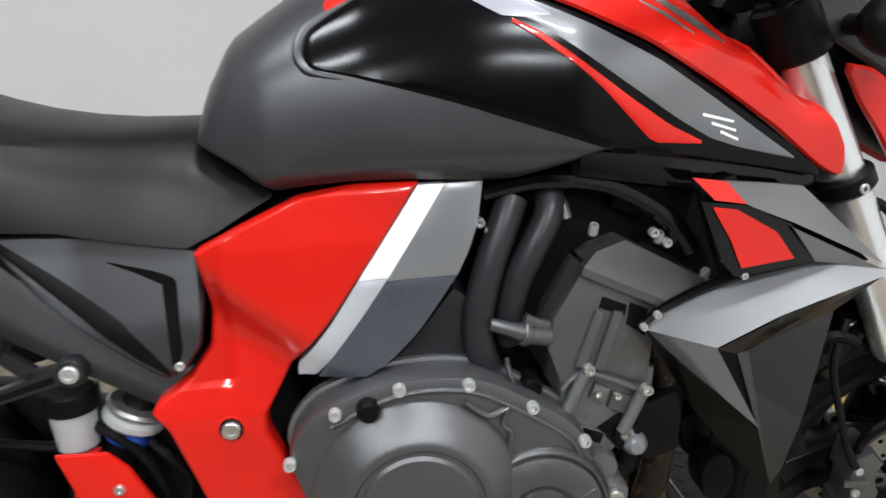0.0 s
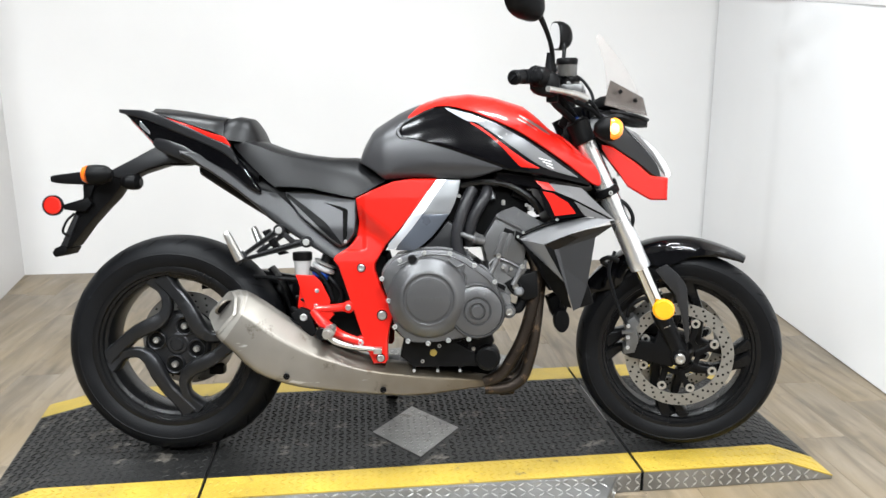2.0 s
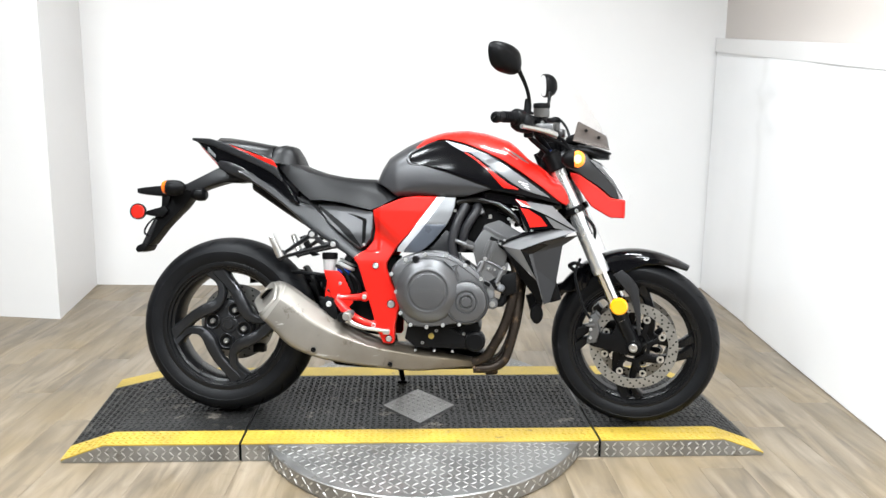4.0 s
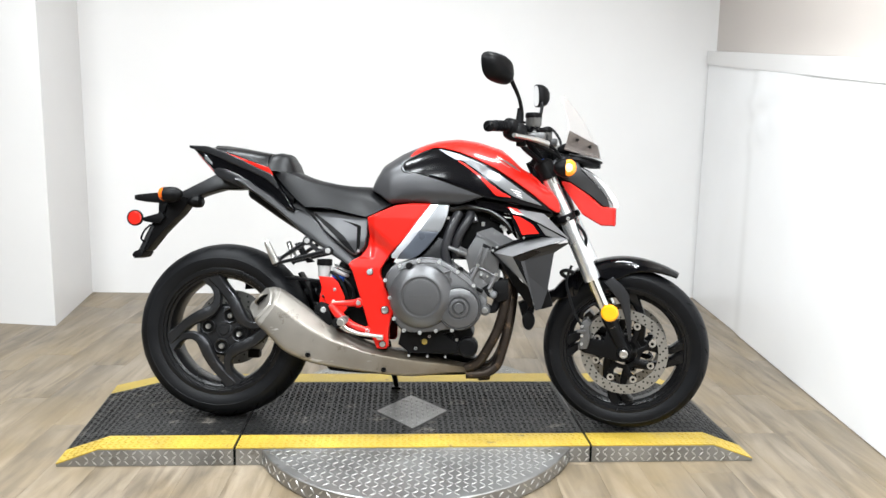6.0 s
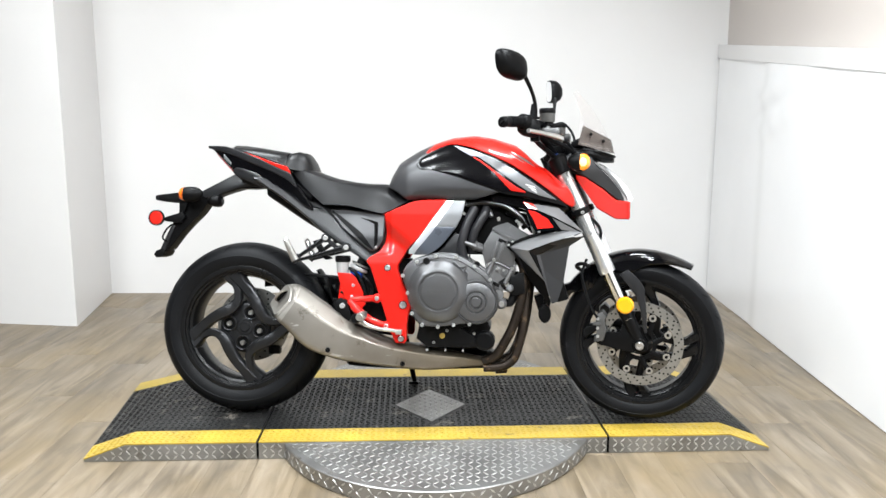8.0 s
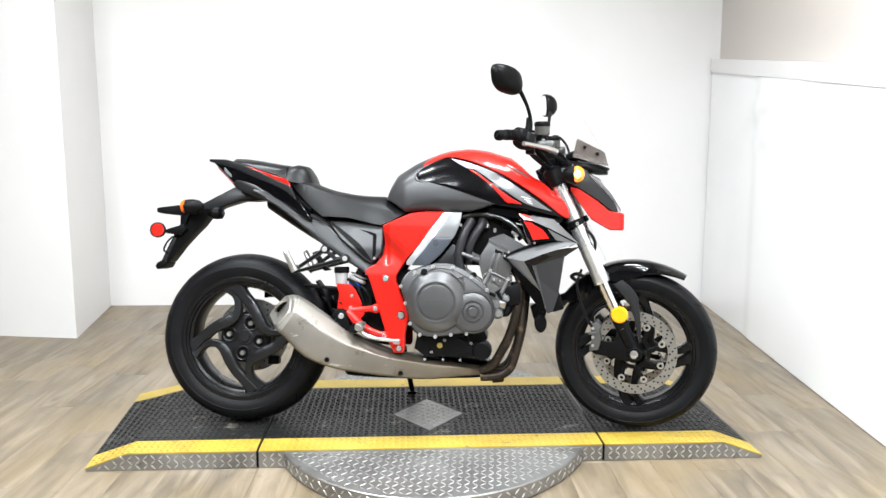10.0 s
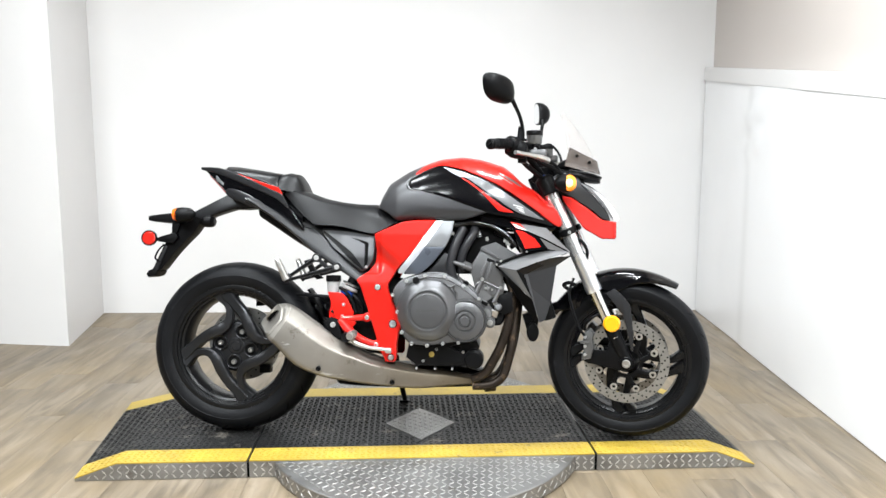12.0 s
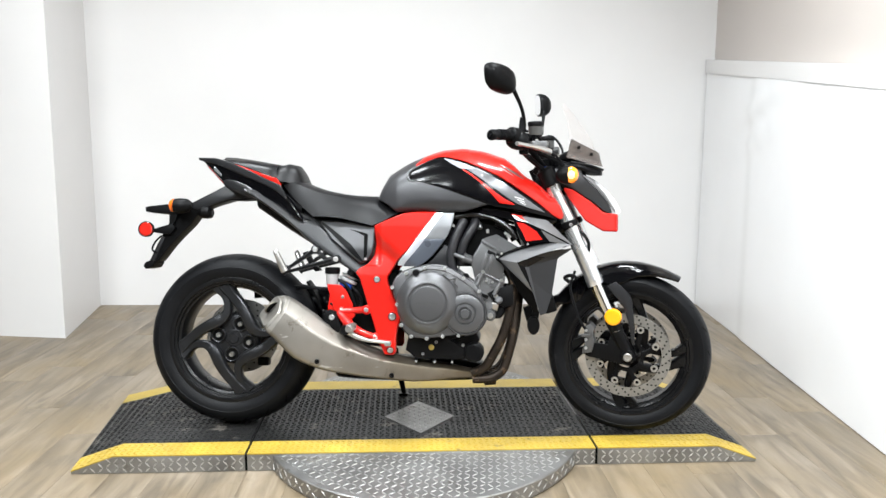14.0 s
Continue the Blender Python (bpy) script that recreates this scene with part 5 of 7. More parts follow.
    part("badge", panel([(0.262, 0.953), (0.29, 0.935), (0.315, 0.92)], [(0.262, 0.955), (0.29, 0.94), (0.315, 0.922)], tank_y, 8, 3, 0.001, 0.0004, side=sy, off=0.0086), STEEL, tank, "worn silver tank badge")
    part("frame_spar", panel([(0.2, 0.785), (0.28, 0.77), (0.36, 0.755), (0.43, 0.748), (0.47, 0.76)], [(0.2, 0.818), (0.28, 0.81), (0.36, 0.796), (0.43, 0.783), (0.47, 0.775)], lambda x, z: 0.145 - 0.05 * max(0, x - 0.3), 18, 6, 0.02, 0.008, side=sy), GLOSS, bike, "glossy black frame spar")

# seats


def seat_ring(x, zb, zt, wt, wb):
    """A saddle section: rounded top, flanks that fall outwards."""
    pts = []
    for k in range(13):
        t = -1 + 2 * k / 12
        a = abs(t)
        if a < 0.62:
            y, z = t / 0.62 * wt, zt - 0.012 * (a / 0.62) ** 2.4
        else:
            u = (a - 0.62) / 0.38
            y = (wt + (wb - wt) * math.sin(u * math.pi / 2)) * (1 if t > 0 else -1)
            z = zt - 0.012 - (zt - 0.012 - zb) * u ** 1.25
        pts.append(Vector((x, y, z)))
    pts += [Vector((x, wb * 0.7, zb - 0.002)), Vector((x, -wb * 0.7, zb - 0.002))]
    return pts


SEAT = [(-0.522, 0.885, 0.916, 0.073, 0.09), (-0.5, 0.865, 0.916, 0.093, 0.11), (-0.475, 0.838, 0.909, 0.106, 0.12), (-0.44, 0.805, 0.899, 0.115, 0.13), (-0.4, 0.772, 0.884, 0.117, 0.138), (-0.36, 0.772, 0.872, 0.117, 0.142), (-0.3, 0.768, 0.861, 0.110, 0.146),
        (-0.25, 0.756, 0.856, 0.100, 0.146), (-0.21, 0.747, 0.855, 0.088, 0.142), (-0.185, 0.742, 0.855, 0.078, 0.138), (-0.155, 0.755, 0.848, 0.071, 0.134), (-0.125, 0.772, 0.828, 0.067, 0.132), (-0.1, 0.785, 0.808, 0.061, 0.128)]
part("rider_seat", skin([seat_ring(*s) for s in SEAT]), VINYL, bike, "matte black vinyl rider seat", limit=40)
PSEAT = [(-0.764, 0.986, 0.998, 0.03, 0.05), (-0.72, 0.971, 0.996, 0.055, 0.082), (-0.65, 0.948, 0.986, 0.075, 0.1), (-0.58, 0.927, 0.974, 0.085, 0.11), (-0.56, 0.918, 0.971, 0.088, 0.11), (-0.545, 0.911, 0.968, 0.086, 0.106)]
part("passenger_seat", skin([seat_ring(*s) for s in PSEAT]), PADVINYL, bike, "black vinyl passenger seat pad", limit=40)
part("seat_bolster", skin([seat_ring(*s) for s in [(-0.549, 0.908, 0.955, 0.082, 0.106), (-0.54, 0.902, 0.966, 0.085, 0.108), (-0.512, 0.898, 0.972, 0.084, 0.107), (-0.482, 0.893, 0.966, 0.078, 0.099), (-0.465, 0.888, 0.943, 0.072, 0.09), (-0.45, 0.884, 0.91, 0.064, 0.082)]]), VINYL, bike, "padded seat bolster", limit=40)

# tail: graphite top strip, red line, gloss black cowl, graphite subframe


def tail_y(x, z):
    return float(np.interp(x, [-0.86, -0.78, -0.7, -0.6, -0.5, -0.4, -0.2], [0.03, 0.075, 0.098, 0.115, 0.128, 0.128, 0.128])) - 0.25 * max(0.0, z - (0.955 + (-0.7 - x) * 0.25))


for sy in (-1, 1):
    tc = part("tail_cowl", panel([(-0.85, 0.984), (-0.82, 0.96), (-0.775, 0.922), (-0.755, 0.9), (-0.725, 0.888), (-0.64, 0.862), (-0.58, 0.837), (-0.52, 0.81), (-0.47, 0.765), (-0.44, 0.752)],
                                 [(-0.85, 0.99), (-0.82, 0.98), (-0.775, 0.967), (-0.725, 0.947), (-0.62, 0.913), (-0.54, 0.884), (-0.51, 0.862), (-0.48, 0.822), (-0.455, 0.785), (-0.44, 0.762)], tail_y, 34, 8, 0.006, 0.008, side=sy), GLOSS, bike, "glossy black tail cowl")
    part("tail_top_strip", panel([(-0.862, 0.984), (-0.82, 0.973), (-0.766, 0.959), (-0.716, 0.939), (-0.665, 0.918), (-0.619, 0.9), (-0.577, 0.882), (-0.54, 0.863), (-0.5, 0.832)], [(-0.862, 0.994), (-0.78, 0.987), (-0.721, 0.97), (-0.642, 0.938), (-0.578, 0.907), (-0.522, 0.884), (-0.5, 0.842)], tail_y, 34, 5, 0.006, 0.004, side=sy, off=0.004), DARKGREY, tc, "graphite tail strip")
    part("tail_red_line", panel([(-0.71, 0.964), (-0.642, 0.936), (-0.578, 0.906), (-0.522, 0.882)], [(-0.71, 0.9652), (-0.642, 0.943), (-0.578, 0.92), (-0.538, 0.909), (-0.522, 0.886)], tail_y, 22, 5, 0.005, 0.003, side=sy, off=0.0), RED, tc, "red painted line")
    part("cowl_lower", panel([(-0.748, 0.89), (-0.735, 0.876), (-0.7, 0.862), (-0.64, 0.838), (-0.61, 0.828)], [(-0.748, 0.9), (-0.735, 0.91), (-0.7, 0.904), (-0.65, 0.886), (-0.61, 0.858)], tail_y, 16, 5, 0.006, 0.003, side=sy, off=0.002), DARKGREY, tc, "charcoal lower cowl")
    part("cowl_scoop", panel([(-0.79, 0.942), (-0.755, 0.915)], [(-0.79, 0.962), (-0.755, 0.928)], tail_y, 6, 4, 0.003, 0.003, side=sy, off=0.002), MIDGREY, tc)
    part("subframe", panel([(-0.665, 0.862), (-0.615, 0.832), (-0.58, 0.812), (-0.515, 0.766), (-0.455, 0.717), (-0.415, 0.678), (-0.315, 0.612), (-0.235, 0.562), (-0.2, 0.565), (-0.178, 0.578)],
                           [(-0.665, 0.872), (-0.615, 0.868), (-0.58, 0.853), (-0.515, 0.808), (-0.455, 0.768), (-0.38, 0.762), (-0.36, 0.73), (-0.335, 0.7), (-0.235, 0.635), (-0.178, 0.59)], lambda x, z: 0.122 - 0.3 * max(0.0, z - (0.53 - 0.72 * (x + 0.18))), 36, 8, 0.018, 0.01, side=sy), DARKGREY, bike, "charcoal side of the rear subframe")

    def cover_y(x, z):
        return 0.132 + 0.012 * max(0.0, (x + 0.3) / 0.12) - 0.3 * max(0.0, z - 0.66)

    sc = part("side_cover", panel([(-0.378, 0.752), (-0.365, 0.73), (-0.335, 0.692), (-0.27, 0.638), (-0.225, 0.605), (-0.2, 0.617), (-0.184, 0.64), (-0.177, 0.68)],
                                  [(-0.378, 0.762), (-0.321, 0.762), (-0.256, 0.754), (-0.191, 0.744), (-0.177, 0.737)], cover_y, 28, 12, 0.01, 0.006, side=sy), GREY, bike, "graphite side cover with a slotted vent")
    # Dark strip laid on the cover in place of an open slot's shade.
    part("vent_slot", panel([(-0.268, 0.7275), (-0.24, 0.7165), (-0.2145, 0.704), (-0.2138, 0.622), (-0.206, 0.626), (-0.201, 0.64)], [(-0.268, 0.7285), (-0.224, 0.718), (-0.204, 0.711), (-0.201, 0.705)], cover_y, 40, 6, 0.001, 0.0004, side=sy, off=0.001), DARKHOLE, sc, "dark strip for the shaded vent slot")
    part("cover_lower_facet", panel([(-0.372, 0.745), (-0.355, 0.73), (-0.302, 0.681), (-0.248, 0.631), (-0.217, 0.61)], [(-0.372, 0.755), (-0.322, 0.72), (-0.258, 0.671), (-0.217, 0.617)], cover_y, 20, 4, 0.001, 0.0006, side=sy, off=0.001), PLASTIC, sc, "black lower facet")
    screw("cover_screw", (-0.206, sy * 0.143, 0.622), 0.005, 0.004, sc, BOLT, (0, sy, 0))

part("tail_light", skin([oval(Vector((-0.828 + 0.072 * k, 0, 0.968 - 0.07 * k)), Vector((0, 0.02 + 0.03 * k, 0)), Vector((0.01, 0, 0.005)), 3, 16) for k in (0.0, 0.3, 0.7, 1.0)]), REDLENS, bike, "red tail light")
part("tail_core", body([(-0.83, 0.965, 0.98, 0.02), (-0.76, 0.91, 0.965, 0.065), (-0.65, 0.868, 0.94, 0.085), (-0.55, 0.84, 0.9, 0.1), (-0.45, 0.77, 0.82, 0.1)], 3, 20), PLASTIC, bike)
part("under_tray", body([(-0.62, 0.8, 0.855, 0.085), (-0.5, 0.72, 0.83, 0.09), (-0.4, 0.66, 0.8, 0.105), (-0.3, 0.6, 0.79, 0.105), (-0.2, 0.56, 0.78, 0.1)], 3, 20), PLASTIC, bike)

# plate holder with lamps and reflector
ph = part("plate_holder", plate([(-0.65, 0.838), (-0.69, 0.834), (-0.733, 0.835), (-0.783, 0.82), (-0.81, 0.811), (-0.838, 0.797), (-0.857, 0.785), (-0.889, 0.74), (-0.92, 0.71), (-0.964, 0.663), (-1.009, 0.604), (-1.036, 0.592), (-1.045, 0.6), (-1.02, 0.655), (-0.998, 0.699), (-0.969, 0.75), (-0.937, 0.792), (-0.883, 0.824), (-0.818, 0.857), (-0.75, 0.892), (-0.65, 0.88)], -0.035, 0.035, 0.003), PLASTIC, bike, "black licence plate holder arm")
part("arm_cover", plate([(-0.66, 0.842), (-0.733, 0.84), (-0.783, 0.825), (-0.825, 0.807), (-0.86, 0.798), (-0.9, 0.81), (-0.88, 0.822), (-0.818, 0.854), (-0.75, 0.888), (-0.66, 0.876)], -0.04, -0.03, 0.002), DARKGREY, ph, "dark grey arm cover")
part("plate_light", plate([(-1.048, 0.786), (-1.05, 0.806), (-1.038, 0.808), (-0.948, 0.819), (-0.924, 0.817), (-0.926, 0.781), (-0.95, 0.779), (-1.02, 0.782)], -0.055, 0.055, 0.005), PLASTIC, ph)
part("light_end", plate([(-1.052, 0.788), (-1.053, 0.804), (-1.042, 0.805), (-1.041, 0.787)], -0.058, 0.058, 0.002), BLACKMETAL, ph)
part("plate_bracket", plate([(-0.966, 0.786), (-0.93, 0.786), (-0.945, 0.744), (-0.966, 0.738)], -0.048, 0.048, 0.003), PLASTIC, ph)
part("holder_edge", plate([(-0.994, 0.694), (-1.043, 0.6), (-1.036, 0.594), (-1.02, 0.604), (-0.984, 0.69)], -0.042, 0.042, 0.003), DARKGREY, ph)
part("holder_foot", plate([(-1.03, 0.608), (-1.056, 0.598), (-1.064, 0.584), (-1.055, 0.572), (-1.03, 0.578), (-1.018, 0.596)], -0.045, 0.045, 0.004), PLASTIC, ph)
part("holder_wire", tube([(-0.994, -0.046, 0.698), (-1.016, -0.05, 0.674), (-1.027, -0.05, 0.645), (-1.012, -0.044, 0.634)], 0.0035, 8), PLASTIC, ph)
rr = part("rear_reflector", lathe([(0.0001, -0.062), (0.022, -0.062), (0.0255, -0.059), (0.0265, -0.052), (0.0001, -0.052)], (-1.049, 0, 0.721), "y", 28), REDLENS, bike, "round red side reflector")
part("reflector_arm", plate([(-1.019, 0.709), (-1.024, 0.722), (-0.985, 0.734), (-0.95, 0.744), (-0.94, 0.725), (-0.958, 0.703), (-0.985, 0.704)], -0.054, -0.03, 0.003), PLASTIC, rr)
part("reflector_ring", lathe([(0.0262, -0.061), (0.0292, -0.061), (0.0292, -0.05), (0.0262, -0.05)], (-1.049, 0, 0.721), "y", 28, True), PLASTIC, rr)
for sy in (-1, 1):
    ri = part("rear_indicator", body([(-0.925, 0.782, 0.833, 0.026), (-0.9, 0.778, 0.835, 0.027), (-0.875, 0.785, 0.832, 0.022), (-0.858, 0.8, 0.82, 0.01)], 2.0, 18, y=0.1 * sy), PLASTIC, bike, "black rear indicator with orange lens")
    part("indicator_lens", body([(-0.942, 0.8, 0.818, 0.012), (-0.936, 0.787, 0.83, 0.022), (-0.922, 0.781, 0.834, 0.0265)], 2.0, 18, y=0.1 * sy), ORANGE, ri, "orange lens")
    part("indicator_stem", tube([(-0.895, 0.03 * sy, 0.795), (-0.893, 0.09 * sy, 0.803)], 0.009, 10, 1), RUBBER, ri)
part("holder_lug", body([(-0.86, 0.775, 0.795, 0.015), (-0.84, 0.765, 0.81, 0.03), (-0.815, 0.765, 0.808, 0.03), (-0.805, 0.775, 0.798, 0.015)], 2.4, 16, y=-0.03), PLASTIC, ph)

# ---- red frame side with decals ----


def spar_y(x, z):
    neck = float(np.interp(z, [0.28, 0.42, 0.545, 0.566, 0.64, 0.8], [0.152, 0.149, 0.15, 0.149, 0.134, 0.136]))
    ridge = (x + 0.172) * 0.827 + (z - 0.742) * 0.562
    full = 0.162 - 0.3 * max(0.0, -ridge) - 0.05 * max(0.0, ridge) - 0.1 * max(0.0, z - 0.74)
    t = max(0.0, min(1.0, (z - (0.655 - 0.85 * (x + 0.165))) / 0.07))
    t = t * t * (3 - 2 * t)
    flange = 0.5 * max(0.0, min(0.012, -0.15 - x)) if z > 0.6 else 0.0
    return neck + (full - neck) * t - flange


R_LEFT = [(0.283, -0.132), (0.3, -0.14), (0.335, -0.157), (0.38, -0.17), (0.432, -0.187), (0.5, -0.209), (0.552, -0.226), (0.572, -0.241), (0.582, -0.236), (0.605, -0.2), (0.635, -0.178), (0.675, -0.171), (0.74, -0.177), (0.76, -0.135), (0.785, -0.075), (0.793, -0.02)]
R_RIGHT = [(0.283, -0.1), (0.293, -0.093), (0.35, -0.092), (0.385, -0.086), (0.402, -0.08), (0.418, -0.075), (0.435, -0.079), (0.46, -0.09), (0.5, -0.11), (0.54, -0.126), (0.56, -0.126), (0.594, -0.106), (0.612, -0.096), (0.66, -0.052), (0.7, -0.022), (0.75, 0.014), (0.793, 0.044)]
for sy in (-1, 1):
    rf = part("frame_side", panel(R_LEFT, R_RIGHT, spar_y, 120, 34, 0.02, 0.007, "z", side=sy), RED, bike, "glossy red frame side and heel plate")
    # The white and grey bands each turn to a darker tone below z 0.7.
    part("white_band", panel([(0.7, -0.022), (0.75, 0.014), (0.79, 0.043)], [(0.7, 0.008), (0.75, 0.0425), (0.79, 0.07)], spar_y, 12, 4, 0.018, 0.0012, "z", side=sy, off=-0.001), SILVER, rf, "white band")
    part("silver_band", panel([(0.6, -0.09), (0.612, -0.09), (0.66, -0.05), (0.6995, -0.0225)], [(0.6, -0.072), (0.612, -0.062), (0.66, -0.022), (0.6995, 0.0075)], spar_y, 14, 4, 0.018, 0.0012, "z", side=sy, off=-0.001), PALE, rf, "lower length of the white band in a darker silver tone")
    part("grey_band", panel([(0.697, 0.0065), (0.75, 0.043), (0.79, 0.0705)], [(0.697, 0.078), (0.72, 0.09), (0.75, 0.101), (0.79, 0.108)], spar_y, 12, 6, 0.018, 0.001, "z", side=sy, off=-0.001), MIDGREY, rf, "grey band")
    part("slate_band", panel([(0.598, -0.07), (0.612, -0.0615), (0.66, -0.0215), (0.6965, 0.006)], [(0.598, -0.02), (0.612, 0.005), (0.64, 0.035), (0.67, 0.058), (0.6965, 0.0775)], spar_y, 12, 6, 0.018, 0.001, "z", side=sy, off=-0.001), SLATE, rf, "lower length of the grey band in a darker slate tone")
    if sy < 0:
        for q, r in (((-0.163, 0.55), 0.0135), ((-0.107, 0.419), 0.0165), ((-0.112, 0.3), 0.0135)):
            y = -spar_y(*q)
            part("bolt_recess", lathe([(r * 0.4, y - 0.0012), (r * 1.1, y - 0.0012), (r * 1.16, y + 0.003)], (q[0], 0, q[1]), "y", 20), RED, rf)
            # Dark ring on the surface stands for shade in the bolt recess.
            part("bolt_gap", lathe([(r * 0.4, y - 0.0016), (r * 0.92, y - 0.0016), (r * 0.94, y + 0.001)], (q[0], 0, q[1]), "y", 20), BLACKMETAL, rf)
            screw("frame_bolt", (q[0], y - 0.001, q[1]), r * 0.74, 0.006, rf, ALLOY)
part("intake_cover", plate([(0.005, 0.6), (0.035, 0.63), (0.075, 0.678), (0.1, 0.66), (0.102, 0.6), (0.06, 0.59)], -0.135, -0.06, 0.006), DARKGREY, bike, "charcoal intake cover")
# Shadow under the tank is put into the airbox's near-black colour.
part("airbox", box(-0.16, 0.3, -0.095, 0.095, 0.6, 0.8, 0.03), DARKHOLE, bike, "airbox painted near-black for the shadow under the tank")
part("frame_arch", tube([(0.11, -0.125, 0.775), (0.17, -0.13, 0.785), (0.24, -0.13, 0.775), (0.3, -0.135, 0.74), (0.33, -0.14, 0.7)], 0.011, 10), GLOSS, bike)
part("frame_arch", tube([(0.11, 0.125, 0.775), (0.17, 0.13, 0.785), (0.24, 0.13, 0.775), (0.3, 0.135, 0.74), (0.33, 0.14, 0.7)], 0.011, 10), GLOSS, bike)

# ---- engine ----
eng = part("engine", join(plate([(-0.09, 0.39), (-0.11, 0.5), (-0.08, 0.57), (0.0, 0.595), (0.1, 0.6), (0.2, 0.53), (0.215, 0.44), (0.19, 0.37), (0.1, 0.34), (0.17, 0.3), (0.16, 0.272), (-0.02, 0.27), (-0.06, 0.3), (-0.05, 0.35)], -0.14, 0.14, 0.01)), BLACKMETAL, bike, "dark four-cylinder engine")
CC = [(-0.105, 0.525), (-0.083, 0.568), (-0.045, 0.588), (0.01, 0.602), (0.085, 0.598), (0.145, 0.568), (0.2, 0.523), (0.214, 0.455), (0.197, 0.405), (0.182, 0.375), (0.095, 0.358), (0.015, 0.348), (-0.035, 0.354), (-0.068, 0.388), (-0.083, 0.45)]
cc = part("clutch_cover", plate(CC, -0.135, -0.186, 0.01, 4), CASE, eng, "dark grey painted clutch cover")
part("clutch_gasket", plate([(x * 1.03 - 0.001, z * 1.03 - 0.0145) for x, z in CC], -0.128, -0.142, 0.003, 4), ENGINE, cc)
CD = (0.022, 0, 0.472)
dome = part("clutch_dome", lathe([(0.112, -0.18), (0.109, -0.188), (0.101, -0.196), (0.09, -0.205), (0.079, -0.2145), (0.074, -0.2165), (0.0685, -0.2165), (0.066, -0.2135), (0.0615, -0.2135), (0.058, -0.2165), (0.05, -0.2172), (0.0001, -0.2172)], CD, "y", 72), CASE, cc)
for k in range(9):
    x = CD[0] - 0.038 + 0.0085 * k
    part("engraved_bar", box(x, x + 0.0055, -0.2176, -0.217, CD[2] - 0.004, CD[2] + 0.004), INKGREY, dome)
PC = (0.152, 0, 0.437)
pc = part("pulse_cover", lathe([(0.078, -0.178), (0.076, -0.19), (0.0725, -0.1945), (0.07, -0.1945), (0.068, -0.191), (0.0665, -0.1965), (0.06, -0.199), (0.04, -0.2005), (0.0385, -0.2005), (0.0375, -0.196), (0.034, -0.196), (0.0325, -0.2005), (0.0235, -0.2015), (0.022, -0.196), (0.018, -0.1955), (0.0165, -0.204), (0.0145, -0.2055), (0.0001, -0.2055)], PC, "y", 60), CASE, cc, "round dark pulse cover")
for t in (90, 25, 205, 155):
    a = radians(t)
    d = Vector((math.cos(a), 0, math.sin(a)))
    part("cover_mark", tube([Vector((PC[0], -0.1985, PC[2])) + d * 0.045, Vector((PC[0], -0.1975, PC[2])) + d * 0.062], 0.0018, 6, 1), CASE, pc)
part("cover_rib", tube([(0.075, -0.19, 0.575), (0.098, -0.19, 0.557), (0.118, -0.19, 0.563), (0.113, -0.19, 0.545), (0.122, -0.19, 0.536), (0.118, -0.19, 0.51), (0.112, -0.19, 0.5)], 0.0032, 8, 3), CASE, cc)
part("cover_rim", tube([(-0.06, -0.187, 0.56), (0.01, -0.188, 0.588), (0.08, -0.188, 0.585), (0.14, -0.188, 0.553), (0.19, -0.188, 0.512), (0.202, -0.188, 0.455)], 0.0025, 8), CASE, cc)
part("oil_filler", lathe([(0.0001, -0.2), (0.009, -0.2), (0.0115, -0.196), (0.0125, -0.18)], (-0.022, 0, 0.577), "y", 14), PLASTIC, cc, "black oil filler cap")
proto = screw("cover_bolt", (0, 0, 0), 0.0068, 0.009, cc, BOLT)
BOLTS = [(-0.055, 0.574), (0.01, 0.594), (0.08, 0.592), (0.145, 0.56), (0.2, 0.515), (0.211, 0.447), (0.186, 0.385), (0.13, 0.36), (0.075, 0.356), (0.02, 0.348), (-0.035, 0.354), (-0.07, 0.393), (-0.086, 0.465), (-0.104, 0.524)]
for i, (x, z) in enumerate(BOLTS):
    ob = proto if i == 0 else proto.copy()
    if i:
        scene.collection.objects.link(ob)
    ob.location = (x, -0.184, z)

def faceted(verts, faces, thick=0.006, sy=-1):
    """Flat facets over shared corners (x, half width, z), with a thin inner skin."""
    bm = bmesh.new()
    a = [bm.verts.new((x, sy * y, z)) for x, y, z in verts]
    for f in faces:
        bm.faces.new([a[i] for i in f])
    bmesh.ops.recalc_face_normals(bm, faces=bm.faces)
    edge = [e for e in bm.edges if len(e.link_faces) == 1]
    inner = {v: bm.verts.new((v.co.x, v.co.y - sy * thick, v.co.z)) for v in a}
    for f in list(bm.faces):
        bm.faces.new([inner[v] for v in reversed(f.verts)])
    for e in edge:
        u, v = e.verts
        bm.faces.new((u, v, inner[v], inner[u]))
    return bm


# cylinder block, head and head cover, tilted forward
cyl = part("cylinder_block", plate([(0.176, 0.589), (0.185, 0.552), (0.186, 0.52), (0.1985, 0.487), (0.243, 0.471), (0.257, 0.484), (0.289, 0.542), (0.292, 0.57), (0.2145, 0.6)], -0.146, 0.146, 0.005), ENGINE, eng, "cast grey cylinder block")
head = part("cylinder_head", plate([(0.169, 0.609), (0.177, 0.64), (0.209, 0.6925), (0.305, 0.6455), (0.288, 0.61), (0.281, 0.552), (0.2145, 0.578), (0.185, 0.56), (0.176, 0.589)], -0.151, 0.151, 0.006), COVER, eng, "cast grey cylinder head")
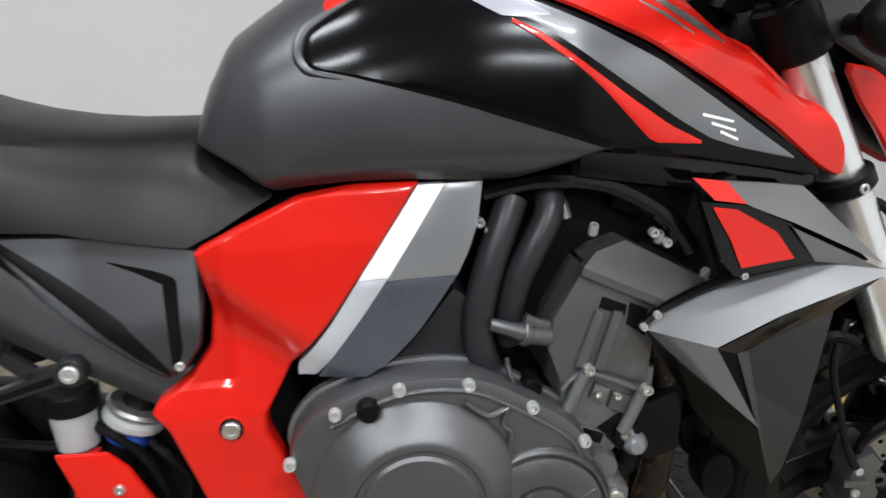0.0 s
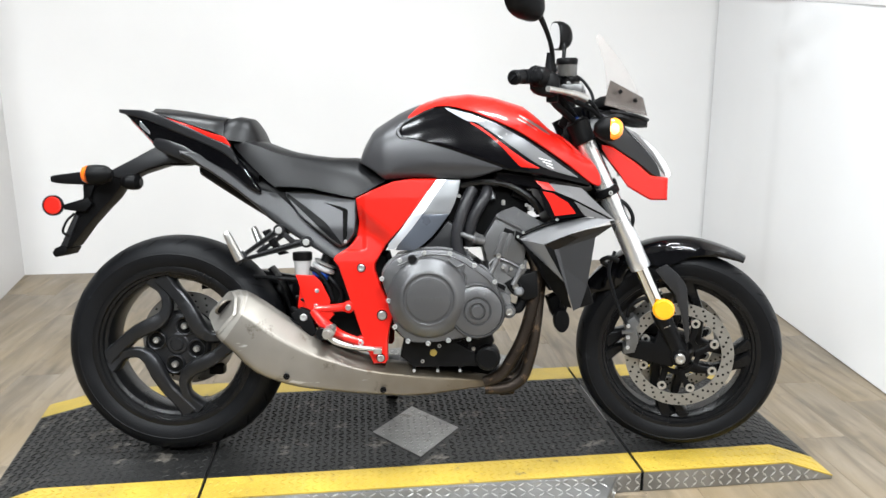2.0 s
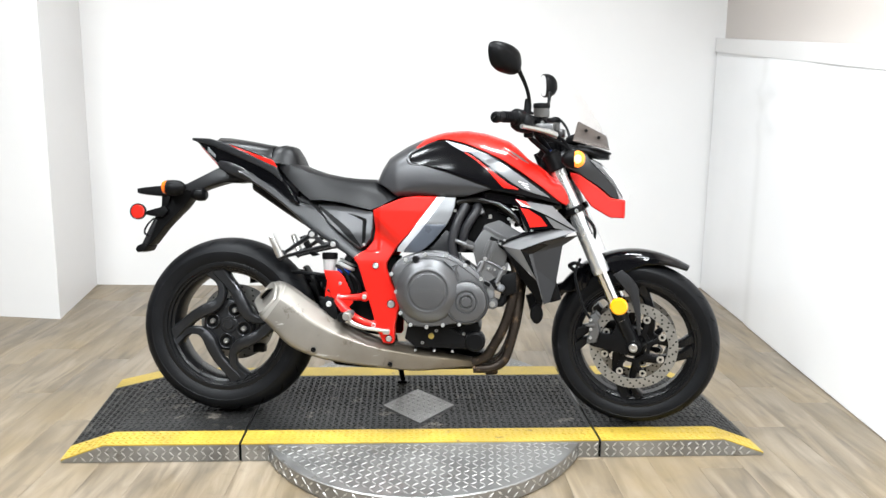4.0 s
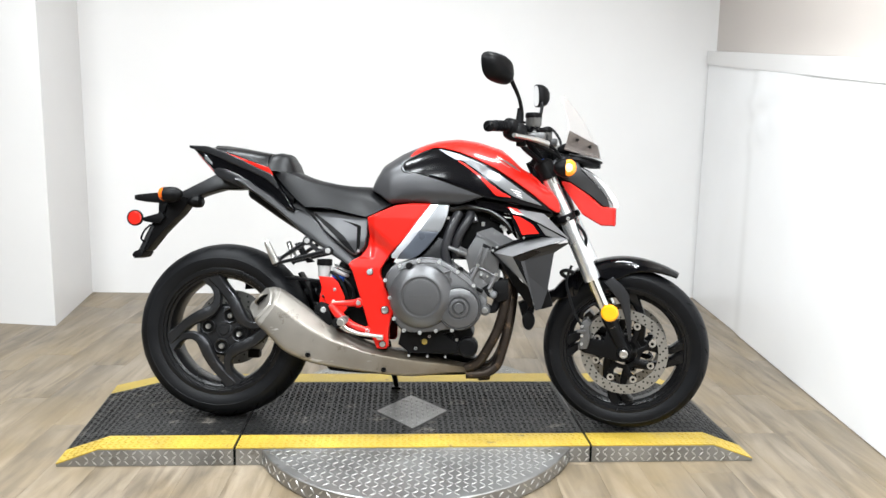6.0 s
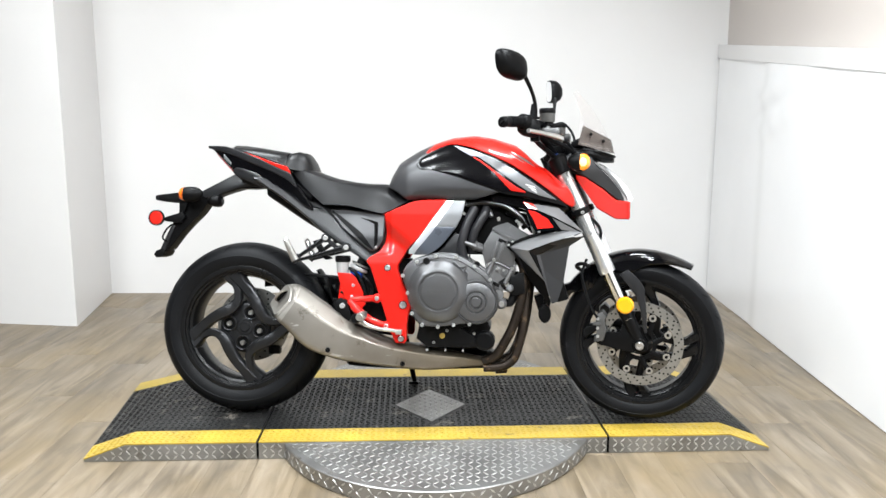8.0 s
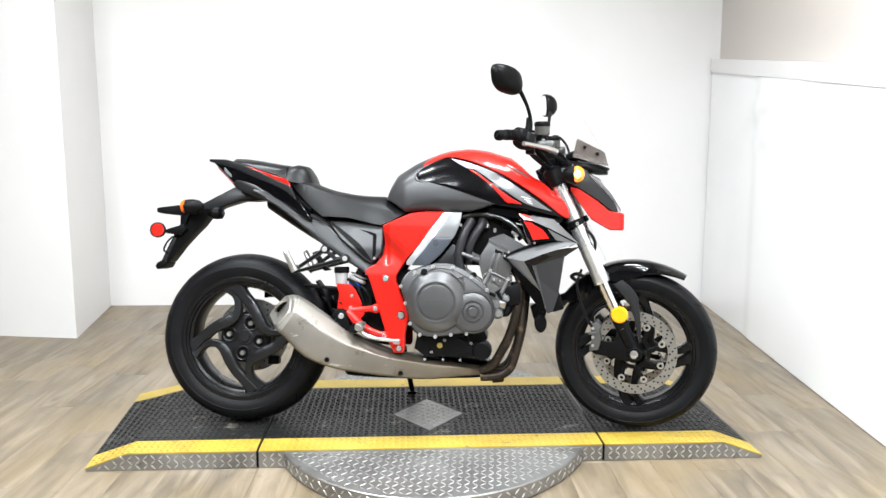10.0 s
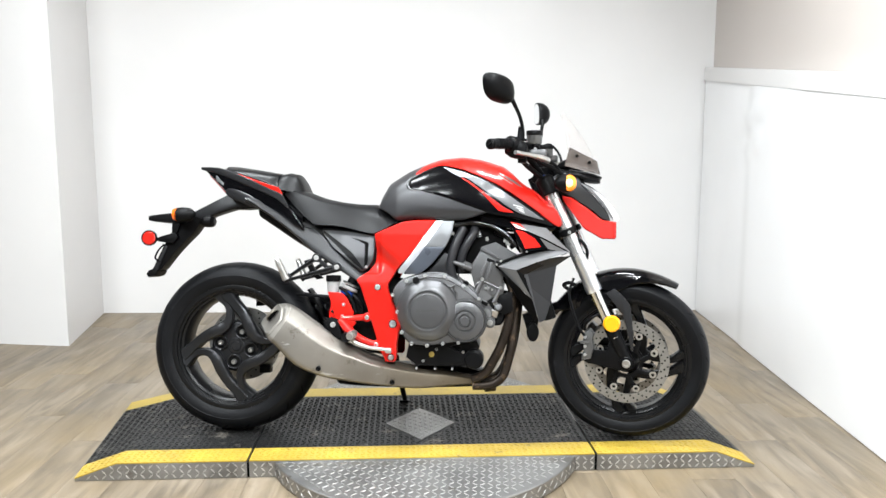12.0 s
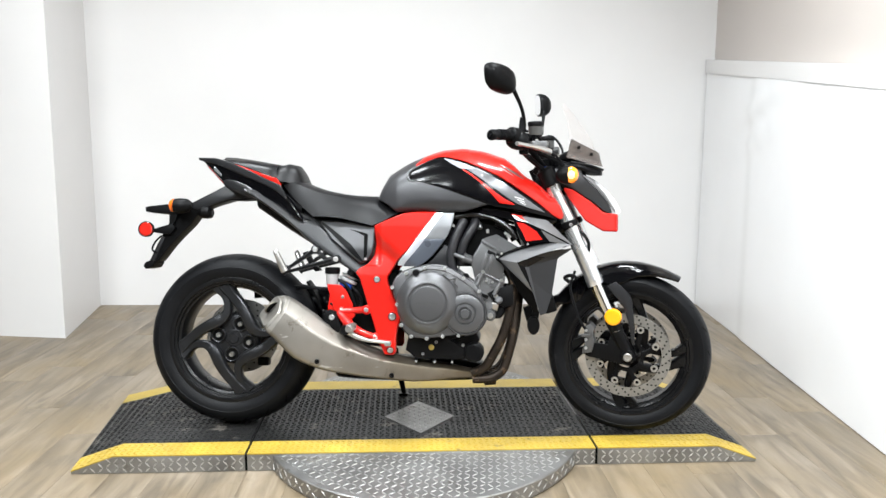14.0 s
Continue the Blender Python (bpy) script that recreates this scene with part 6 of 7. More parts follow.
hc = part("head_cover", plate([(0.214, 0.696), (0.226, 0.703), (0.258, 0.7135), (0.3475, 0.665), (0.34, 0.655)], -0.134, 0.134, 0.006), CASE, eng, "grey cylinder head cover")


def slab(name, outline, y0, y1, material, parent, label="", bevel=0.0022):
    return part(name, plate(outline, y0, y1, bevel), material, parent, label)


for sy in (-1, 1):
    for rib in ([(0.2209, 0.6469), (0.2304, 0.646), (0.2094, 0.5816), (0.1985, 0.5856)], [(0.2405, 0.6451), (0.2506, 0.6423), (0.2294, 0.5763), (0.219, 0.5815)]):
        slab("head_rib", rib, 0.148 * sy, 0.1575 * sy, COVER, head)
    # Dark plates on the face stand for shade in the cast pockets.
    slab("head_pocket", [(0.2294, 0.6604), (0.2563, 0.6487), (0.2536, 0.6365), (0.2254, 0.6484)], 0.149 * sy, 0.1522 * sy, BLACKMETAL, head, "dark plate for a shaded cast pocket", 0.001)
    slab("head_pocket", [(0.2592, 0.6515), (0.2792, 0.6422), (0.2765, 0.6109), (0.2556, 0.6269)], 0.149 * sy, 0.1522 * sy, BLACKMETAL, head, "dark plate for a shaded cast pocket", 0.001)
    part("joint_bead", tube([(0.186, 0.1505 * sy, 0.5575), (0.2127, 0.1525 * sy, 0.5775), (0.2744, 0.1525 * sy, 0.548), (0.287, 0.1505 * sy, 0.545)], 0.0042, 8, 2), COVER, head)
    for a, b in (((0.2109, 0.5793), (0.1898, 0.5336)), ((0.2753, 0.5497), (0.2517, 0.501))):
        part("coolant_pipe", rod((a[0], 0.156 * sy, a[1]), (b[0], 0.156 * sy, b[1]), 0.0072, sides=14, bevel=0.002), ENGINE, cyl)
        screw("block_bolt", (a[0] + 0.001, 0.158 * sy, a[1] + 0.004), 0.0068, 0.009, cyl, ALLOY, (0, sy, 0))
    slab("casting_boss", [(0.2225, 0.5624), (0.2386, 0.5541), (0.2326, 0.5367), (0.2165, 0.5465)], 0.143 * sy, 0.1545 * sy, ENGINE, cyl)
    slab("casting_boss", [(0.2429, 0.5503), (0.2711, 0.5373), (0.2591, 0.5182), (0.237, 0.5308)], 0.143 * sy, 0.1515 * sy, COVER, cyl)
    slab("casting_boss", [(0.2067, 0.5126), (0.2381, 0.4988), (0.232, 0.4821), (0.2037, 0.4958)], 0.143 * sy, 0.1495 * sy, ENGINE, cyl)
    # Dark plate for the shade inside the raised casting frame.
    slab("casting_inset", [(0.2105, 0.5088), (0.234, 0.4985), (0.2295, 0.4862), (0.2078, 0.4968)], 0.147 * sy, 0.1503 * sy, BLACKMETAL, cyl, "", 0.001)
    slab("casting_web", [(0.198, 0.545), (0.206, 0.541), (0.196, 0.51), (0.19, 0.515)], 0.143 * sy, 0.151 * sy, ENGINE, cyl)
    part("dome_plug", lathe([(0.0001, 0.165 * sy), (0.008, 0.164 * sy), (0.0125, 0.159 * sy), (0.014, 0.152 * sy), (0.014, 0.13 * sy)], (0.2682, 0, 0.4844), "y", 18), MIDGREY, cyl, "bare round plug")
    for q in ((0.224, 0.551), (0.246, 0.5465)):
        screw("block_bolt", (q[0], 0.154 * sy, q[1]), 0.0045, 0.006, cyl, ALLOY, (0, sy, 0))
stub = part("head_stub", tube([(0.1085, -0.156, 0.6425), (0.1115, -0.156, 0.6415), (0.129, -0.156, 0.635), (0.149, -0.153, 0.6265), (0.17, -0.146, 0.62)], [0.005, 0.007, 0.0078, 0.011, 0.0125], 14, 2), CASE, eng, "grey cast coolant stub")
part("stub_collar", rod((0.141, -0.154, 0.629), (0.15, -0.152, 0.6255), 0.0135, sides=16, bevel=0.002), CASE, stub)
part("stub_pipe", tube([(0.146, -0.15, 0.642), (0.155, -0.15, 0.638), (0.172, -0.147, 0.631)], [0.0075, 0.0065, 0.0065], 10, 2), CASE, stub)
for sy in (-1, 1):
    part("cover_end", faceted([(0.2063, 0.16, 0.6965), (0.226, 0.139, 0.7055), (0.258, 0.137, 0.7155), (0.3488, 0.138, 0.6645), (0.322, 0.159, 0.6505), (0.301, 0.16, 0.6495), (0.2985, 0.1605, 0.6415), (0.2035, 0.1605, 0.6885)], [(0, 1, 2, 3, 4, 5), (0, 5, 6, 7)], 0.012, sy), CASE, hc, "smooth grey end of the head cover", limit=12)
for x, z in ((0.2267, 0.722), (0.2985, 0.708), (0.352, 0.662)):
    screw("head_bolt", (x, -0.125, z), 0.0055, 0.012, hc, BOLT, (0, -0.5, 1))
part("breather", tube([(0.2, -0.11, 0.735), (0.19, -0.1, 0.76), (0.15, -0.09, 0.775)], 0.009, 10), ENGINE, eng)

# coolant hoses
part("coolant_hose", tube([(0.142, -0.12, 0.765), (0.13, -0.13, 0.74), (0.113, -0.138, 0.7), (0.1, -0.14, 0.65), (0.1, -0.138, 0.61), (0.112, -0.13, 0.575)], 0.0165, 14), HOSE, bike, "black rubber coolant hose")
part("coolant_hose", tube([(0.182, -0.115, 0.765), (0.178, -0.128, 0.745), (0.16, -0.135, 0.715), (0.142, -0.135, 0.68), (0.133, -0.13, 0.64), (0.135, -0.12, 0.61)], 0.0155, 14), HOSE, bike, "black rubber coolant hose")
part("wire", tube([(0.1266, -0.15, 0.6), (0.128, -0.162, 0.585), (0.1407, -0.168, 0.5587), (0.1674, -0.17, 0.5327), (0.1916, -0.165, 0.5119), (0.205, -0.155, 0.505)], 0.0032, 6), HOSE, eng)
part("wire", tube([(0.1, -0.12, 0.78), (0.16, -0.1, 0.77), (0.23, -0.1, 0.775), (0.29, -0.11, 0.75)], 0.006, 8), RUBBER, eng)
part("ignition_coil", plate([(0.25, 0.745), (0.262, 0.77), (0.3, 0.755), (0.29, 0.73)], -0.11, -0.06, 0.005), PLASTIC, eng)
for p in ((0.105, 0.745), (0.115, 0.735), (0.125, 0.748), (0.29, 0.72), (0.305, 0.708)):
    screw("small_bolt", (p[0], -0.13, p[1]), 0.0055, 0.008, eng, BOLT)
part("knock_sensor", lathe([(0.0001, -0.158), (0.006, -0.158), (0.0075, -0.161), (0.0095, -0.161), (0.0115, -0.157), (0.0115, -0.13)], (0.152, 0, 0.5655), "y", 14), PLASTIC, eng)

# lower engine: pan, filter, plugs
pan = part("oil_pan", plate([(-0.06, 0.31), (-0.045, 0.352), (0.19, 0.372), (0.205, 0.34), (0.18, 0.285), (0.12, 0.265), (0.0, 0.268)], -0.12, 0.12, 0.012), BLACKMETAL, eng, "black finned oil pan")
for k in range(5):
    part("pan_rib", box(-0.03 + 0.04 * k, -0.022 + 0.04 * k, -0.127, -0.118, 0.282, 0.34, 0.002), BLACKMETAL, pan)
part("oil_filter", lathe([(0.0001, -0.152), (0.026, -0.152), (0.034, -0.147), (0.036, -0.14), (0.036, -0.08)], (0.184, 0, 0.297), "y", 14), PLASTIC, eng, "black round oil filter")
for x in (-0.021, 0.045, 0.107):
    part("pan_rib", box(x - 0.004, x + 0.004, -0.137, -0.122, 0.256, 0.305, 0.002), PLASTIC, pan)
    screw("pan_bolt", (x, -0.137, 0.261), 0.0045, 0.004, pan, BOLT)
part("plug_boss", lathe([(0.012, -0.1395), (0.0215, -0.1395), (0.024, -0.136), (0.024, -0.12)], (0.033, 0, 0.312), "y", 20), PLASTIC, pan)
for q in ((0.003, 0.288), (0.05, 0.331)):
    screw("pan_bolt", (q[0], -0.137, q[1]), 0.0055, 0.005, pan, BOLT)
part("gold_plug", lathe([(0.0001, -0.142), (0.008, -0.142), (0.0125, -0.138), (0.0125, -0.12)], (0.033, 0, 0.312), "y", 10), GOLD, pan, "gold coloured plug")
for x, z in ((0.02, 0.31), (0.043, 0.335), (-0.03, 0.325), (0.1, 0.29), (0.145, 0.32), (0.15, 0.285)):
    screw("pan_bolt", (x, -0.124, z), 0.006, 0.007, pan, ALLOY)
eb = part("engine_bracket", plate([(0.2265, 0.505), (0.2464, 0.518), (0.28, 0.53), (0.318, 0.541), (0.322, 0.47), (0.29, 0.458), (0.2509, 0.4757)], -0.15, -0.128, 0.004), BLACKMETAL, bike, "black engine mount bracket")
screw("mount_bolt", (0.2586, -0.15, 0.4979), 0.0085, 0.006, eb, ALLOY)
part("mount_bush", lathe([(0.009, -0.156), (0.0145, -0.156), (0.016, -0.152), (0.016, -0.14)], (0.2586, 0, 0.4979), "y", 18), BLACKMETAL, eb)
part("side_boss", lathe([(0.0001, -0.168), (0.016, -0.168), (0.019, -0.162), (0.02, -0.12)], (0.24, 0, 0.43), "y", 16), ENGINE, eng)
screw("boss_bolt", (0.24, -0.168, 0.43), 0.0105, 0.008, eng, ALLOY)
part("side_boss", lathe([(0.0001, -0.16), (0.018, -0.16), (0.02, -0.15), (0.02, -0.12)], (0.228, 0, 0.462), "y", 16), ENGINE, eng)
part("lower_hose", tube([(0.235, -0.1, 0.44), (0.27, -0.11, 0.43), (0.285, -0.11, 0.47), (0.3, -0.1, 0.54)], 0.014, 12), RUBBER, eng)

# radiator and shrouds
rad = bmesh.new()
rad = box(-0.018, 0.018, -0.14, 0.14, -0.17, 0.17, 0.008)
part("radiator", rad, RADFIN, bike, "black radiator core", by=Matrix.Translation((0.4, 0, 0.61)) @ Matrix.Rotation(radians(-18), 4, "Y"))
part("radiator_tank", box(-0.022, 0.022, -0.158, -0.14, -0.175, 0.175, 0.008), PLASTIC, bike, by=Matrix.Translation((0.4, 0, 0.61)) @ Matrix.Rotation(radians(-18), 4, "Y"))
part("lower_cowl", plate([(0.36, 0.45), (0.385, 0.46), (0.42, 0.44), (0.412, 0.4), (0.392, 0.386), (0.375, 0.4)], -0.06, 0.02, 0.008), PLASTIC, bike, "black rubber radiator guard")


TOPV = [(0.2651, 0.1712, 0.6286), (0.2898, 0.1652, 0.6427), (0.3427, 0.1628, 0.6634), (0.3938, 0.1679, 0.6766), (0.4482, 0.1773, 0.687), (0.5162, 0.21, 0.6826), (0.4396, 0.2076, 0.6579), (0.3952, 0.2063, 0.6435), (0.3287, 0.21, 0.6171), (0.386, 0.2, 0.515)]
LOWV = [(0.3291, 0.208, 0.6143), (0.3578, 0.197, 0.6027), (0.37, 0.196, 0.6043), (0.4262, 0.196, 0.6354), (0.4394, 0.208, 0.6561), (0.5251, 0.184, 0.6712), (0.4701, 0.182, 0.6339), (0.3871, 0.196, 0.512), (0.4121, 0.186, 0.4353), (0.3942, 0.21, 0.6429), (0.4513, 0.174, 0.5032), (0.4326, 0.172, 0.4419), (0.3824, 0.193, 0.5548)]
for sy in (-1, 1):
    # Facets share one graphite; top light and underside shade are painted as tones.
    sh = part("radiator_shroud", faceted(TOPV, [(0, 1, 8), (1, 2, 8), (2, 3, 7, 8), (3, 4, 6, 7), (4, 5, 6), (0, 8, 9)], 0.006, sy), BLADE, bike, "angular graphite radiator shroud, upper facets painted lighter for top light", limit=8)
    part("shroud_wedge", faceted([LOWV[i] for i in (0, 1, 2, 3, 9)], [(0, 1, 2, 3, 4)], 0.004, sy), GLOSS, sh, "black shroud wedge", limit=4)
    part("shroud_under", faceted([LOWV[i] for i in (2, 3, 9, 4, 5, 6)], [(0, 1, 4, 5), (1, 2, 3, 4)], 0.004, sy), DARKGREY, sh, "underside of the shroud blade, painted darker as shade", limit=4)
    # Near-black facet in place of the shade in the open slot.
    part("shroud_slot", faceted([LOWV[0], LOWV[1], (0.37, 0.19, 0.556), LOWV[7]], [(0, 1, 2, 3)], 0.004, sy), DARKHOLE, sh, "black facet for the shaded shroud slot", limit=4)
    part("shroud_fin", faceted([LOWV[i] for i in (1, 2, 12, 8, 7)], [(0, 1, 2, 4), (4, 2, 3)], 0.004, sy), GREY, sh, "narrow graphite fin", limit=4)
    part("shroud_facet", faceted([LOWV[i] for i in (2, 6, 10, 11, 8, 12)], [(0, 1, 2, 5), (5, 2, 3, 4)], 0.006, sy), DARKGREY, sh, "lower shroud facet, painted darker as shade", limit=4)
    part("shroud_inner", faceted([(0.262, 0.18, 0.636), (0.295, 0.19, 0.6), (0.386, 0.194, 0.512), (0.408, 0.18, 0.442), (0.392, 0.16, 0.446), (0.337, 0.15, 0.516), (0.282, 0.15, 0.61)], [(0, 1, 5, 6), (1, 2, 5), (2, 3, 4, 5)], 0.004, sy), PLASTIC, sh, "black inner shroud", limit=4)
    part("shroud_upper", faceted([(0.341, 0.172, 0.779), (0.39, 0.17, 0.773), (0.434, 0.166, 0.766), (0.519, 0.184, 0.682), (0.413, 0.196, 0.735), (0.362, 0.194, 0.757)], [(0, 1, 4, 5), (1, 2, 3, 4)], 0.006, sy), BLADE, sh, "graphite upper shroud, painted lighter for top light", limit=4)
    # Black sheet added behind the facets so their gap stays dark.
    part("shroud_backing", faceted([(0.35, 0.168, 0.768), (0.43, 0.163, 0.758), (0.508, 0.176, 0.684), (0.44, 0.176, 0.69), (0.36, 0.176, 0.688)], [(0, 1, 2, 3, 4)], 0.004, sy), PLASTIC, sh, limit=4)
    part("shroud_mid", faceted([(0.41, 0.194, 0.731), (0.515, 0.184, 0.678), (0.44, 0.188, 0.692)], [(0, 1, 2)], 0.004, sy), BLADE, sh, "graphite shroud facet, painted lighter for top light", limit=4)
    part("shroud_black", faceted([(0.315, 0.187, 0.763), (0.362, 0.187, 0.756), (0.412, 0.187, 0.733), (0.441, 0.187, 0.692), (0.355, 0.187, 0.682), (0.34, 0.187, 0.7)], [(0, 1, 2, 3, 4, 5)], 0.006, sy), GLOSS, sh, "black shroud insert", limit=4)
    part("shroud_red", faceted([(0.326, 0.19, 0.7575), (0.352, 0.19, 0.753), (0.395, 0.19, 0.727), (0.416, 0.19, 0.698), (0.36, 0.19, 0.692), (0.347, 0.19, 0.722)], [(0, 1, 2, 3, 4, 5)], 0.002, sy), RED, sh, "red decal", limit=4)
    part("shroud_red", faceted([(0.308, 0.182, 0.786), (0.343, 0.182, 0.78), (0.36, 0.192, 0.7585), (0.328, 0.19, 0.764)], [(0, 1, 2, 3)], 0.004, sy), RED, sh, "red decal", limit=4)
    part("shroud_edge", tube([(x - 0.002, sy * (y + 0.001), z + 0.004) for x, y, z in TOPV[:5]], [0.0035, 0.005, 0.006, 0.005, 0.003], 8, 3), GLOSS, sh, "glossy black upper edge of the shroud")
    # Bright screw heads stand for the white glints on the glossy edge.
    for q in ((0.262, 0.636), (0.276, 0.648), (0.366, 0.682)):
        screw("shroud_bolt", (q[0], sy * 0.182, q[1]), 0.004, 0.006, sh, BOLT, (0, sy, 0))

# ---- exhaust ----
EX = [((-0.505, 0.468), (-0.575, 0.39)), ((-0.483, 0.474), (-0.562, 0.372)), ((-0.452, 0.462), (-0.525, 0.34)), ((-0.375, 0.41), (-0.45, 0.272)), ((-0.295, 0.36), (-0.36, 0.236)), ((-0.215, 0.326), (-0.275, 0.222)), ((-0.14, 0.3), (-0.175, 0.212)), ((-0.02, 0.282), (-0.03, 0.205)), ((0.095, 0.27), (0.1, 0.218)), ((0.19, 0.256), (0.195, 0.224)), ((0.225, 0.247), (0.23, 0.219)), ((0.258, 0.24), (0.262, 0.219))]
EW = [0.05, 0.056, 0.059, 0.062, 0.06, 0.058, 0.056, 0.053, 0.048, 0.034, 0.024, 0.016]


def muffler_section(centre, a, b, round_off):
    """Flat side, ridge, sloping top and chamfered bottom, each corner eased; it turns oval as round_off goes to one."""
    corners = [Vector(p) for p in ((-1, -0.8), (-0.8, -1), (0.8, -1), (1, -0.8), (1, 0.78), (0.82, 0.98), (0.0, 1.0), (-0.98, 0.52))]
    ring = []
    for k, p in enumerate(corners):
        prev, nxt = corners[k - 1] - p, corners[(k + 1) % len(corners)] - p
        p0, p1 = p + prev.normalized() * min(0.14, prev.length * 0.45), p + nxt.normalized() * min(0.14, nxt.length * 0.45)
        for t in (0.0, 0.33, 0.67, 1.0):
            q = p0 * (1 - t) ** 2 + p * (2 * t * (1 - t)) + p1 * t ** 2
            q = q.lerp(q.normalized(), round_off)
            ring.append(centre + a * q.x + b * q.y)
    return ring


def muffler():
    up = curve([(u[0], 0, u[1]) for u, _ in EX], 3)
    lo = curve([(l[0], 0, l[1]) for _, l in EX], 3)
    ws = np.interp(np.linspace(0, len(EW) - 1, len(up)), range(len(EW)), EW).tolist()
    rings = []
    for i, (u, l, w) in enumerate(zip(up, lo, ws)):
        round_off = max(0.0, min(1.0, (u.x - 0.05) / 0.14))
        inward = 0.095 * max(0.0, min(1.0, (u.x + 0.4) / 0.55)) ** 1.2
        rings.append(muffler_section((u + l) / 2 + Vector((0, -0.148 + inward, -0.3 * inward)), Vector((0, w, 0)), (u - l) / 2, round_off))
    # the outlet end is cut askew, facing a little outwards
    for k in range(10):
        for q in rings[k]:
            lean = (q.y + 0.148) / 0.055 * 0.036 * (1 - k / 10)
            q += Vector((-0.79, 0, 0.6)) * lean
    return rings


rings = muffler()
ex = part("muffler", skin(rings), MUFFLER, bike, "scuffed brushed steel side exhaust", limit=20)


def scaled(ring, k, shift):
    c = sum(ring, Vector()) / len(ring)
    return [c + (p - c) * k + shift for p in ring]


back = Vector((-0.73, -0.4, 0.55)).normalized()
part("end_cap", skin([scaled(rings[4], 1.012, Vector()), scaled(rings[2], 1.012, Vector()), scaled(rings[0], 1.0, Vector()), scaled(rings[0], 0.93, back * 0.006), scaled(rings[0], 0.8, back * 0.004)]), CAPSTEEL, ex, "brighter steel end cap")
c = sum(rings[0], Vector()) / len(rings[0])
ax = (Vector((-0.505, 0, 0.468)) - Vector((-0.575, 0, 0.39))).normalized()
# Flat near-black disc stands for the shade inside the outlet.
part("outlet", skin([oval(c + ax * 0.012 + back * 0.0065, Vector((0, 0.022, 0)) - back * 0.01, ax * 0.023, 2.6, 24), oval(c + ax * 0.012 + back * 0.0066, Vector((0, 0.001, 0)), ax * 0.001, 2, 24)]), DARKHOLE, ex, "flat dark disc for the shaded exhaust outlet")
part("outlet_ring", skin([oval(c + ax * 0.012 + back * 0.005, Vector((0, 0.026, 0)) - back * 0.012, ax * 0.027, 2.6, 24), oval(c + ax * 0.012 + back * 0.0085, Vector((0, 0.025, 0)) - back * 0.0115, ax * 0.026, 2.6, 24), oval(c + ax * 0.012 + back * 0.0085, Vector((0, 0.022, 0)) - back * 0.01, ax * 0.023, 2.6, 24), oval(c + ax * 0.012 + back * 0.005, Vector((0, 0.0216, 0)) - back * 0.0098, ax * 0.0226, 2.6, 24)], False), TITAN, ex)
for qx, qy, qz in ((-0.362, -0.203, 0.262), (-0.105, -0.156, 0.212)):
    screw("muffler_bolt", (qx, qy, qz), 0.009, 0.006, ex, BLACKMETAL)
# Darkness of the gap under the sump is put into the box's black.
part("collector_box", body([(-0.33, 0.19, 0.235, 0.05), (-0.32, 0.178, 0.25, 0.07), (-0.2, 0.172, 0.26, 0.085), (0.0, 0.172, 0.26, 0.085), (0.16, 0.178, 0.25, 0.07), (0.21, 0.185, 0.245, 0.06), (0.235, 0.2, 0.235, 0.03)], 3.6, 20, y=0.03), BLACKMETAL, bike, "exhaust collector box, painted black as the dark gap")
PIPES = [
    [(0.29, -0.105, 0.6), (0.318, -0.118, 0.55), (0.312, -0.122, 0.46), (0.286, -0.12, 0.36), (0.254, -0.115, 0.292), (0.224, -0.105, 0.243), (0.18, -0.09, 0.218)],
    [(0.3, -0.04, 0.6), (0.338, -0.06, 0.55), (0.33, -0.075, 0.44), (0.318, -0.085, 0.345), (0.304, -0.085, 0.278), (0.284, -0.085, 0.226), (0.243, -0.085, 0.2), (0.18, -0.08, 0.195)],
    [(0.3, 0.04, 0.6), (0.345, 0.03, 0.55), (0.34, 0.0, 0.44), (0.324, -0.03, 0.34), (0.3, -0.04, 0.265), (0.265, -0.045, 0.22), (0.2, -0.05, 0.215)],
    [(0.3, 0.105, 0.6), (0.345, 0.1, 0.55), (0.34, 0.08, 0.44), (0.324, 0.05, 0.34), (0.3, 0.02, 0.265), (0.265, 0.0, 0.22), (0.2, -0.01, 0.215)]]
for pts in PIPES:
    part("header_pipe", tube(pts, 0.0168, 16), HEADER, bike, "heat-stained header pipe")
part("pipe_clamp", rod((0.222, -0.06, 0.196), (0.265, -0.06, 0.196), 0.027, 0.023, 20, 0.003), HEADER, ex)

# ---- rear end: swingarm, shock, brackets, pedals ----
part("swingarm", skin([oval(Vector((x, y, z)), Vector((0, w, 0)), Vector((0, 0, h)), 3.0, 18) for x, y, z, w, h in ((-0.1, 0.03, 0.42, 0.1, 0.05), (-0.2, 0.03, 0.42, 0.1, 0.055), (-0.32, 0.05, 0.41, 0.09, 0.06), (-0.4, 0.115, 0.415, 0.035, 0.072), (-0.55, 0.13, 0.395, 0.03, 0.078), (-0.68, 0.125, 0.325, 0.035, 0.065), (-0.76, 0.12, 0.31, 0.03, 0.05))]), BLACKMETAL, bike, "black single-sided swingarm")
part("chain_guard", plate([(-0.68, 0.5), (-0.5, 0.52), (-0.38, 0.5), (-0.38, 0.47), (-0.5, 0.48), (-0.68, 0.46)], 0.09, 0.12, 0.004), BLACKMETAL, bike, "black chain guard")
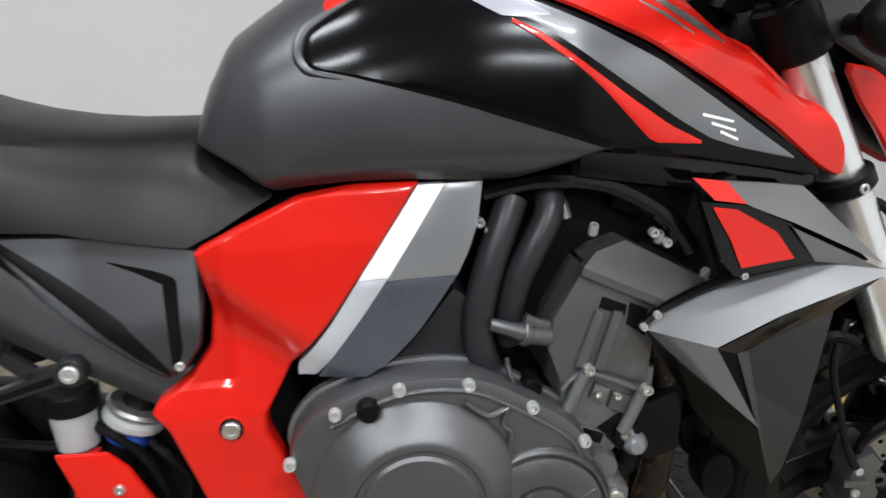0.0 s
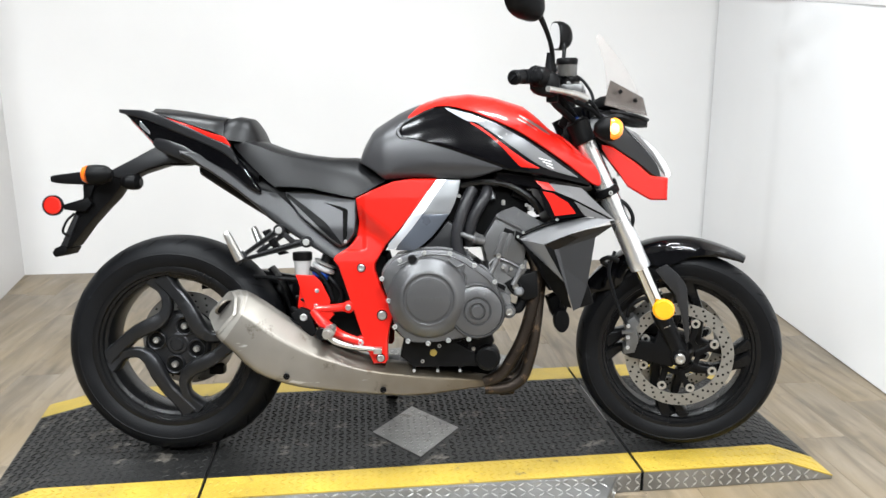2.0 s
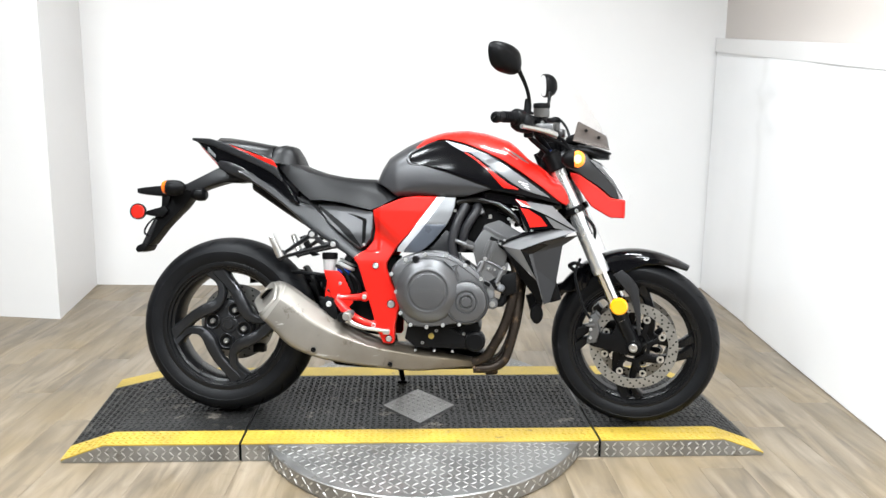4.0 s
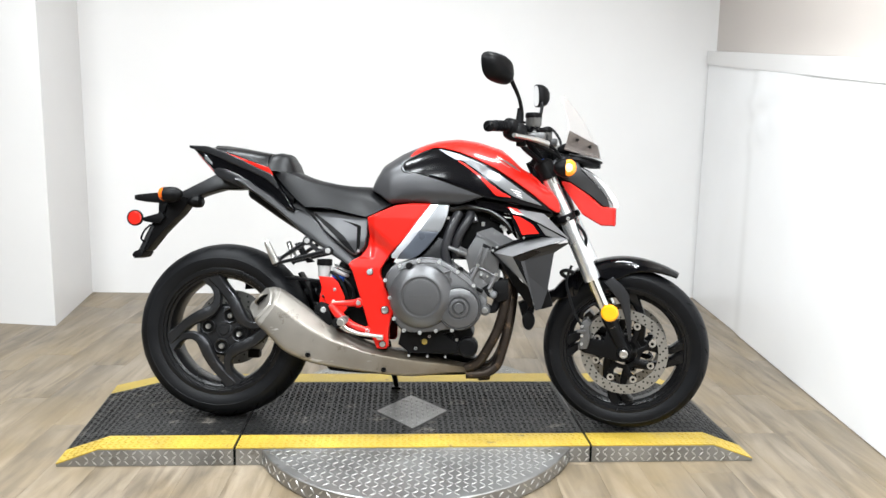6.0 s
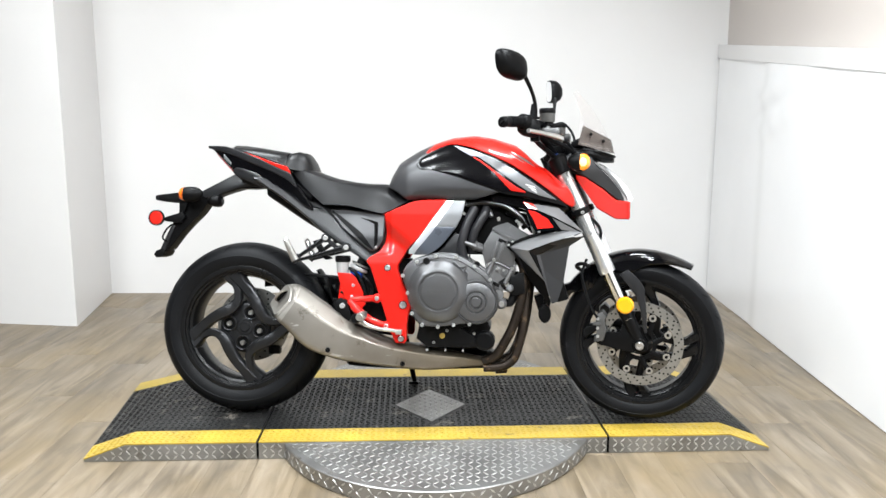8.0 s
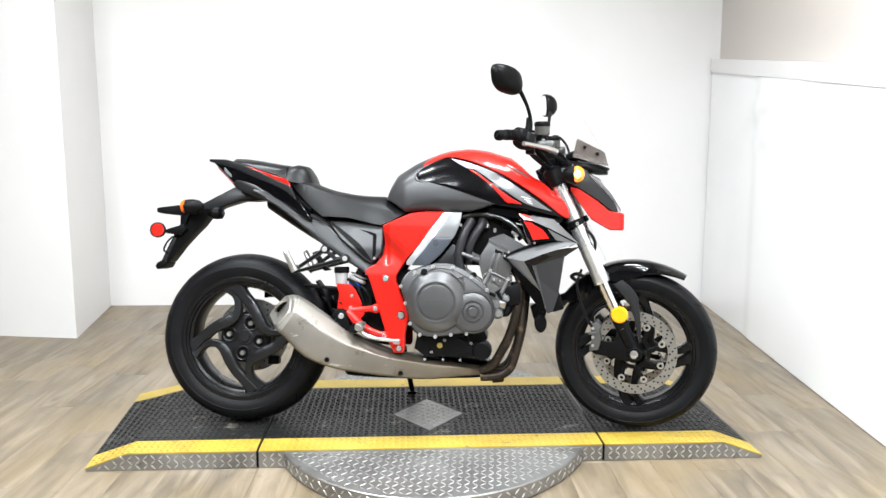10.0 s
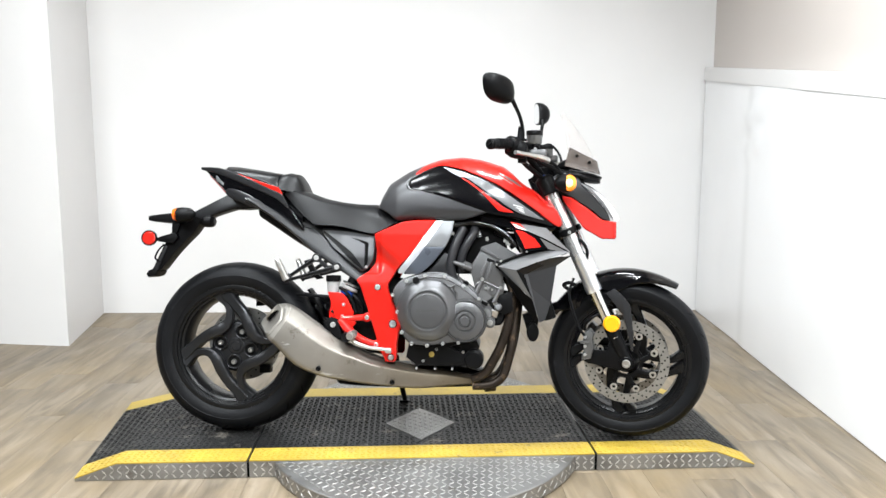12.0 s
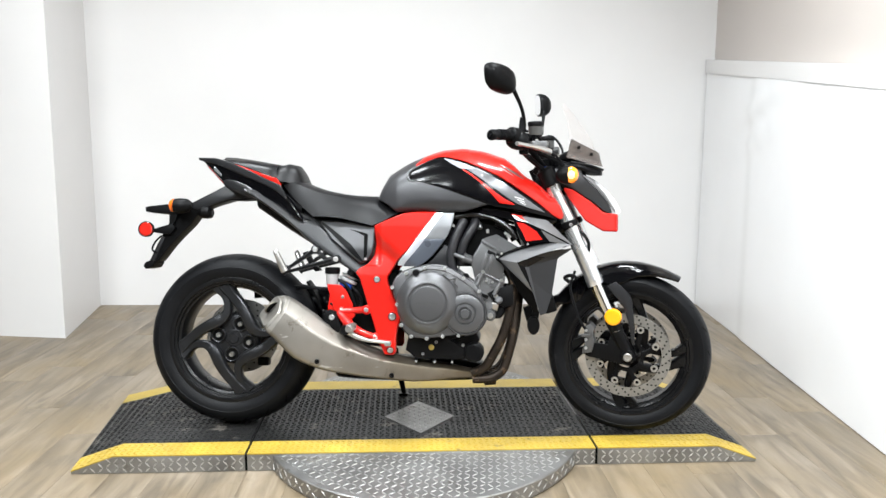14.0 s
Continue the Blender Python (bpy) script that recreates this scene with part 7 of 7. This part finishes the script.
part("rear_hugger", skin([[RA + Vector((r * math.cos(radians(a)), y, r * math.sin(radians(a)))) for y, r in ((0.025, 0.335), (0.05, 0.34), (0.1, 0.335), (0.1, 0.328), (0.05, 0.333), (0.025, 0.328))] for a in range(-2, 46, 6)]), PLASTIC, bike, "black rear hugger")
# Block in near-black, so the shade around the pivot is in its colour.
part("frame_lower", plate([(-0.26, 0.36), (-0.29, 0.43), (-0.28, 0.53), (-0.23, 0.58), (-0.1, 0.58), (-0.08, 0.5), (-0.1, 0.4), (-0.13, 0.3), (-0.22, 0.31)], -0.09, 0.09, 0.012), DARKHOLE, bike, "pivot area of the frame painted near-black as shade")
sh0, sh1 = Vector((-0.315, -0.088, 0.46)), Vector((-0.25, -0.085, 0.6))
shock = part("shock_absorber", rod(sh0, sh1, 0.018, sides=20, bevel=0.004), BLACKMETAL, bike, "rear shock absorber with pale collar")
dv = (sh1 - sh0).normalized()
part("shock_collar", rod(sh0.lerp(sh1, 0.55), sh0.lerp(sh1, 0.64), 0.034, sides=24, bevel=0.004), CUP, shock, "pale adjuster collar")
part("shock_ring", rod(sh0.lerp(sh1, 0.42), sh0.lerp(sh1, 0.54), 0.026, sides=24, bevel=0.003), BLUE, shock, "blue adjuster ring")
part("shock_collar", rod(sh0.lerp(sh1, 0.67), sh0.lerp(sh1, 0.71), 0.034, sides=24, bevel=0.003), ALLOY, shock)
coil = []
for k in range(60):
    t = k / 59
    a = t * 2 * math.pi * 5
    o = dv.orthogonal().normalized()
    q = dv.cross(o)
    coil.append(sh0 + dv * (-0.13 + 0.17 * t) + (o * math.cos(a) + q * math.sin(a)) * 0.034)
part("shock_spring", tube(coil, 0.006, 8, 1), BLACKMETAL, shock)
for pts, r in (([(-0.26, -0.1, 0.52), (-0.24, -0.105, 0.5), (-0.225, -0.1, 0.47), (-0.23, -0.1, 0.44)], 0.006), ([(-0.315, -0.1, 0.545), (-0.29, -0.11, 0.535), (-0.265, -0.105, 0.5), (-0.25, -0.1, 0.45)], 0.0065), ([(-0.56, -0.03, 0.515), (-0.45, -0.06, 0.515), (-0.35, -0.08, 0.51)], 0.006)):
    part("brake_hose", tube(pts, r, 8), RUBBER, bike, "black brake hose")



def bar_plate(a, b, h0, h1, y0, y1, bevel=0.002):
    """A flat bar between two points in the side plane, with half heights at its ends."""
    d = (Vector(b) - Vector(a)).normalized()
    n = Vector((-d.y, d.x))
    pts = [Vector(a) + n * h0, Vector(b) + n * h1, Vector(b) - n * h1, Vector(a) - n * h0]
    return plate([(p.x, p.y) for p in pts], y0, y1, bevel)


cup = part("brake_reservoir", lathe([(0.0001, -0.028), (0.016, -0.028), (0.021, -0.022), (0.024, 0.018), (0.024, 0.024)], (-0.333, -0.1, 0.547), "z", 24), CUP, bike, "translucent rear brake reservoir")
part("reservoir_cap", lathe([(0.0265, 0.02), (0.0275, 0.024), (0.0275, 0.04), (0.025, 0.043), (0.0001, 0.043)], (-0.333, -0.1, 0.547), "z", 24), PLASTIC, cup, "black screw cap")
heel = part("heel_guard", plate([(-0.347, 0.53), (-0.295, 0.527), (-0.276, 0.508), (-0.262, 0.48), (-0.251, 0.458), (-0.254, 0.442), (-0.302, 0.428), (-0.318, 0.437)], -0.135, -0.127, 0.003), RED, bike, "glossy red heel guard")
for q in ((-0.288, 0.485), (-0.292, 0.443)):
    screw("guard_bolt", (q[0], -0.135, q[1]), 0.006, 0.004, heel, ALLOY)
pb = part("footrest_bracket", join(tube([(-0.295, -0.14, 0.435), (-0.25, -0.142, 0.437), (-0.2, -0.136, 0.441)], [0.009, 0.011, 0.013], 12, 3), tube([(-0.3, -0.14, 0.432), (-0.265, -0.145, 0.392), (-0.22, -0.145, 0.362), (-0.165, -0.146, 0.343)], [0.011, 0.017, 0.013, 0.011], 12, 4),
                                   plate([(-0.3, 0.436), (-0.285, 0.44), (-0.25, 0.436), (-0.24, 0.42), (-0.262, 0.395), (-0.28, 0.41)], -0.146, -0.132, 0.004)), RED, bike, "glossy red footrest bracket")
for q in ((-0.2, 0.441), (-0.166, 0.344)):
    part("bracket_eye", lathe([(0.0001, -0.152), (0.013, -0.152), (0.0165, -0.148), (0.0165, -0.125)], (q[0], 0, q[1]), "y", 18), RED, pb)
    screw("bracket_bolt", (q[0], -0.152, q[1]), 0.0085, 0.005, pb, ALLOY)
part("bracket_rear", plate([(-0.335, 0.38), (-0.345, 0.44), (-0.335, 0.52), (-0.31, 0.52), (-0.295, 0.44), (-0.3, 0.37)], -0.122, -0.1, 0.005), RED, bike)
peg = part("footrest", tube([(-0.245, -0.14, 0.383), (-0.246, -0.16, 0.382), (-0.249, -0.205, 0.379), (-0.25, -0.225, 0.378)], [0.012, 0.0135, 0.0135, 0.0115], 8, 2), ALLOY, bike, "bare alloy rider footrest")
for k in range(5):
    y = -0.162 - 0.012 * k
    part("footrest_rib", rod((-0.247, y, 0.382), (-0.247, y - 0.005, 0.3815), 0.0158, sides=8), ALLOY, peg)
ped = part("brake_pedal", tube([(-0.25, -0.165, 0.36), (-0.237, -0.168, 0.35), (-0.215, -0.17, 0.3425), (-0.19, -0.171, 0.336), (-0.15, -0.173, 0.332), (-0.118, -0.175, 0.329)], [0.008, 0.0085, 0.0078, 0.0068, 0.0062, 0.0062], 12), ALLOY, bike, "silver brake pedal")
part("pedal_pad", box(-0.128, -0.106, -0.195, -0.168, 0.319, 0.336, 0.004), ALLOY, ped)
part("pedal_pivot", lathe([(0.0001, -0.172), (0.015, -0.172), (0.018, -0.166), (0.018, -0.13)], (-0.272, 0, 0.37), "y", 16), BLACKMETAL, ped)
part("muffler_hanger", plate([(-0.36, 0.42), (-0.335, 0.44), (-0.31, 0.43), (-0.29, 0.37), (-0.31, 0.35)], -0.14, -0.12, 0.004), PLASTIC, bike, "black exhaust hanger")
screw("hanger_bolt", (-0.325, -0.14, 0.412), 0.01, 0.006, bike, BOLT)
for sy in (-1, 1):
    y = 0.125 * sy
    pp = part("passenger_bracket", join(bar_plate((-0.391, 0.653), (-0.5, 0.578), 0.0085, 0.0055, y - 0.007 * sy, y + 0.008 * sy), bar_plate((-0.316, 0.62), (-0.505, 0.568), 0.0085, 0.0055, y - 0.007 * sy, y + 0.008 * sy),
                                        bar_plate((-0.391, 0.653), (-0.352, 0.618), 0.006, 0.008, y - 0.007 * sy, y + 0.006 * sy), bar_plate((-0.36, 0.617), (-0.316, 0.62), 0.008, 0.009, y - 0.007 * sy, y + 0.006 * sy),
                                        bar_plate((-0.487, 0.59), (-0.51, 0.566), 0.009, 0.011, y - 0.007 * sy, y + 0.012 * sy)), MIDBLACK, bike, "gunmetal passenger footrest bracket")
    for a, b in (((-0.4, 0.6465), (-0.482, 0.59)), ((-0.332, 0.6155), (-0.48, 0.5745))):
        part("arm_groove", bar_plate(a, b, 0.0036, 0.0024, y + 0.0075 * sy, y + 0.0086 * sy, 0.0), DARKHOLE, pp)
    for q in ((-0.391, 0.653), (-0.316, 0.62)):
        part("bracket_eye", lathe([(0.0001, y + 0.009 * sy), (0.014, y + 0.009 * sy), (0.0165, y + 0.005 * sy), (0.0165, y - 0.015 * sy)], (q[0], 0, q[1]), "y", 20), MIDBLACK, pp)
        screw("bracket_bolt", (q[0], y + 0.009 * sy, q[1]), 0.0095, 0.004, pp, BOLT, (0, sy, 0))
    pg = part("passenger_footrest", tube([(-0.497, y * 1.14, 0.572), (-0.508, y * 1.16, 0.595), (-0.527, y * 1.2, 0.638), (-0.532, y * 1.2, 0.648)], [0.0135, 0.0125, 0.0105, 0.0075], 10, 2), ALLOY, bike, "folded bare alloy passenger footrest")
    for k in range(6):
        t = k / 6
        a = Vector((-0.508, y * 1.16, 0.595)).lerp(Vector((-0.527, y * 1.2, 0.638)), t)
        part("footrest_rib", rod(a, a + Vector((-0.0015, 0.0003, 0.0034)), 0.0125 - 0.002 * t, sides=10), ALLOY, pg)
part("lock_loop", plate([(-0.475, 0.64), (-0.455, 0.648), (-0.425, 0.595), (-0.4, 0.575), (-0.425, 0.57), (-0.45, 0.6)], 0.02, 0.05, 0.003), PLASTIC, bike)

stand = part("side_stand", tube([(-0.13, 0.13, 0.27), (-0.125, 0.17, 0.22), (-0.118, 0.28, 0.119), (-0.115, 0.35, 0.063)], [0.014, 0.0125, 0.011, 0.01], 12), BLACKMETAL, bike, "black side stand resting on the deck")
part("stand_foot", box(-0.133, -0.097, 0.33, 0.366, 0.0515, 0.0605, 0.003), BLACKMETAL, stand)

# ---- floor ----
sub = box(-5.6, 2.2, -7.4, 2.8, -0.12, -0.0035)
floor = tagged(part("floor", sub, DARKHOLE), "wood-look plank floor in pale greyish brown", "floor", kind="structure")
PW, PL = 0.152, 1.22
rnd = random.Random(7)
cells = []
for i in range(-38, 20):
    shift = rnd.uniform(0, PL)
    for j in range(-8, 5):
        p = ROOM @ Vector(((i + 0.5) * PW, j * PL + shift, 0))
        cells.append((p, i, j))
near, rest = [], []
for p, i, j in cells:
    if p.x < -5.3 or p.x > 1.78 or p.y < -6.6 or p.y > 3.0:
        continue
    (near if -2.6 < p.x < 1.9 and -2.2 < p.y < 2.4 else rest).append(p)


def plank_bm():
    return box(-PW / 2 + 0.0003, PW / 2 - 0.0003, -PL / 2 + 0.0003, PL / 2 - 0.0003, -0.008, 0.0, 0.0006)


first = None
for p in near:
    if first is None:
        first = part("plank", plank_bm(), PLANK, floor)
        ob = first
    else:
        ob = first.copy()
        scene.collection.objects.link(ob)
    ob.matrix_basis = Matrix.Translation(p) @ Matrix.Rotation(ANG + (math.pi if rnd.random() < 0.5 else 0), 4, "Z")
for p in rest:
    ob = first.copy()
    scene.collection.objects.link(ob)
    ob.matrix_basis = Matrix.Translation(p) @ Matrix.Rotation(ANG, 4, "Z")
